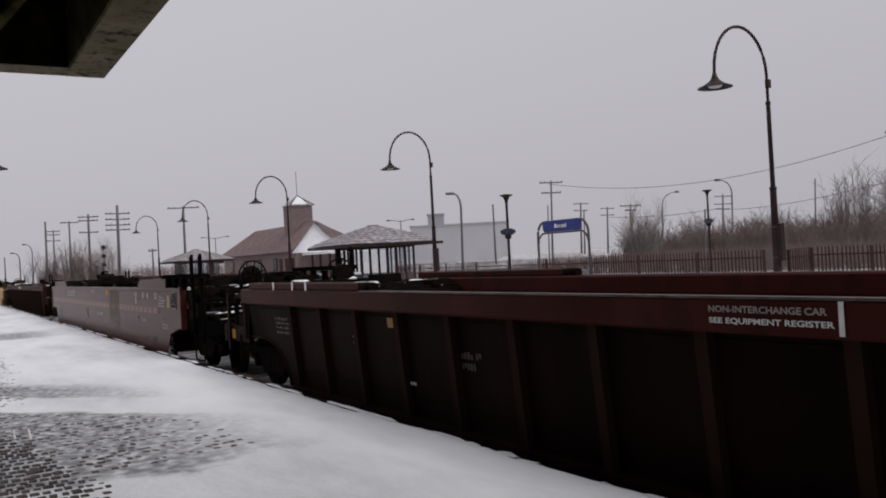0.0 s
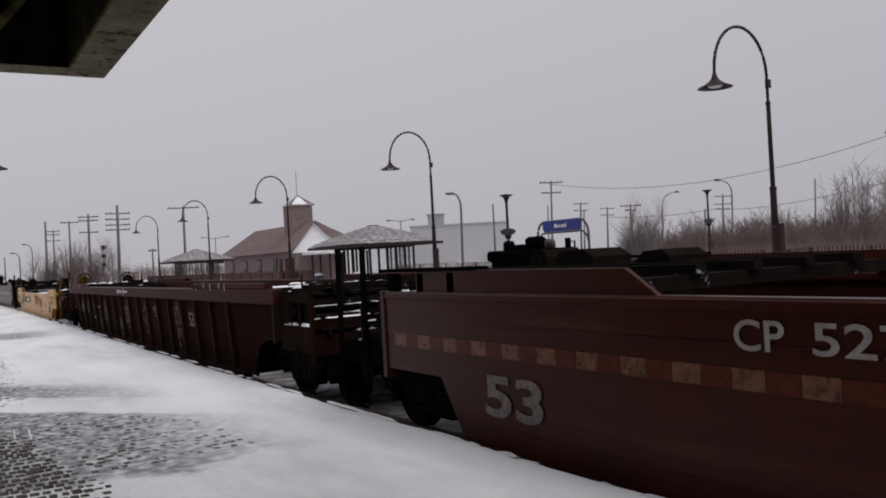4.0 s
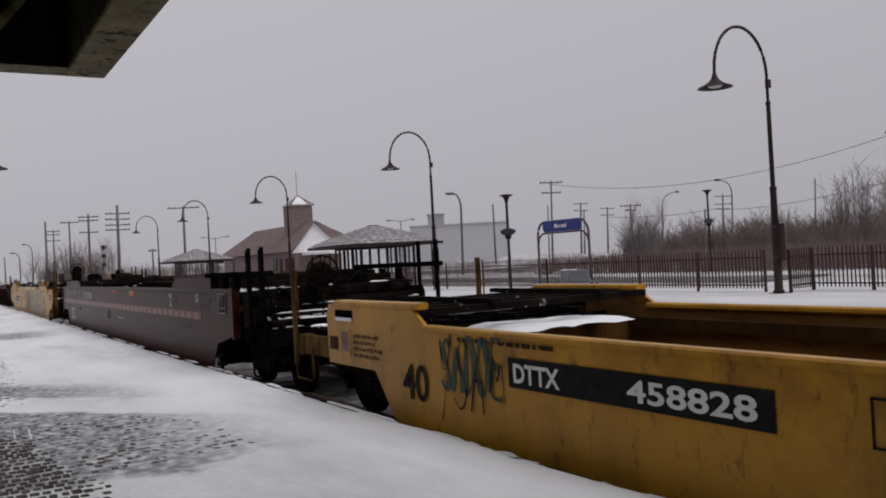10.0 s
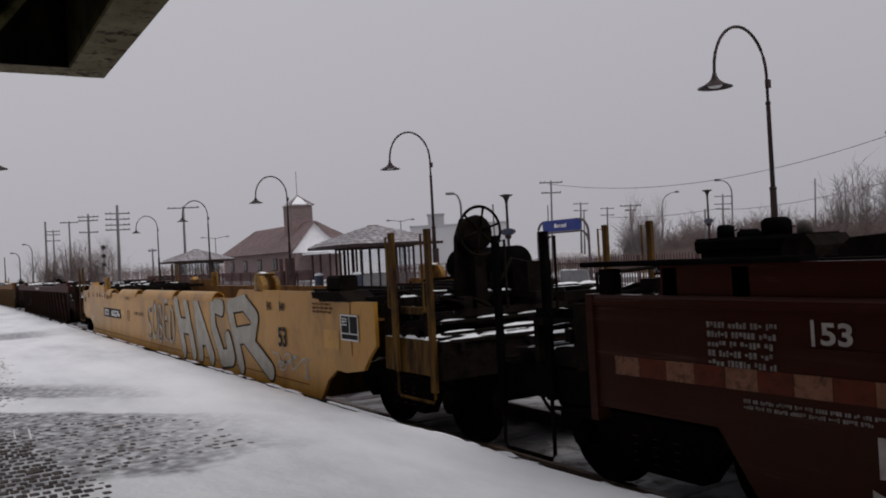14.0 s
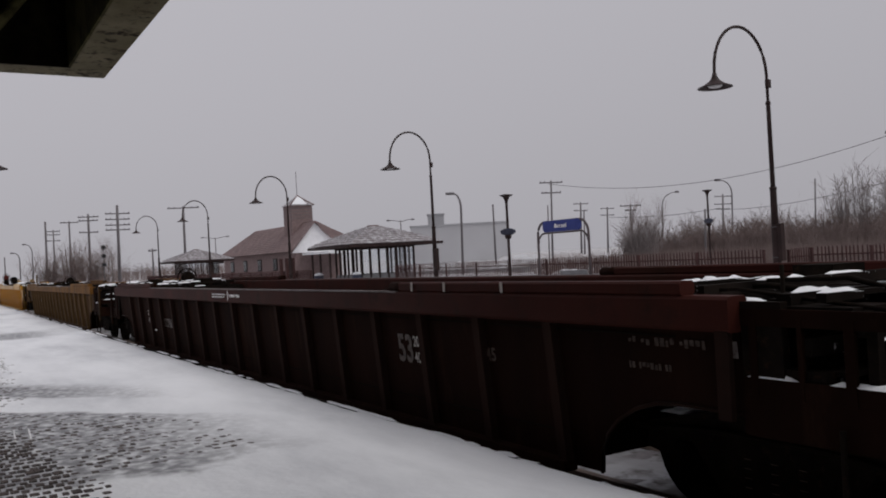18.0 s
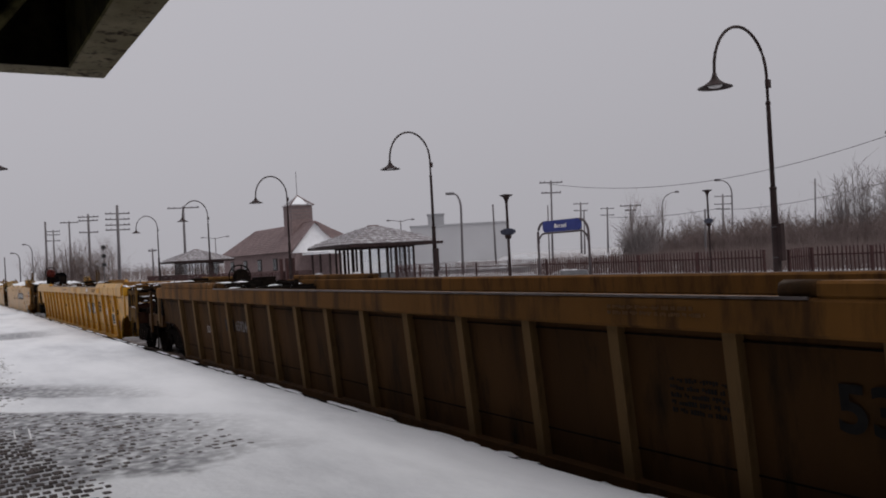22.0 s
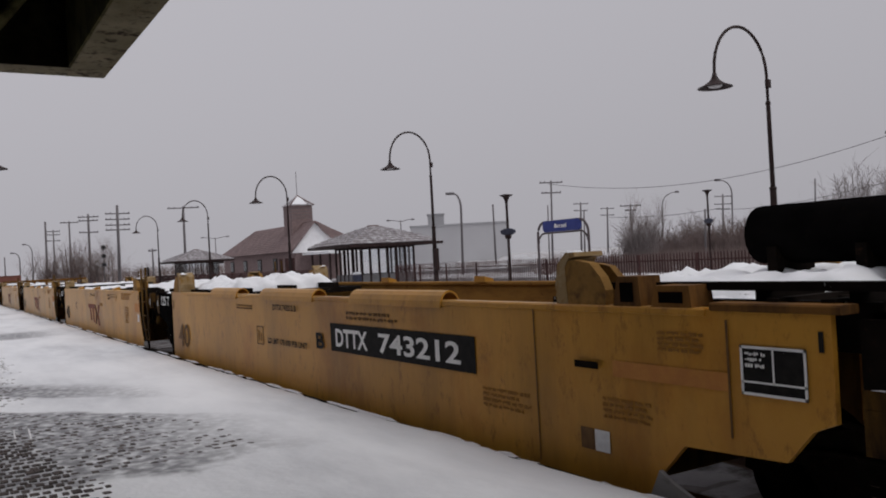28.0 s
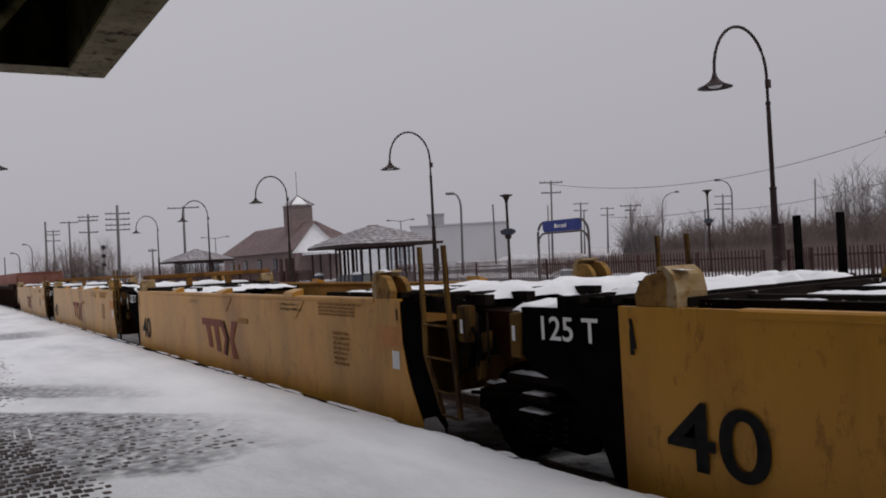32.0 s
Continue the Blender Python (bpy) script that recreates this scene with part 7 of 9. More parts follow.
# a dark well car with a container
c, sd = ribbed_car("dark brown ribbed well car carrying a container", -287.5, 9.7, UMBER_DARK, UMBER_DARK, RIB_UMBER, 161)
box = start_car("shipping_container", "rusty red corrugated container riding in a well car", -287.2)
tagged(box, category="container", group="none")
bm = bmesh.new()
pts = []
for i in range(121):
    x = -8.0 + 16.0 * i / 120
    pts.append((x, -1.22 + (0.035 if (i // 2) % 2 else 0.0)))
prism(bm, pts + [(8.0, 1.22), (-8.0, 1.22)], "z", 0.36, 2.25)
part("corrugated_wall", bm, CONTAINER, box)
bm = bmesh.new()
for x in (-8.0, 8.0):
    for y in (-1.2, 1.2):
        bx(bm, x - 0.08, x + 0.08, y - 0.06, y + 0.06, 0.35, 2.26)
part("corner_post", bm, CONTAINER, box)
bm = bmesh.new()
bx(bm, -8.05, 8.05, -1.24, 1.24, 2.25, 2.30)
part("roof", bm, CONTAINER, box)
# ---- ground, platforms, tracks ----
def grid(xs, ys, height):
    v = [(x, y, height(x, y)) for x in xs for y in ys]
    n = len(ys)
    f = [(i * n + j, (i + 1) * n + j, (i + 1) * n + j + 1, i * n + j + 1) for i in range(len(xs) - 1) for j in range(n - 1)]
    return v, f


def sheet(name, xs, ys, height, material):
    me = bpy.data.meshes.new(name)
    v, f = grid(xs, ys, height)
    me.from_pydata(v, [], f)
    me.polygons.foreach_set("use_smooth", [True] * len(f))
    me.materials.append(material)
    return new(name, me)


def fbm(x, y, s):
    return noise.noise(Vector((x * s, y * s, 0.3))) + 0.5 * noise.noise(Vector((x * s * 2.1, y * s * 2.1, 4.3))) + 0.25 * noise.noise(Vector((x * s * 4.3, y * s * 4.3, 8.1)))


def ground_z(x, y):
    if y < 22.5:
        return -0.62
    k = min(1, (y - 22.5) / 1.5)
    return -0.62 + k * (0.55 + 0.05 * fbm(x, y, 0.08)) + (0.5 * max(0, fbm(x, y, 0.05)) if 34 < y < 70 and x > -75 else 0)


XS = [-3000, -1500, -800, -500, -350] + list(range(-260, 61, 4)) + [80, 140, 300, 800, 3000]
YS = [-3000, -800, -200, -60, -20, -8] + [0, 4, 8, 12, 16, 20, 22.4, 22.6, 23.2, 24, 25] + list(range(27, 90, 2)) + [100, 120, 160, 250, 500, 1200, 3000]
ground = sheet("ground", XS, YS, ground_z, FAR_GROUND)
tagged(ground, "snow-covered open ground with low banks", "ground", kind="structure")


ASPHALT = surface("wet_slushy_asphalt", (0.045, 0.042, 0.043), (0.085, 0.080, 0.082), 1.1, 0.75, 0, 0.2, 18, c3=(0.48, 0.48, 0.50), amount=0.42, soft3=0.2, stretch=(0.25, 1.4, 1), spec=0.25)


def strip(name, x0, x1, y0, y1, label, category, seed):
    """A cleared strip lying on the snow field, its edges uneven."""
    xs = np.arange(x0, x1, 1.0)
    rows = []
    for x in xs:
        a, b = y0 + 0.5 * fbm(x + seed, 1, 0.25), y1 + 0.6 * fbm(x + seed, 7, 0.25)
        rows += [(x, a + (b - a) * k / 8, ground_z(x, a + (b - a) * k / 8) + 0.035) for k in range(9)]
    f = [(i * 9 + j, (i + 1) * 9 + j, (i + 1) * 9 + j + 1, i * 9 + j + 1) for i in range(len(xs) - 1) for j in range(8)]
    me = bpy.data.meshes.new(name)
    me.from_pydata(rows, [], f)
    me.materials.append(ASPHALT)
    return tagged(new(name, me), label, category, kind="structure")


strip("road", -70, -20, 26.5, 31.2, "wet dark access road ploughed through the snow", "road", 3.0)
strip("parking_lot", -84, -52, 39.0, 54.0, "slushy dark parking ground beyond the road", "parking lot", 11.0)


def bed_z(x, y):
    return -0.515 + 0.035 * fbm(x, y, 1.1)


bed = sheet("track_bed", list(np.arange(-220, 30, 0.8)), list(np.arange(3.4, 17.3, 0.35)), bed_z, SNOW_DIRTY_SHADED)
tagged(bed, "ballast track bed under dirty thin snow, darkened as under-car shade", "track bed", kind="structure")


def rail_profile():
    return [(-0.07, 0), (0.07, 0), (0.07, 0.015), (0.012, 0.04), (0.012, 0.13), (0.036, 0.14), (0.036, 0.175), (-0.036, 0.175), (-0.036, 0.14), (-0.012, 0.13), (-0.012, 0.04), (-0.07, 0.015)]


for k, ty in enumerate((TRACK_Y, 10.3, 15.2)):
    track = thing("railway_track", "steel rails on wooden ties, half buried in snow", "track", pose(0, ty, RAIL_Z), "tracks", "structure")
    for s in (-1, 1):
        bm = bmesh.new()
        prism(bm, [(p[0] + s * 0.7535, p[1] - 0.175) for p in rail_profile()], "x", -230, 28)
        part("rail", bm, RAILSTEEL, track)
    tie = bmesh.new()
    bx(tie, -0.115, 0.115, -1.3, 1.3, -0.36, -0.165)
    tie_me = mesh_of("tie", tie, WOODPOLE)
    if k == 0:
        for i in range(60):
            piece("tie", tie_me, track, pose(-26 + i * 0.55, 0, 0))

# near platform
EDGE = 3.70


def near_z(x, y):
    return 0.018 + 0.014 * fbm(x, y, 0.9) + 0.006 * fbm(x, y, 4)


def swept(x):
    """How far in under the canopy the snow has blown."""
    k = min(1.0, max(0.0, (x + 10.5) / 2.5))
    return -6.0 * (1 - k) + k * (0.12 + 0.22 * fbm(x, 9, 0.8))


def near_sheet():
    xs = list(np.arange(-230, -40, 2.0)) + list(np.arange(-40, -14, 0.4)) + list(np.arange(-14, 3, 0.09)) + list(np.arange(3, 40, 0.4))
    vs = [0.0, 0.006, 0.02, 0.1, 0.2, 0.3] + list(np.linspace(0.36, 0.975, 40)) + [0.99, 1.0]
    rows = []
    for x in xs:
        edge = EDGE + 0.04 + 0.04 * fbm(x, 0, 0.9) + 0.035 * fbm(x, 3, 2.6) + 0.022 * fbm(x, 5, 6.5)
        y0 = swept(x)
        for v in vs:
            y = y0 + (edge - y0) * v
            rows.append((x, y, -0.10 if v == 1 else -0.05 if v == 0 else near_z(x, y) - (0.012 if v > 0.98 else 0.0)))
    n = len(vs)
    f = [(i * n + j, (i + 1) * n + j, (i + 1) * n + j + 1, i * n + j + 1) for i in range(len(xs) - 1) for j in range(n - 1)]
    me = bpy.data.meshes.new("platform_snow")
    me.from_pydata(rows, [], f)
    me.polygons.foreach_set("use_smooth", [True] * len(f))
    me.materials.append(SNOW_BLOWN)
    return new("platform_snow", me)


tagged(near_sheet(), "wind-blown snow lying over the station platform", "snow", kind="structure")
# Mostly unseen bare floor, kept dark to cut light bounced onto the cars.
bm = bmesh.new()
bx(bm, -230, 41, -6.0, EDGE - 0.06, -0.62, -0.020)
near_platform = tagged(new("platform", mesh_of("platform", bm, DARK_PAVING)), "dark paved station platform with a worn edge", "platform", kind="structure")
bm = bmesh.new()
cbx(bm, -230, 41, EDGE - 0.055, EDGE + 0.165, -0.30, -0.045, 0.02)
part("edge_strip", bm, STEEL, near_platform, "dark strip along the platform edge")
rnd = random.Random(44)
x = -60.0
while x < 6:
    l = rnd.uniform(0.5, 2.6)
    bm = bmesh.new()
    drift(bm, x, x + l, EDGE + 0.105, EDGE + 0.165, -0.044, 0.022, x, int(l * 7) + 3, 4)
    tagged(part("edge_snow", bm, SNOW, near_platform, "thin line of snow on the edge strip"), kind="stuff")
    x += l + rnd.uniform(0.1, 0.9)

# far platform
far_platform = thing("far_platform", "raised concrete platform covered in snow across the tracks", "platform", None, "", "structure")
bm = bmesh.new()
bx(bm, -240, 40, 17.1, 22.6, -0.62, -0.10)
part("platform_wall", bm, CONCRETE, far_platform)
bm = bmesh.new()
bx(bm, -240, 40, 17.0, 17.5, -0.10, -0.035)
part("coping", bm, CONCRETE, far_platform)
SNOW_TROD = surface("grey_trodden_snow", (0.56, 0.56, 0.58), (0.70, 0.70, 0.72), 0.5, 0.9, 0, 0.4, 6, c3=(0.50, 0.49, 0.50), amount=0.40, soft3=0.3, stretch=(0.5, 1.5, 1), spec=0.2)
far_snow = sheet("platform_snow", list(np.arange(-240, 41, 1.5)), [17.06, 17.12, 17.3] + list(np.linspace(17.6, 22.7, 14)), lambda x, y: -0.03 + (0.05 + 0.03 * fbm(x, y, 0.5)) * min(1, (y - 17.06) * 6), SNOW_TROD)
far_snow.parent = far_platform

# ---- canopy over the viewer ----
canopy = thing("platform_canopy", "station canopy with peeling cream edge beams and a dark underside", "canopy", None, "", "structure")
# Past the seen corner the canopy runs on unseen to keep sky off the cars.
CX, CY, CZ = -8.42, 1.47, 3.40
bm = bmesh.new()
prism(bm, [(CY - 0.34, CZ), (CY - 0.005, CZ), (CY, CZ + 0.005), (CY, CZ + 0.40), (CY - 0.02, CZ + 0.40), (CY - 0.02, CZ + 0.025), (CY - 0.34, CZ + 0.025)], "x", CX, 41.0)
part("edge_beam", bm, CANOPY_PAINT, canopy, "cream painted edge beam with peeling paint")
bm = bmesh.new()
bx(bm, CX + 0.36, 41.0, CY - 0.36, CY - 0.34, CZ + 0.004, CZ + 1.10)
part("inner_web", bm, CANOPY_OLIVE, canopy, "mildewed olive inner web of the edge beam")
bm = bmesh.new()
bx(bm, CX, CX + 0.33, -3.0, CY - 0.344, CZ + 0.002, CZ + 0.027)
bx(bm, CX, CX + 0.03, -3.0, CY - 0.344, CZ + 0.027, CZ + 0.40)
part("end_beam", bm, CANOPY_PAINT, canopy, "cream painted end beam with peeling paint")
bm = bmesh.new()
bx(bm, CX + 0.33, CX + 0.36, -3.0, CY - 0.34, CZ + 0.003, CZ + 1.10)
part("end_web", bm, CANOPY_DARK, canopy, "dark inner web of the end beam")
# Olive bar added to draw the diagonal highlight on the dark web.
bm = bmesh.new()
tube(bm, [(CX + 0.75, CY - 0.36, CZ + 0.98), (CX + 0.42, 0.55, CZ + 0.30), (CX + 0.40, 0.30, CZ + 0.14)], 0.05, 6)
part("highlight_bar", bm, CANOPY_OLIVE, canopy, "olive diagonal bar painting the highlight in the corner")
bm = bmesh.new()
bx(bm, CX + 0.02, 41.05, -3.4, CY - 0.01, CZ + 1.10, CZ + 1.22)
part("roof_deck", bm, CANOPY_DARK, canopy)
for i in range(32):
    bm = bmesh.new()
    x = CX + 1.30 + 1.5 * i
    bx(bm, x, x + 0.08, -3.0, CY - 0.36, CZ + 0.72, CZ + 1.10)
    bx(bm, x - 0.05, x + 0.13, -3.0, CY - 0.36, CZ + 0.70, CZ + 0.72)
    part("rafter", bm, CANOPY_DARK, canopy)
# Wall added out of view behind the viewer; it dims the car sides.
bm = bmesh.new()
bx(bm, -16.0, 41.5, -3.35, -3.02, -0.6, 4.6)
tagged(new("wall_sky_block", mesh_of("wall_sky_block", bm, PLASTER)), "plain unseen wall added to block sky light", "wall", kind="structure")
for x in (-3.5, 4.5, 12.5, 20.5):
    bm = bmesh.new()
    bx(bm, x - 0.09, x + 0.09, -2.6, -2.42, -0.05, CZ + 0.70)
    bx(bm, x - 0.2, x + 0.2, -2.7, -2.32, -0.05, 0.02)
    part("column", bm, CANOPY_DARK, canopy)

# ---- platform lamps ----
lamp = thing("platform_lamp", "dark brown gooseneck lamp with a bell shade on a stepped pole", "street lamp", pose(-15.3, 20.0, 0), "platform lamps")
bm = bmesh.new()
prism(bm, [(-0.19, -0.19), (0.19, -0.19), (0.19, 0.19), (-0.19, 0.19)], "z", -0.03, 0.04)
lathe(bm, [(0.155, 0.03), (0.15, 0.10), (0.118, 0.14), (0.112, 1.90), (0.105, 1.93)], 14)
part("base", bm, POLE, lamp, "thick round pole base on a square foot")
bm = bmesh.new()
lathe(bm, [(0.096, 1.90), (0.088, 2.90), (0.072, 2.94)], 12)
lathe(bm, [(0.066, 2.9), (0.058, 5.28), (0.05, 5.32)], 12)
lathe(bm, [(0.098, 2.88), (0.098, 2.97)], 12)
lathe(bm, [(0.07, 5.25), (0.07, 5.34)], 12)
part("pole", bm, POLE, lamp)
bm = bmesh.new()
R = 1.05
tube(bm, [(0, 0, 5.3), (0, 0, 6.05)] + [(0, -R + R * math.cos(k * math.pi / 16), 6.05 + 1.27 * math.sin(k * math.pi / 16)) for k in range(1, 17)] + [(0, -2 * R, 5.95)], 0.042, 10)
bx(bm, -0.05, 0.05, -0.02, 0.11, 5.72, 5.95)
part("gooseneck", bm, POLE, lamp)
bm = bmesh.new()
lathe(bm, [(0.05, 6.0), (0.065, 5.92), (0.10, 5.84), (0.17, 5.76), (0.30, 5.68), (0.44, 5.62), (0.455, 5.60), (0.43, 5.605), (0.28, 5.655), (0.12, 5.74), (0.05, 5.8)], 24, (0, -2 * R, 0))
part("shade", bm, POLE, lamp, "flared bell lamp shade")
bm = bmesh.new()
lathe(bm, [(0.05, 5.60), (0.16, 5.615), (0.20, 5.65), (0.12, 5.72)], 16, (0, -2 * R, 0))
part("bulb_glass", bm, PAPER, lamp, "unlit white glass")
bm = bmesh.new()
cbx(bm, 0.105, 0.235, -0.075, 0.075, 0.92, 1.95, 0.02)
part("cabinet", bm, POLE, lamp, "dark service box strapped to the pole")
for z in (1.02, 1.86):
    bm = bmesh.new()
    torus(bm, (0.0, 0.0, z), 0.122, 0.014, "z", 16, 5)
    part("strap", bm, FENCE_GREY, lamp, "pale steel strap")
for i in range(1, 5):
    copy_thing(lamp, pose(-15.3 - 18.55 * i, 20.0, 0))
copy_thing(lamp, pose(-34.6, 0.0, 0, 0, 0, 180))


# ---- fences on the far platform ----
def fence(name, x0, x1, y, height, bay, gap, post_w, label, z=0.02, close=True):
    f = thing(name, label, "fence", pose(0, y, z), "platform fences")
    pb = bmesh.new()
    bx(pb, -post_w / 2, post_w / 2, -post_w / 2, post_w / 2, -0.08, height - 0.03)
    prism(pb, [(-post_w * 0.6, -post_w * 0.6), (post_w * 0.6, -post_w * 0.6), (post_w * 0.6, post_w * 0.6), (-post_w * 0.6, post_w * 0.6)], "z", height - 0.03, height - 0.005)
    post_me = mesh_of("post", pb, FENCE_RED)
    kb = bmesh.new()
    prism(kb, [(-0.017, 0.10), (0.017, 0.10), (0.017, height - 0.03), (0.0, height + 0.03), (-0.017, height - 0.03)], "y", -0.012, 0.012)
    pick_me = mesh_of("picket", kb, FENCE_RED)
    n = max(1, round((x1 - x0) / bay))
    step = (x1 - x0) / n
    for i in range(n + 1):
        piece("post", post_me, f, pose(x0 + step * i, 0, 0))
    for zz in (0.20, height - 0.22):
        bm = bmesh.new()
        cbx(bm, x0, x1, 0.014, 0.05, zz - 0.02, zz + 0.02, 0.006)
        part("rail", bm, FENCE_RED, f)
    k = int((x1 - x0) / gap)
    if close:
        for i in range(k):
            x = x0 + gap * (i + 0.5)
            if min(abs(x - x0 - step * j) for j in range(n + 1)) > post_w:
                piece("picket", pick_me, f, pose(x, 0, 0, 0, 0.8 * math.sin(i * 7.3), 0))
    else:
        bm = bmesh.new()
        for i in range(k):
            x = x0 + gap * (i + 0.5)
            prism(bm, [(x - 0.022, 0.10), (x + 0.022, 0.10), (x + 0.022, height - 0.03), (x, height + 0.03), (x - 0.022, height - 0.03)], "y", -0.012, 0.012)
        tagged(part("picket", bm, FENCE_RED, f), kind="stuff")
    return f


fence("picket_fence", -38.67, -16.08, 20.45, 1.22, 2.51, 0.128, 0.062, "red-brown steel picket fence along the far platform")
fence("picket_fence", -15.21, 2.8, 21.40, 1.22, 1.80, 0.124, 0.075, "red-brown picket fence with square posts beside the lamp")
side_run = fence("picket_fence", 0.0, 1.15, 20.25, 1.20, 1.15, 0.115, 0.075, "short return of the picket fence beside the lamp")
side_run.matrix_basis = pose(-15.10, 20.25, 0.02, 0, 0, 95)
fence("picket_fence", -98.0, -50.5, 20.6, 1.12, 2.4, 0.16, 0.09, "red-brown steel picket fence beyond the shelters", close=False)
tall = thing("gate_post", "tall red-brown gate posts beside a lamp", "post", pose(-55.2, 20.4, 0))
for x in (0.0, 1.1, 2.2):
    bm = bmesh.new()
    bx(bm, x - 0.1, x + 0.1, -0.1, 0.1, -0.03, 2.0)
    part("post", bm, FENCE_RED, tall)

# ---- station name sign, information posts, bench, bins ----
sign = thing("station_sign", "blue station name board in a rounded tube frame", "sign", pose(-23.8, 19.4, 0.0))
bm = bmesh.new()
arc = [(-1.42, 0, -0.03), (-1.42, 0, 2.1)] + [(-1.42 + 0.42 - 0.42 * math.cos(k * math.pi / 12), 0, 2.1 + 0.5 * math.sin(k * math.pi / 12)) for k in range(1, 7)]
arc += [(1.0 + 0.42 * math.sin(k * math.pi / 12), 0, 2.1 + 0.5 * math.cos(k * math.pi / 12)) for k in range(0, 7)] + [(1.42, 0, -0.03)]
tube(bm, arc, 0.045, 8)
tube(bm, [(-1.38, 0, 1.85)] + [(-1.38 + 0.38 - 0.38 * math.cos(k * math.pi / 12), 0, 1.85 + 0.34 * math.sin(k * math.pi / 12)) for k in range(1, 7)] + [(1.0 + 0.38 * math.sin(k * math.pi / 12), 0, 1.85 + 0.34 * math.cos(k * math.pi / 12)) for k in range(0, 7)] + [(1.38, 0, 1.85)], 0.035, 8)
part("tube_frame", bm, SIGN_FRAME, sign)
bm = bmesh.new()
pts = []
for cx, cz, a0 in ((0.92, 2.50, 0), (-0.92, 2.50, 90), (-0.92, 2.36, 180), (0.92, 2.36, 270)):
    pts += [(cx + 0.13 * math.cos(radians(a0 + 15 * k)), cz + 0.13 * math.sin(radians(a0 + 15 * k))) for k in range(7)]
prism(bm, pts, "y", -0.05, 0.03)
part("board", bm, SIGN_BLUE, sign, "dark blue rounded name board")
bm = bmesh.new()
for i, (w, h) in enumerate(((0.10, 0.15), (0.09, 0.11), (0.07, 0.11), (0.09, 0.11), (0.09, 0.11), (0.04, 0.15))):
    bx(bm, -0.36 + 0.125 * i, -0.36 + 0.125 * i + w, -0.056, -0.05, 2.36, 2.36 + h)
part("lettering", bm, WHITE_INK, sign, "white name as plain bars")
for k in (-0.8, 0.8):
    bm = bmesh.new()
    bx(bm, k - 0.02, k + 0.02, -0.01, 0.01, 2.15, 2.66)
    part("hanger", bm, SIGN_FRAME, sign)

bench = thing("bench", "grey steel bench dusted with snow beside the sign", "bench", pose(-22.95, 19.25, 0))
bm = bmesh.new()
prism(bm, [(-0.05, 0.40), (0.38, 0.38), (0.40, 0.42), (0.02, 0.45), (-0.12, 0.84), (-0.17, 0.82)], "x", -0.72, 0.72)
part("seat", bm, BENCH_GREY, bench, "folded sheet steel seat and back")
for x in (-0.6, 0.6):
    bm = bmesh.new()
    tube(bm, [(x, 0.0, 0.42), (x, -0.1, 0.15), (x, 0.05, 0.0), (x, 0.4, 0.0), (x, 0.35, 0.39)], 0.025, 6)
    part("leg", bm, BENCH_GREY, bench)
bm = bmesh.new()
drift(bm, -0.65, 0.65, -0.16, -0.08, 0.825, 0.05, 2, 10, 4)
part("snow_cover", bm, SNOW, bench)


def info_post(x, y, h, turn):
    p = thing("information_post", "thin dark post with a flared lamp head and round marker", "post", pose(x, y, 0, 0, 0, turn), "information posts")
    bm = bmesh.new()
    lathe(bm, [(0.09, -0.03), (0.075, 0.08), (0.06, 0.12), (0.05, h - 0.35), (0.06, h - 0.3)], 10)
    part("pole", bm, POLE, p)
    bm = bmesh.new()
    lathe(bm, [(0.05, h - 0.36), (0.07, h - 0.22), (0.14, h - 0.08), (0.26, h - 0.03), (0.26, h), (0.05, h + 0.03)], 14)
    part("head", bm, POLE, p, "flared dark lamp head")
    bm = bmesh.new()
    k = h * 0.62
    prism(bm, [(-0.36, k - 0.05), (-0.2, k - 0.12), (0.2, k - 0.12), (0.36, k - 0.05), (0.36, k + 0.06), (0.15, k + 0.13), (-0.15, k + 0.13), (-0.36, k + 0.06)], "y", -0.06, 0.06)
    part("marker_plate", bm, BIN_BLUE, p, "dark blue marker plate")
    bm = bmesh.new()
    lathe(bm, [(0.05, k - 0.30), (0.12, k - 0.26), (0.14, k - 0.13), (0.05, k - 0.11)], 10)
    part("loudspeaker", bm, POLE, p, "dark loudspeaker under the plate")
    return p


info_post(-27.4, 19.6, 3.85, 10)
info_post(-31.2, 35.4, 4.3, -20)
for x, y, w in ((-49.2, 20.6, 0.30), (-44.3, 20.9, 0.28)):
    b = thing("litter_bin", "dark blue litter bin capped with snow", "bin", pose(x, y, 0), "litter bins")
    bm = bmesh.new()
    lathe(bm, [(w * 0.85, -0.03), (w * 0.9, 0.05), (w, 0.75), (w * 0.95, 0.80)], 14)
    part("body", bm, BIN_BLUE, b)
    bm = bmesh.new()
    lathe(bm, [(w * 0.96, 0.79), (w * 0.9, 0.87), (w * 0.5, 0.93), (0.03, 0.95)], 14)
    part("snow_cap", bm, SNOW, b)

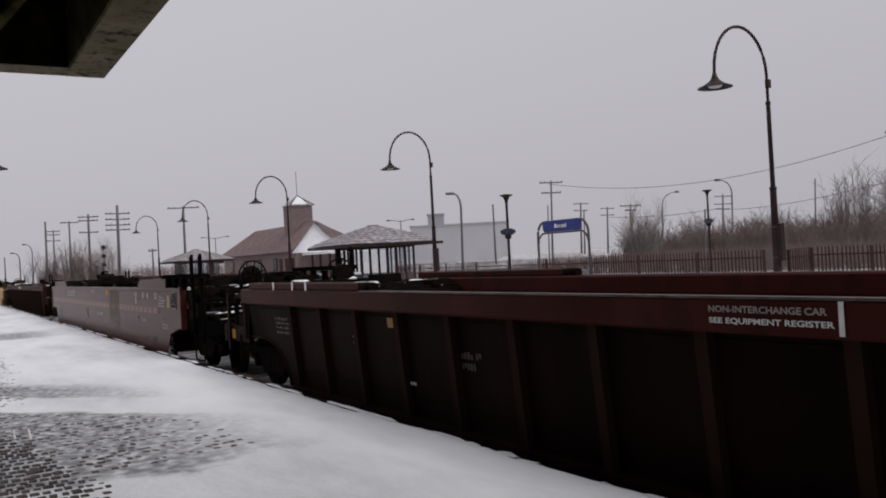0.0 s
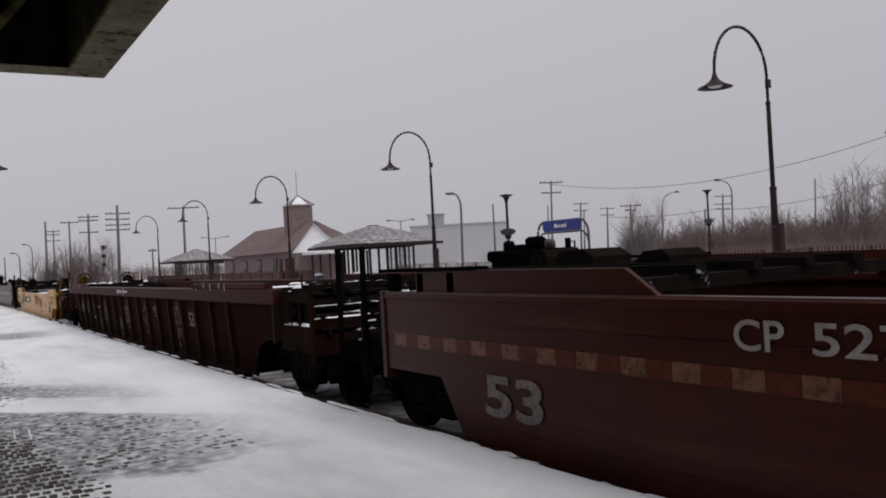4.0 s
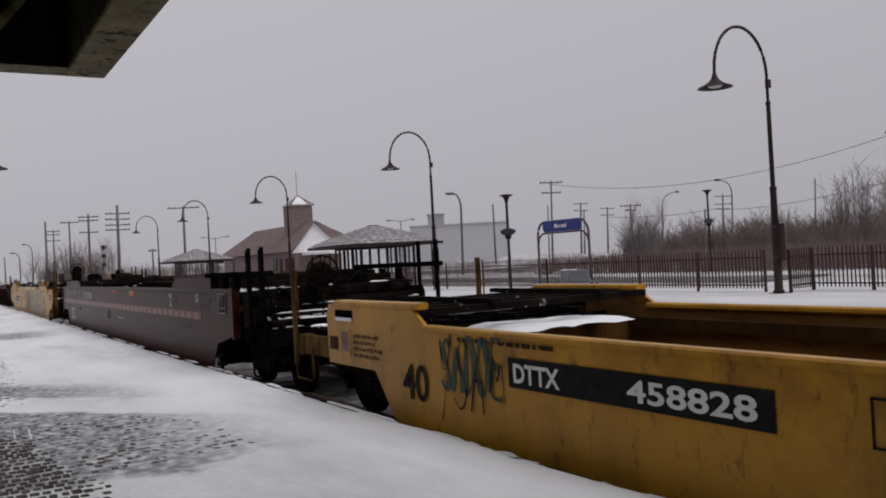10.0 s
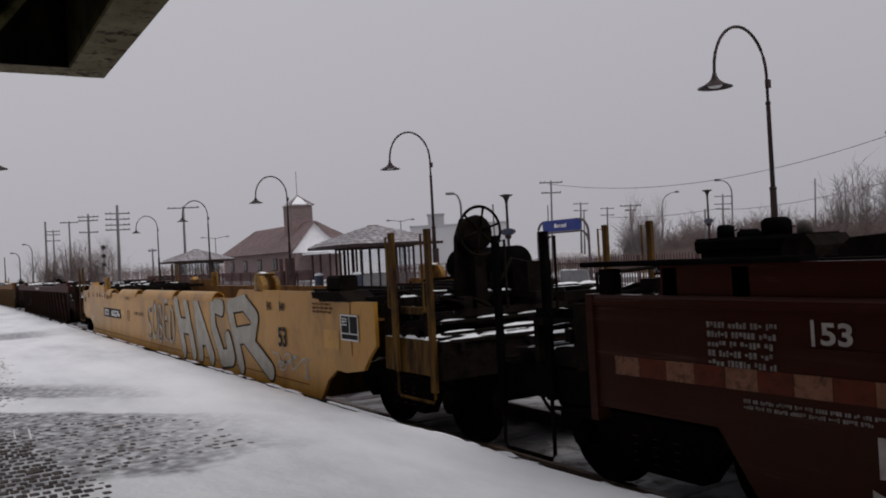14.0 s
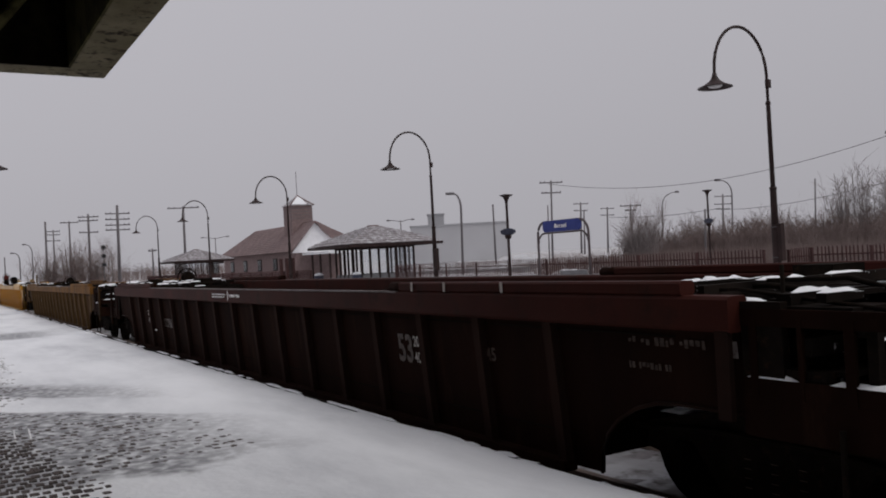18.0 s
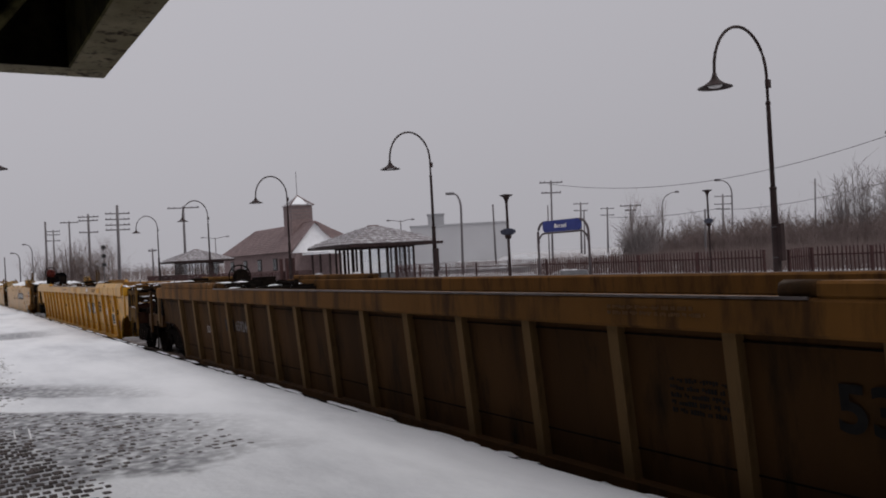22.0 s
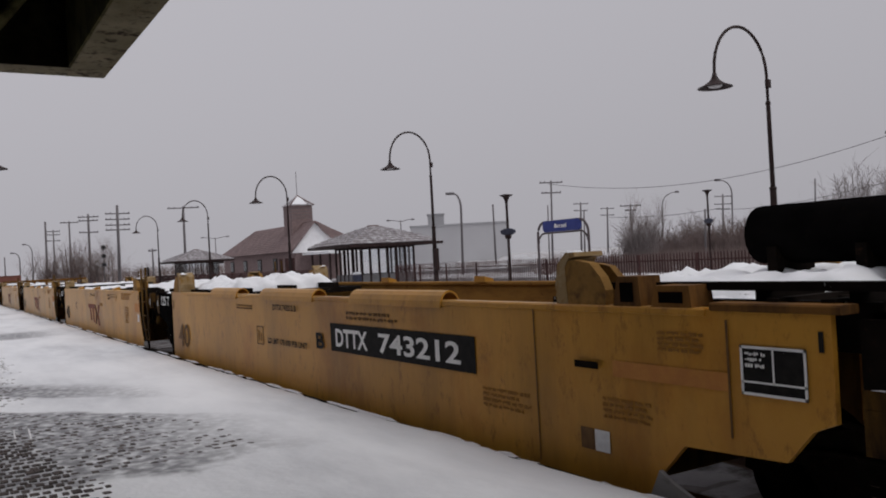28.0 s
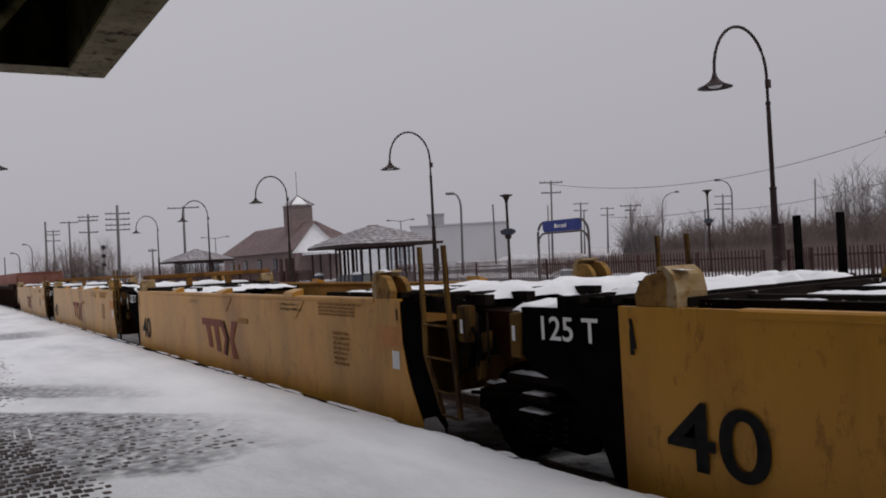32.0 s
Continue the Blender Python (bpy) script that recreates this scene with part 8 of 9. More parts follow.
# ---- waiting shelters ----
def shelter(x, y):
    s = thing("waiting_shelter", "open glazed waiting shelter with a snow-dusted hipped roof", "shelter", pose(x, y, 0), "waiting shelters")
    e, ze, zt = 3.05, 2.50, 3.62
    n = 9
    slope = bmesh.new()
    last = None
    for i in range(n):
        for t, lift in ((i / n, 0.035), ((i + 1) / n, 0.0)):
            h, r = ze + (zt - ze) * (t ** 0.85), e * (1 - t) + 0.25 * t
            pair = [slope.verts.new((-r, -r, h + lift)), slope.verts.new((r, -r, h + lift))]
            if last:
                slope.faces.new((last[0], last[1], pair[1], pair[0]))
            last = pair
    slope_me = mesh_of("roof_slope", slope, SHINGLE_SNOW)
    for k in range(4):
        piece("roof_slope", slope_me, s, pose(0, 0, 0, 0, 0, 90 * k))
    bm = bmesh.new()
    prism(bm, [(-0.27, -0.27), (0.27, -0.27), (0.27, 0.27), (-0.27, 0.27)], "z", zt - 0.05, zt + 0.06)
    part("roof_cap", bm, SHINGLE, s)
    for k in range(4):
        bm = bmesh.new()
        bx(bm, -e, e, -e - 0.02, -e + 0.06, ze - 0.16, ze + 0.0)
        piece("fascia", mesh_of("fascia", bm, POLE), s, pose(0, 0, 0, 0, 0, 90 * k))
    bm = bmesh.new()
    prism(bm, [(-e + 0.07, -e + 0.07), (e - 0.07, -e + 0.07), (e - 0.07, e - 0.07), (-e + 0.07, e - 0.07)], "z", ze - 0.08, ze - 0.04)
    part("soffit", bm, POLE, s)
    w = 1.75
    pm = bmesh.new()
    bx(pm, -0.05, 0.05, -0.05, 0.05, -0.03, 2.45)
    prism(pm, [(-0.05, 2.2), (0.05, 2.2), (0.22, 2.45), (-0.22, 2.45)], "y", -0.03, 0.03)
    post_me = mesh_of("post", pm, POLE)
    for i in range(7):
        for j in range(7):
            if i in (0, 6) or j in (0, 6):
                piece("post", post_me, s, pose(-w + i * w / 3, -w + j * w / 3, 0))
    for k in range(4):
        pb = bmesh.new()
        bx(pb, -w + 0.06, w - 0.06, -w - 0.02, -w + 0.02, 0.05, 0.75)
        piece("kick_panel", mesh_of("kick_panel", pb, BENCH_GREY), s, pose(0, 0, 0, 0, 0, 90 * k))
        if k in (1, 2):
            for i in range(6):
                gb = bmesh.new()
                bx(gb, -w + 0.08 + i * w / 3, -w - 0.08 + (i + 1) * w / 3, -w - 0.006, -w + 0.006, 0.80, 2.20)
                piece("pane", mesh_of("pane", gb, CLEAR_GLASS), s, pose(0, 0, 0, 0, 0, 90 * k), "clear weathered glazing")
        rb = bmesh.new()
        bx(rb, -w, w, -w - 0.03, -w + 0.03, 2.25, 2.45)
        piece("beam", mesh_of("beam", rb, POLE), s, pose(0, 0, 0, 0, 0, 90 * k))
    return s


shelter(-46.15, 23.0)
shelter(-88.0, 23.4)

# ---- station building ----
st = thing("station_building", "old station with a red-brown hipped roof, white gable and square cupola", "station", pose(-80.0, 0, 0))
Y0, Y1, L, E0 = 30.7, 36.9, 25.5, 2.85
YM, RZ, HIP = 33.38, 5.80, 7.2
bm = bmesh.new()
bx(bm, -L + 0.8, -0.4, Y0 + 0.6, Y1 - 0.6, -0.3, E0 + 0.1)
part("wall", bm, BRICKWORK, st)
near = bmesh.new()
n, last = 14, None
for i in range(n):
    for t, lift in ((i / n, 0.06), ((i + 1) / n, 0.0)):
        y, z = Y0 + (YM - Y0) * t, E0 + (RZ - E0) * t + lift
        pair = [near.verts.new((-L + HIP * t, y, z)), near.verts.new((0, y, z))]
        if last:
            near.faces.new((last[0], last[1], pair[1], pair[0]))
        last = pair
part("roof_slope", near, SHINGLE, st, "red-brown shingled slope streaked with snow")
bm = bmesh.new()
bm.faces.new([bm.verts.new(p) for p in ((0, Y1, E0), (-L, Y1, E0), (-L + HIP, YM, RZ), (0, YM, RZ))])
part("roof_slope", bm, SHINGLE, st)
bm = bmesh.new()
bm.faces.new([bm.verts.new(p) for p in ((-L, Y1, E0), (-L, Y0, E0), (-L + HIP, YM, RZ))])
part("roof_hip", bm, SHINGLE, st)
bm = bmesh.new()
prism(bm, [(Y0 + 0.15, E0 - 0.15), (Y1 - 0.6, E0 - 0.15), (35.6, 3.75), (34.9, 4.25), (34.2, 4.85), (33.85, 5.30), (YM, RZ - 0.12)], "x", -0.35, -0.25)
part("gable", bm, STUCCO, st, "white painted gable with a swept edge")
bm = bmesh.new()
prism(bm, [(Y0 - 0.05, E0 - 0.06), (YM, RZ - 0.02), (YM, RZ + 0.10), (Y0 - 0.05, E0 + 0.08)], "x", -0.3, 0.12)
part("verge", bm, SHINGLE, st)
bm = bmesh.new()
prism(bm, [(YM, RZ - 0.02), (33.85, 5.30), (34.2, 4.85), (34.9, 4.25), (35.6, 3.75), (36.9, 3.30), (38.3, 3.05), (38.3, 3.45), (36.72, 4.33), (35.0, 5.10), (YM, RZ + 0.10)], "x", -7.0, 0.10)
part("swept_roof", bm, SHINGLE, st, "swept side roof behind the gable")
CU, CW, CZB = -4.5, 1.16, 7.72
bm = bmesh.new()
bx(bm, CU - CW, CU + CW, YM - CW, YM + CW, RZ - 1.3, CZB)
cup = part("cupola", bm, BRICKWORK, st, "square grey-brown boarded cupola")
for k in range(4):
    bm = bmesh.new()
    z = 6.35 + 0.34 * k
    bx(bm, CU - CW - 0.03, CU + CW + 0.03, YM - CW - 0.03, YM - CW + 0.01, z, z + 0.05)
    bx(bm, CU + CW - 0.01, CU + CW + 0.03, YM - CW + 0.02, YM + CW, z, z + 0.05)
    part("board_joint", bm, HAZE_PANE, cup)
bm = bmesh.new()
e = CW + 0.16
q = [bm.verts.new(p) for p in ((CU - e, YM - e, CZB - 0.02), (CU + e, YM - e, CZB - 0.02), (CU + e, YM + e, CZB - 0.02), (CU - e, YM + e, CZB - 0.02), (CU, YM, 8.80))]
for f in ((0, 1, 4), (1, 2, 4), (2, 3, 4), (3, 0, 4), (3, 2, 1, 0)):
    bm.faces.new([q[i] for i in f])
part("cupola_roof", bm, SHINGLE_SNOW, st, "snow-dusted pyramid roof")
bm = bmesh.new()
for k, (a, b) in enumerate(((e, -e), (e, e))):
    tube(bm, [(CU + a, YM + b, CZB), (CU, YM, 8.83)], 0.07, 5)
part("hip_ridge", bm, SHINGLE, st)
bm = bmesh.new()
q = [bm.verts.new(p) for p in ((CU + e * 0.93, YM - e * 0.85, CZB + 0.10), (CU + e * 0.93, YM + e * 0.45, CZB + 0.10), (CU + 0.25, YM + 0.25, 8.62), (CU + 0.08, YM - 0.08, 8.78))]
bm.faces.new(q)
part("snow_cover", bm, SNOW, st, "snow lying on the cupola roof")
bm = bmesh.new()
tube(bm, [(CU, YM, 8.7), (CU, YM, 11.37)], 0.03, 6)
part("flagpole", bm, FENCE_GREY, st)
bm = bmesh.new()
bx(bm, -26.0, -25.9, Y0 + 0.1, Y0 + 0.9, 2.2, 2.9)
part("wall_sign", bm, POLE, st, "small dark sign board under the eaves")
bm = bmesh.new()
bx(bm, -0.2, 6.5, Y0 + 1.2, Y1 - 0.8, 2.45, 2.65)
part("annex_roof", bm, SNOW, st, "flat snow-covered canopy roof")
for x in (1.5, 3.5, 5.8):
    bm = bmesh.new()
    bx(bm, x - 0.08, x + 0.08, Y0 + 1.5, Y0 + 1.66, -0.1, 2.46)
    part("annex_post", bm, POLE, st)
for i in range(4):
    bm = bmesh.new()
    x = -22.0 + 5.0 * i
    bx(bm, x, x + 1.3, Y0 + 0.54, Y0 + 0.62, 1.0, 2.3)
    w = part("window", bm, POLE, st)
    bm = bmesh.new()
    bx(bm, x + 0.12, x + 1.18, Y0 + 0.50, Y0 + 0.54, 1.1, 2.2)
    part("pane", bm, GLASS_DULL, w)


# ---- poles, wires, street lamps, signal ----
def utility_pole(x, y, h, arms, lean, turn, r=0.14):
    p = thing("utility_pole", "weathered wooden utility pole with crossarms", "utility pole", pose(x, y, -0.1, 0, lean, 0), "utility poles")
    bm = bmesh.new()
    tube(bm, [(0, 0, -0.4), (0, 0, h + 0.1)], r, 8, r * 0.7)
    part("pole", bm, WOODPOLE, p)
    c, s = math.cos(radians(turn)), math.sin(radians(turn))
    for z, w in arms:
        bm = bmesh.new()
        prism(bm, [(-w * c - 0.06 * s, -w * s + 0.06 * c), (w * c - 0.06 * s, w * s + 0.06 * c), (w * c + 0.06 * s, w * s - 0.06 * c), (-w * c + 0.06 * s, -w * s - 0.06 * c)], "z", h - z - 0.07, h - z + 0.07)
        part("crossarm", bm, WOODPOLE, p)
        bm = bmesh.new()
        for k in (-0.92, -0.55, 0.55, 0.92):
            lathe(bm, [(0.05, h - z + 0.07), (0.06, h - z + 0.14), (0.03, h - z + 0.2)], 6, (k * w * c, k * w * s, 0))
        part("insulator", bm, FENCE_GREY, p)
    return p


utility_pole(-110.6, 19.9, 10.1, ((0.95, 1.5), (1.65, 1.5), (2.35, 1.5), (2.95, 1.5)), 3.0, 60, 0.22)
utility_pole(-114.5, 29.0, 10.1, ((0.1, 2.1),), 1.5, 60, 0.2)
utility_pole(-124.3, 18.6, 10.0, ((0.3, 1.4), (0.8, 1.3), (2.4, 1.3)), 2.0, 60, 0.2)
utility_pole(-143.0, 18.6, 10.2, ((0.1, 1.4),), 2.0, 60, 0.17)
utility_pole(-169.4, 19.3, 10.3, ((0.2, 1.2), (0.8, 1.2), (1.9, 1.2)), 2.0, 60, 0.17)
utility_pole(-143.8, 15.3, 10.3, (), 2.0, 60, 0.2)
utility_pole(-82.1, 65.2, 10.1, ((0.15, 1.4), (1.4, 1.2)), 3.0, 50)
utility_pole(-115.8, 98.5, 9.8, ((0.2, 1.3), (1.4, 1.2)), 3.0, 50, 0.2)
utility_pole(-136.0, 123.0, 10.1, ((0.2, 1.4), (1.6, 1.4)), 3.0, 50, 0.22)
utility_pole(-140.0, 120.0, 9.6, (), 3.0, 50, 0.2)
utility_pole(-106.2, 124.0, 10.1, ((0.3, 1.5), (1.7, 1.5), (2.6, 1.2)), 3.0, 40, 0.2)
utility_pole(-74.2, 51.3, 6.8, (), 0.0, 50, 0.12)
utility_pole(-41.8, 46.9, 3.9, (), 3.0, 50, 0.09)
utility_pole(-88.0, 125.0, 11.0, (), 3.0, 50, 0.16)
utility_pole(-41.0, 69.6, 10.1, ((0.2, 1.3),), 3.0, 60)
utility_pole(-90.4, 86.3, 7.6, ((0.15, 1.5), (0.8, 0.8)), 2.0, 50, 0.16)
utility_pole(-86.4, 68.1, 7.4, (), 2.0, 50, 0.10)
utility_pole(-107.5, 23.3, 4.5, ((0.2, 0.5),), 0.0, 60, 0.13)
utility_pole(-149.7, 9.9, 5.2, (), 0.0, 60, 0.12)


def wire(x0, y0, z0, x1, y1, z1, sag, r=0.035):
    bm = bmesh.new()
    tube(bm, [(x0 + (x1 - x0) * t, y0 + (y1 - y0) * t, z0 + (z1 - z0) * t - sag * 4 * t * (1 - t)) for t in [i / 20 for i in range(21)]], r, 4)
    return tagged(new("overhead_wire", mesh_of("overhead_wire", bm, FENCE_GREY)), "dark sagging overhead wire between poles", "wire", "overhead wires")


wire(-82.1, 65.2, 9.75, -41.0, 69.6, 9.8, 2.1, 0.026)
wire(-41.0, 69.6, 9.8, -5.0, 74.0, 9.8, 0.9, 0.03)
wire(-106.2, 124.0, 7.3, -40.0, 75.0, 6.9, 0.9, 0.034)
wire(-40.0, 75.0, 6.9, -5.0, 80.0, 8.5, 0.6, 0.032)
wire(-136.0, 123.0, 8.0, -106.2, 124.0, 7.6, 0.6, 0.04)


def street_lamp(x, y, h, reach, turn):
    p = thing("street_lamp", "grey steel street lamp with a curved arm", "street lamp", pose(x, y, -0.1, 0, 2.5, 0), "street lamps")
    c, s = math.cos(radians(turn)), math.sin(radians(turn))
    bm = bmesh.new()
    tube(bm, [(0, 0, -0.3), (0, 0, h * 0.8)] + [(reach * c * (1 - math.cos(k * math.pi / 10)), reach * s * (1 - math.cos(k * math.pi / 10)), h * 0.8 + h * 0.19 * math.sin(k * math.pi / 10)) for k in range(1, 6)], 0.10, 8, 0.06)
    part("pole", bm, WOODPOLE, p)
    bm = bmesh.new()
    q = (reach * c, reach * s)
    prism(bm, [(q[0] - 0.12 * s, q[1] + 0.12 * c), (q[0] + 0.7 * c - 0.10 * s, q[1] + 0.7 * s + 0.10 * c), (q[0] + 0.7 * c + 0.10 * s, q[1] + 0.7 * s - 0.10 * c), (q[0] + 0.12 * s, q[1] - 0.12 * c)], "z", h * 0.98, h * 1.01)
    part("lamp_head", bm, WOODPOLE, p)


def twin_lamp(x, y, h, w):
    p = thing("street_lamp", "grey steel street lamp with two opposed heads", "street lamp", pose(x, y, -0.1), "street lamps")
    bm = bmesh.new()
    tube(bm, [(0, 0, -0.3), (0, 0, h)], 0.07, 8, 0.05)
    part("pole", bm, WOODPOLE, p)
    for k in (-1, 1):
        bm = bmesh.new()
        tube(bm, [(0, 0, h - 0.15), (0.36 * w * k, 0.5 * w * k, h + 0.02), (0.52 * w * k, 0.86 * w * k, h + 0.05)], 0.035, 6)
        part("arm", bm, WOODPOLE, p)
        bm = bmesh.new()
        lathe(bm, [(0.05, h - 0.03), (0.20, h), (0.22, h + 0.07), (0.08, h + 0.12)], 10, (0.55 * w * k, 0.90 * w * k, 0))
        part("lamp_head", bm, WOODPOLE, p)


street_lamp(-59.1, 37.5, 6.8, 0.55, 225)
street_lamp(-108.3, 110.9, 10.9, 2.2, 45)
street_lamp(-74.7, 89.0, 9.6, 1.4, 225)
street_lamp(-160.0, 14.8, 7.6, 1.2, 225)
street_lamp(-149.5, 12.0, 5.9, 1.0, 225)
twin_lamp(-74.8, 40.4, 5.5, 1.15)
twin_lamp(-105.7, 30.6, 5.6, 1.5)
sg = thing("railway_signal", "dark three-lamp railway signal on a mast", "signal", pose(-95.7, 15.7, -0.5))
bm = bmesh.new()
tube(bm, [(0, 0, -0.1), (0, 0, 5.2)], 0.05, 8)
part("mast", bm, WOODPOLE, sg)
for z in (5.0, 4.08, 3.15):
    bm = bmesh.new()
    lathe(bm, [(0.25, -0.05), (0.25, 0.05)], 18, (0.12, 0, z), "x")
    h = part("signal_head", bm, FENCE_GREY, sg, "round dark target")
    bm = bmesh.new()
    lathe(bm, [(0.13, 0.05), (0.13, 0.09)], 12, (0.12, 0, z), "x")
    part("lens", bm, LENS_DARK, h)

# ---- bare trees and thickets ----
def branch(verts, faces, p, q, r0, r1):
    d = (q - p).normalized()
    s = d.cross(Vector((0.3, 0.5, 0.8))).normalized()
    u = d.cross(s)
    b = len(verts)
    for c, r in ((p, r0), (q, r1)):
        for k in range(3):
            a = 2.094 * k
            verts.append(tuple(c + (s * math.cos(a) + u * math.sin(a)) * r))
    for k in range(3):
        faces.append((b + k, b + (k + 1) % 3, b + 3 + (k + 1) % 3, b + 3 + k))


def grow(verts, faces, rnd, p, d, length, r, depth, spread, wood=None):
    steps = 3 if depth > 1 else 2
    for i in range(steps):
        d = (d + Vector((rnd.gauss(0, 0.13), rnd.gauss(0, 0.13), rnd.gauss(0.05, 0.08)))).normalized()
        q = p + d * (length / steps)
        r1 = r * (0.82 if depth > 0 else 0.6)
        t = wood if wood and depth > 2 else (verts, faces)
        branch(t[0], t[1], p, q, r, r1)
        p, r = q, r1
        if depth > 0:
            for k in range(rnd.choice((1, 2)) if i else 1):
                side = Vector((rnd.gauss(0, 1), rnd.gauss(0, 1), rnd.gauss(0.25, 0.4))).normalized()
                grow(verts, faces, rnd, p, (d * 1.0 + side * spread).normalized(), length * rnd.uniform(0.5, 0.72), r * 0.6, depth - 1, spread, wood)


def make_mesh(name, verts, faces, material):
    me = bpy.data.meshes.new(name)
    me.from_pydata(verts, [], faces)
    me.materials.append(material)
    return me


def bare_tree(seed, h, spread, label):
    rnd = random.Random(seed)
    t = thing("bare_tree", label, "tree", None, "bare trees")
    v, f, wv, wf = [], [], [], []
    grow(v, f, rnd, Vector((0, 0, -0.3)), Vector((0, 0, 1)), h * 0.55, h * 0.016, 4, spread, (wv, wf))
    piece("trunk", make_mesh("trunk", wv, wf, BARK), t)
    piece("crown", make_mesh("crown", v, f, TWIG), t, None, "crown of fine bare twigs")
    return t


kinds = [bare_tree(3, 7.0, 0.75, "leafless grey-brown tree with fine twigs"), bare_tree(8, 6.5, 0.6, "slender leafless tree with upright twigs"), bare_tree(15, 5.0, 0.9, "low leafless tree with spreading twigs")]
spots = [(0, -118.7, 16.6, 1.0), (2, -113.0, 18.3, 1.15), (2, -114.0, 19.0, 1.2), (0, -116.0, 19.2, 0.95), (2, -117.0, 18.2, 1.25), (2, -113.5, 17.6, 1.05), (0, -118.5, 20.0, 1.0), (2, -126.0, 18.5, 1.1), (1, -177.4, 15.9, 1.1), (0, -190.0, 21.0, 1.1), (1, -165.0, 17.5, 0.9), (2, -205.0, 18.0, 1.3),
         (0, -34.0, 60.0, 0.85), (1, -30.5, 61.0, 0.9), (2, -40.5, 56.0, 0.95), (1, -54.2, 52.0, 0.92), (1, -53.1, 52.4, 0.86), (0, -52.4, 53.0, 0.80)]
for i, (k, x, y, s) in enumerate(spots):
    m = pose(x, y, -0.1, 0, 0, 40 * i)
    if i == 0:
        kinds[0].matrix_basis = m
    else:
        t = copy_thing(kinds[k], m)
    if i > 0:
        t.scale = (s, s, s)
kinds[1].matrix_basis = pose(-121.5, 21.0, -0.1, 0, 0, 100)
kinds[2].matrix_basis = pose(-109.0, 19.0, -0.1, 0, 0, 10)

rnd = random.Random(77)
v, f = [], []
for i in range(1700):
    t = rnd.random()
    x = -54 + 64 * t + rnd.gauss(0, 1.5)
    y = 49.5 + 8.5 * t + rnd.uniform(0, 9) + 4 * rnd.random()
    h = rnd.uniform(1.9, 3.6) * rnd.choice((0.9, 0.95, 1.0, 1.25)) * (0.92 + 0.30 * t) * (1.0 + 0.34 * noise.noise(Vector((x * 0.16, y * 0.16, 2.0))) + 0.12 * noise.noise(Vector((x * 0.6, y * 0.6, 5.0))))
    base = Vector((x, y, -0.1))
    for k in range(8):
        d = Vector((rnd.gauss(0, 0.22), rnd.gauss(0, 0.22), 1)).normalized()
        p = base + Vector((rnd.gauss(0, 0.35), rnd.gauss(0, 0.35), 0))
        q = p + d * h * rnd.uniform(0.55, 1.0)
        branch(v, f, p, q, 0.020, 0.008)
        for j in range(6):
            a = p.lerp(q, rnd.uniform(0.25, 0.98))
            e = a + Vector((rnd.gauss(0, 0.30), rnd.gauss(0, 0.30), rnd.uniform(0.2, 0.7)))
            branch(v, f, a, e, 0.012, 0.005)
            branch(v, f, a.lerp(e, 0.5), a.lerp(e, 0.5) + Vector((rnd.gauss(0, 0.22), rnd.gauss(0, 0.22), rnd.uniform(0.05, 0.4))), 0.008, 0.004)
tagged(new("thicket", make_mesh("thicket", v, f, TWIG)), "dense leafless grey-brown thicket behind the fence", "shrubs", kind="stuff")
rnd = random.Random(78)
v, f = [], []
for i in range(260):
    x, y = rnd.uniform(-230, -150), rnd.uniform(22, 60)
    h = rnd.uniform(2.0, 4.0)
    for k in range(5):
        p = Vector((x + rnd.gauss(0, 0.6), y + rnd.gauss(0, 0.6), -0.1))
        q = p + Vector((rnd.gauss(0, 0.4), rnd.gauss(0, 0.4), h * rnd.uniform(0.6, 1)))
        branch(v, f, p, q, 0.03, 0.012)
        for j in range(4):
            a = p.lerp(q, rnd.uniform(0.3, 0.95))
            branch(v, f, a, a + Vector((rnd.gauss(0, 0.5), rnd.gauss(0, 0.5), rnd.uniform(0.2, 0.7))), 0.018, 0.007)
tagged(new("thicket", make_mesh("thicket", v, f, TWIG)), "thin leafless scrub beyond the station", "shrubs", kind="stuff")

rnd = random.Random(79)
v, f = [], []
for i in range(3000):
    x, y = rnd.uniform(-54, 6), 36.0 + 13.0 * rnd.random() ** 1.6
    if fbm(x, y, 0.12) < -0.30 or x < -54 + (50 - y) * 0.5:
        continue
    h = rnd.uniform(0.55, 1.35) + 0.03 * (y - 30)
    for k in range(9):
        p = Vector((x + rnd.gauss(0, 0.5), y + rnd.gauss(0, 0.5), -0.12))
        q = p + Vector((rnd.gauss(0, 0.2), rnd.gauss(0, 0.2), h * rnd.uniform(0.5, 1)))
        branch(v, f, p, q, 0.010, 0.004)
        a = p.lerp(q, 0.6)
        branch(v, f, a, a + Vector((rnd.gauss(0, 0.2), rnd.gauss(0, 0.2), 0.2)), 0.006, 0.003)
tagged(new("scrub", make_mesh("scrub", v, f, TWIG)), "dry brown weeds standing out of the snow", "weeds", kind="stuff")

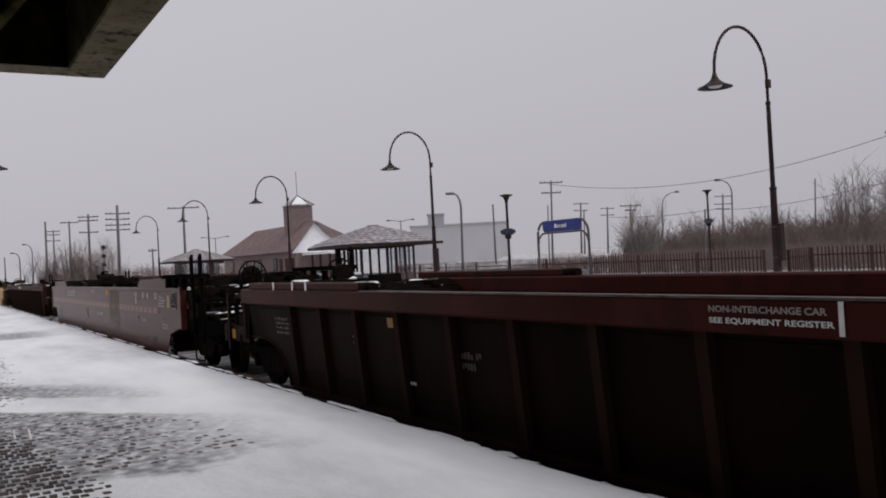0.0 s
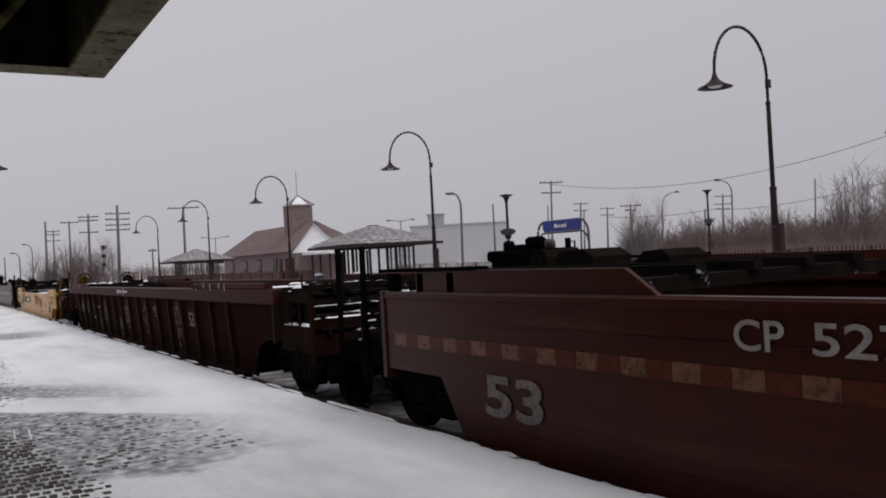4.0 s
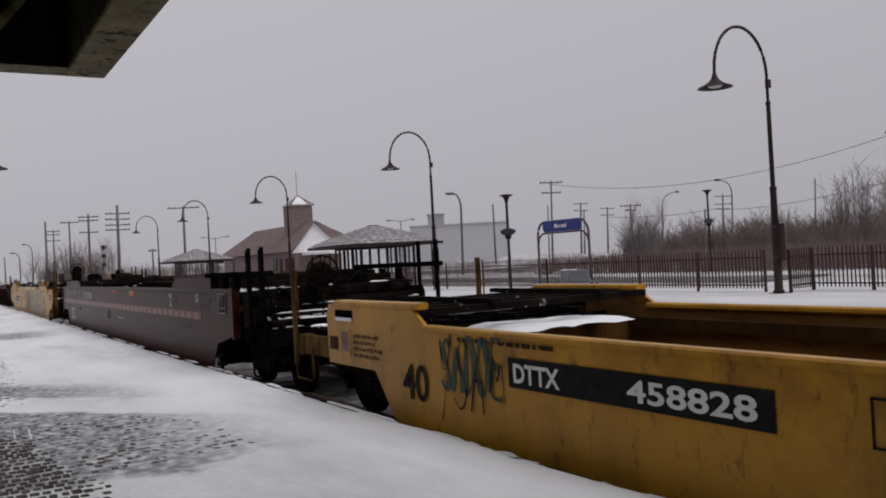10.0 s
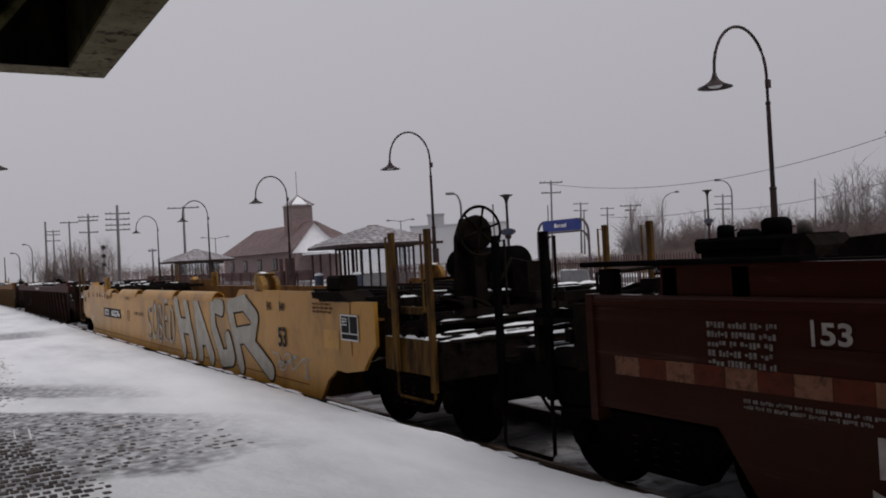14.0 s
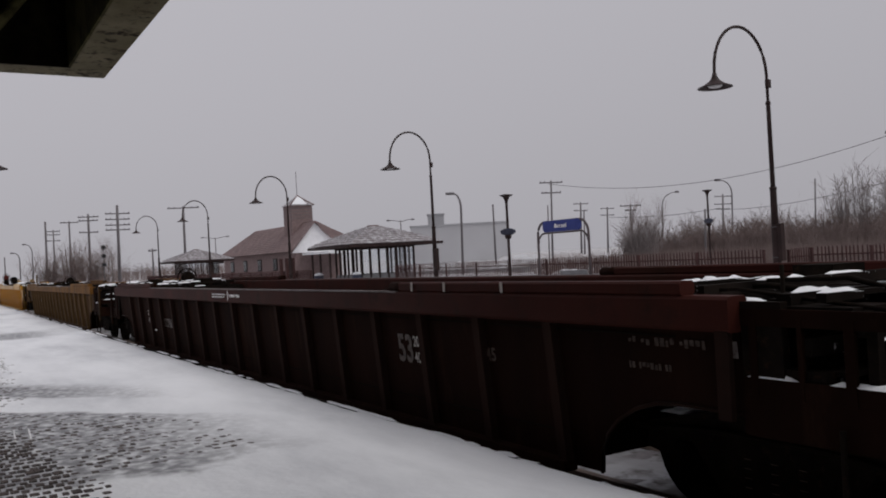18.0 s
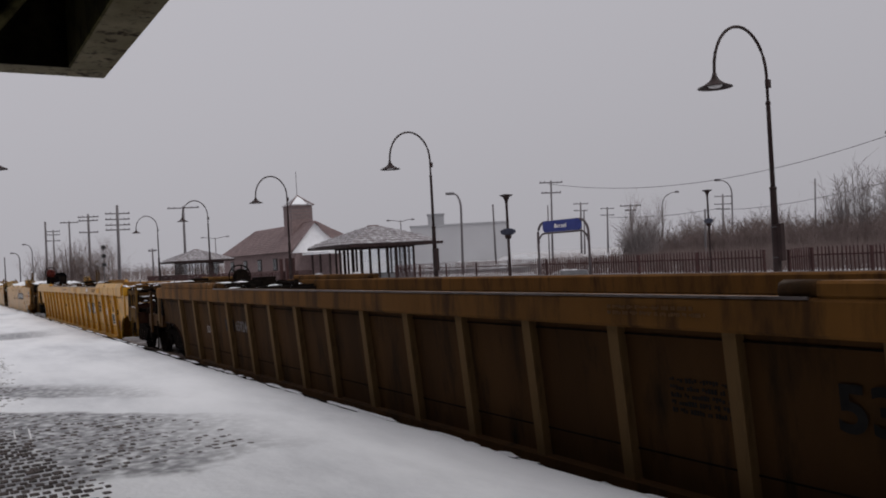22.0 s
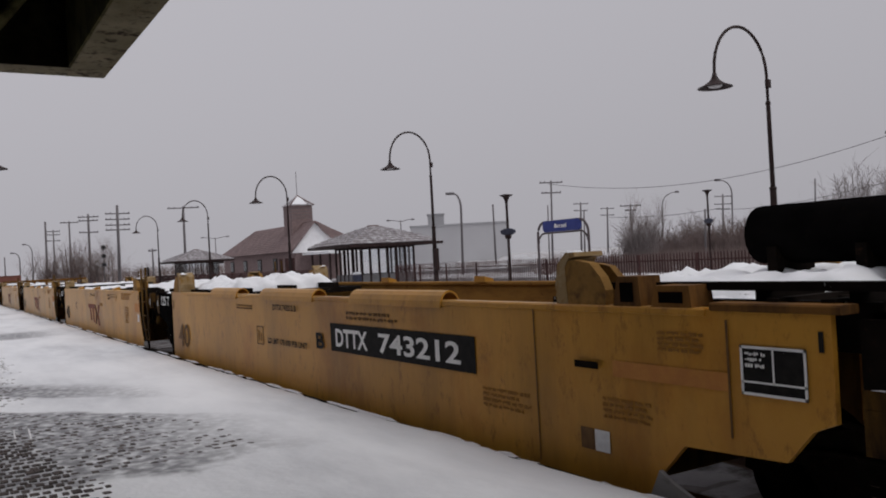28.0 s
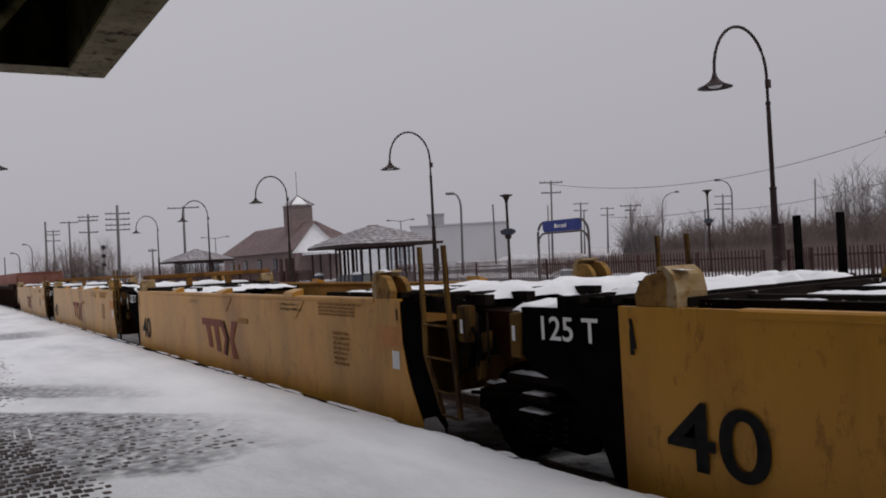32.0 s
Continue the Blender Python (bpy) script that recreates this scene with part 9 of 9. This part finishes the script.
rnd = random.Random(80)
for x, y, w, h in ((-112.0, 14.6, 1.9, 6.6), (-116.0, 17.6, 2.6, 5.0), (-117.5, 12.6, 2.4, 4.6), (-38.5, 58.0, 1.0, 6.2), (-36.7, 58.0, 1.1, 6.9), (-35.0, 58.2, 1.0, 6.6), (-33.0, 58.5, 1.3, 6.8), (-31.0, 59.0, 1.2, 6.0), (-49.6, 47.2, 0.7, 3.6), (-48.5, 47.0, 0.8, 4.3), (-47.3, 47.2, 0.7, 3.7)):
    v, f = [], []
    for i in range(80 if x < -60 else 44):
        p = Vector((rnd.gauss(0, w * 0.3), rnd.gauss(0, w * 0.3), -0.1))
        q = Vector((p.x * 1.4 + rnd.gauss(0, w * 0.22), p.y * 1.4 + rnd.gauss(0, w * 0.22), h * rnd.uniform(0.45, 1.0) * (1 - 0.12 * (p.x / w) ** 2)))
        branch(v, f, p, q, 0.026, 0.010)
        for j in range(8):
            a = p.lerp(q, rnd.uniform(0.25, 1.0))
            e = a + Vector((rnd.gauss(0, 0.4), rnd.gauss(0, 0.4), rnd.uniform(0.3, 1.0)))
            branch(v, f, a, e, 0.012, 0.006)
            branch(v, f, a.lerp(e, 0.5), e + Vector((rnd.gauss(0, 0.3), rnd.gauss(0, 0.3), rnd.uniform(0.0, 0.4))), 0.008, 0.004)
    bush = thing("tall_shrub", "dense leafless grey-brown shrub standing in snow", "shrub", pose(x, y, -0.3), "tall shrubs")
    tagged(piece("crown", make_mesh("crown", v, f, TWIG if x < -60 else TWIG_HAZE), bush), kind="stuff")

# ---- far buildings ----
def far_block(x, y, turn, w, d, h, label, windows=0, dark=False):
    b = thing("far_building", label, "building", pose(x, y, -0.1, 0, 0, turn), "far buildings")
    bm = bmesh.new()
    bx(bm, -w / 2, w / 2, -d / 2, d / 2, -0.5, h)
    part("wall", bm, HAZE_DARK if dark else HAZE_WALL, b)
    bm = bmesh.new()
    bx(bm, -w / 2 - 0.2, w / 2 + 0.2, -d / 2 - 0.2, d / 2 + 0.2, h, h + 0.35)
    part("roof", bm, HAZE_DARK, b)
    for i in range(windows):
        bm = bmesh.new()
        x = -w / 2 + w * (i + 0.5) / windows
        bx(bm, x - 0.9, x + 0.9, -d / 2 - 0.08, -d / 2 + 0.02, h * 0.45, h * 0.45 + 1.3)
        part("window", bm, HAZE_DARK, b)


far_block(-168.0, 106.0, 59, 22.0, 12.0, 8.6, "grey flat-roofed building far off in the snowfall", 0)
far_block(-189.0, 112.5, 59, 4.2, 4.2, 12.4, "grey square tower far off in the snowfall", 0, True)
for i, (x, y, w, h) in enumerate(((-95, 62, 9, 1.0), (-88, 70, 12, 1.3), (-104, 80, 14, 1.5), (-75, 72, 10, 1.1), (-62, 60, 9, 0.9), (-52, 44, 8, 0.7), (-70, 50, 8, 0.8), (-45, 40, 9, 0.6), (-38, 42, 9, 0.6))):
    bm = bmesh.new()
    drift(bm, -w / 2, w / 2, -2.2, 2.2, -0.15, h, i + 3.0, 18, 8)
    ob = solid("snow_bank", bm, FAR_GROUND, "ploughed bank of snow beyond the fence", "snow bank", "snow banks")
    ob.matrix_basis = pose(x, y, 0, 0, 0, 40 + 11 * i)

# pale bars added for two slanted white lines at the edge of the paving
marks = thing("low_barrier", "two pale bars standing for white painted lines on the paving", "barrier", pose(-9.2, 0.62, 0))
for x, y in ((0.0, 0.0), (0.06, 0.13)):
    bm = bmesh.new()
    tube(bm, [(x + 0.42, y - 0.02, 0.0), (x - 0.45, y + 0.02, 0.03)], 0.012, 6)
    part("bar", bm, PAPER, marks)

# ---- pavers showing through the snow ----
joined = bmesh.new()
paving = thing("paving", "brown concrete pavers showing through thin snow", "paving", None, "", "structure")
pv = bmesh.new()
prism(pv, [(-0.066, -0.034), (0.066, -0.034), (0.072, -0.028), (0.072, 0.028), (0.066, 0.034), (-0.066, 0.034), (-0.072, 0.028), (-0.072, -0.028)], "z", -0.05, 0.0)
paver_me = mesh_of("paver", pv, PAVER)
rnd = random.Random(5)
cells = []
for i in range(86):
    for j in range(46):
        x, y = -19.0 + 0.152 * i, 0.0 + 0.074 * j + (0.037 if i % 2 else 0)
        slant = (x + 11.3) * 0.66 - (y - 0.7) * 0.75
        inside = min(1.0, max(0.0, (-6.60 - 0.25 * (y - 0.8) - x) / 0.4)) * min(1.0, max(0.0, slant / 0.4)) * min(1.0, max(0.0, (3.0 - y) / 1.6))
        bare = 0.95 - 2.2 * max(0.0, y - 0.60 - 0.06 * (x + 9.0)) - 0.45 * max(0.0, -x - 9.3)
        streak = 0.46 * min(1.0, max(0.0, (1.25 - 0.03 * (x + 12) - y) / 0.5)) * (1.0 if x < -11.6 else 0.0)
        k = max(bare, 0.47 * inside, streak) + 0.22 * fbm(x * 0.5, y * 1.6, 1.3) + 0.30 * rnd.uniform(-1, 1)
        if k > 0.40 and max(bare, 0.5 * inside, streak) > 0.14:
            cells.append((k, x, y))
cells.sort(key=lambda c: -(c[1] - 2 * c[2]))
for n_, (k, x, y) in enumerate(cells):
    z = near_z(x, y) + min(0.008, 0.0005 + 0.012 * (k - 0.40))
    full = min(1.0, max(0.0, (k - 0.40) / 0.45))
    a, b = rnd.uniform(0.20, 0.42) + 0.28 * full, rnd.uniform(0.45, 0.80) + 0.20 * full
    dx, dy = rnd.uniform(-0.03, 0.03), rnd.uniform(-0.01, 0.01)
    if n_ < 300:
        ob = piece("paver", paver_me, paving, pose(x + dx, y + dy, z, rnd.gauss(0, 0.8), rnd.gauss(0, 0.8), rnd.gauss(0, 2.0)))
        ob.scale = (a, b, 1)
    else:
        w, d = 0.034 * b, 0.072 * a
        t0 = rnd.uniform(-0.010, 0.010)
        prism(joined, [(x + dx - d, y + dy - w + t0), (x + dx + d * 0.8, y + dy - w - t0), (x + dx + d, y + dy + w * 0.6), (x + dx + d * 0.7, y + dy + w), (x + dx - d, y + dy + w * 0.8)], "z", z - 0.05, z)
tagged(part("paver_rest", joined, PAVER_JOINED, paving), kind="stuff")


def motions():
    for car, centre in TRAIN:
        walk(car, [(t, pose(centre + SPEED * t, TRACK_Y, RAIL_Z)) for t in (0, 16, 32)])
    turn = math.degrees(SPEED / WHEEL_R)
    rows = [i * 0.08 for i in range(401)]
    for w, x in WHEELSETS:
        walk(w, [(t, pose(x, 0, WHEEL_R, 0, turn * t, 0)) for t in rows])


motions()
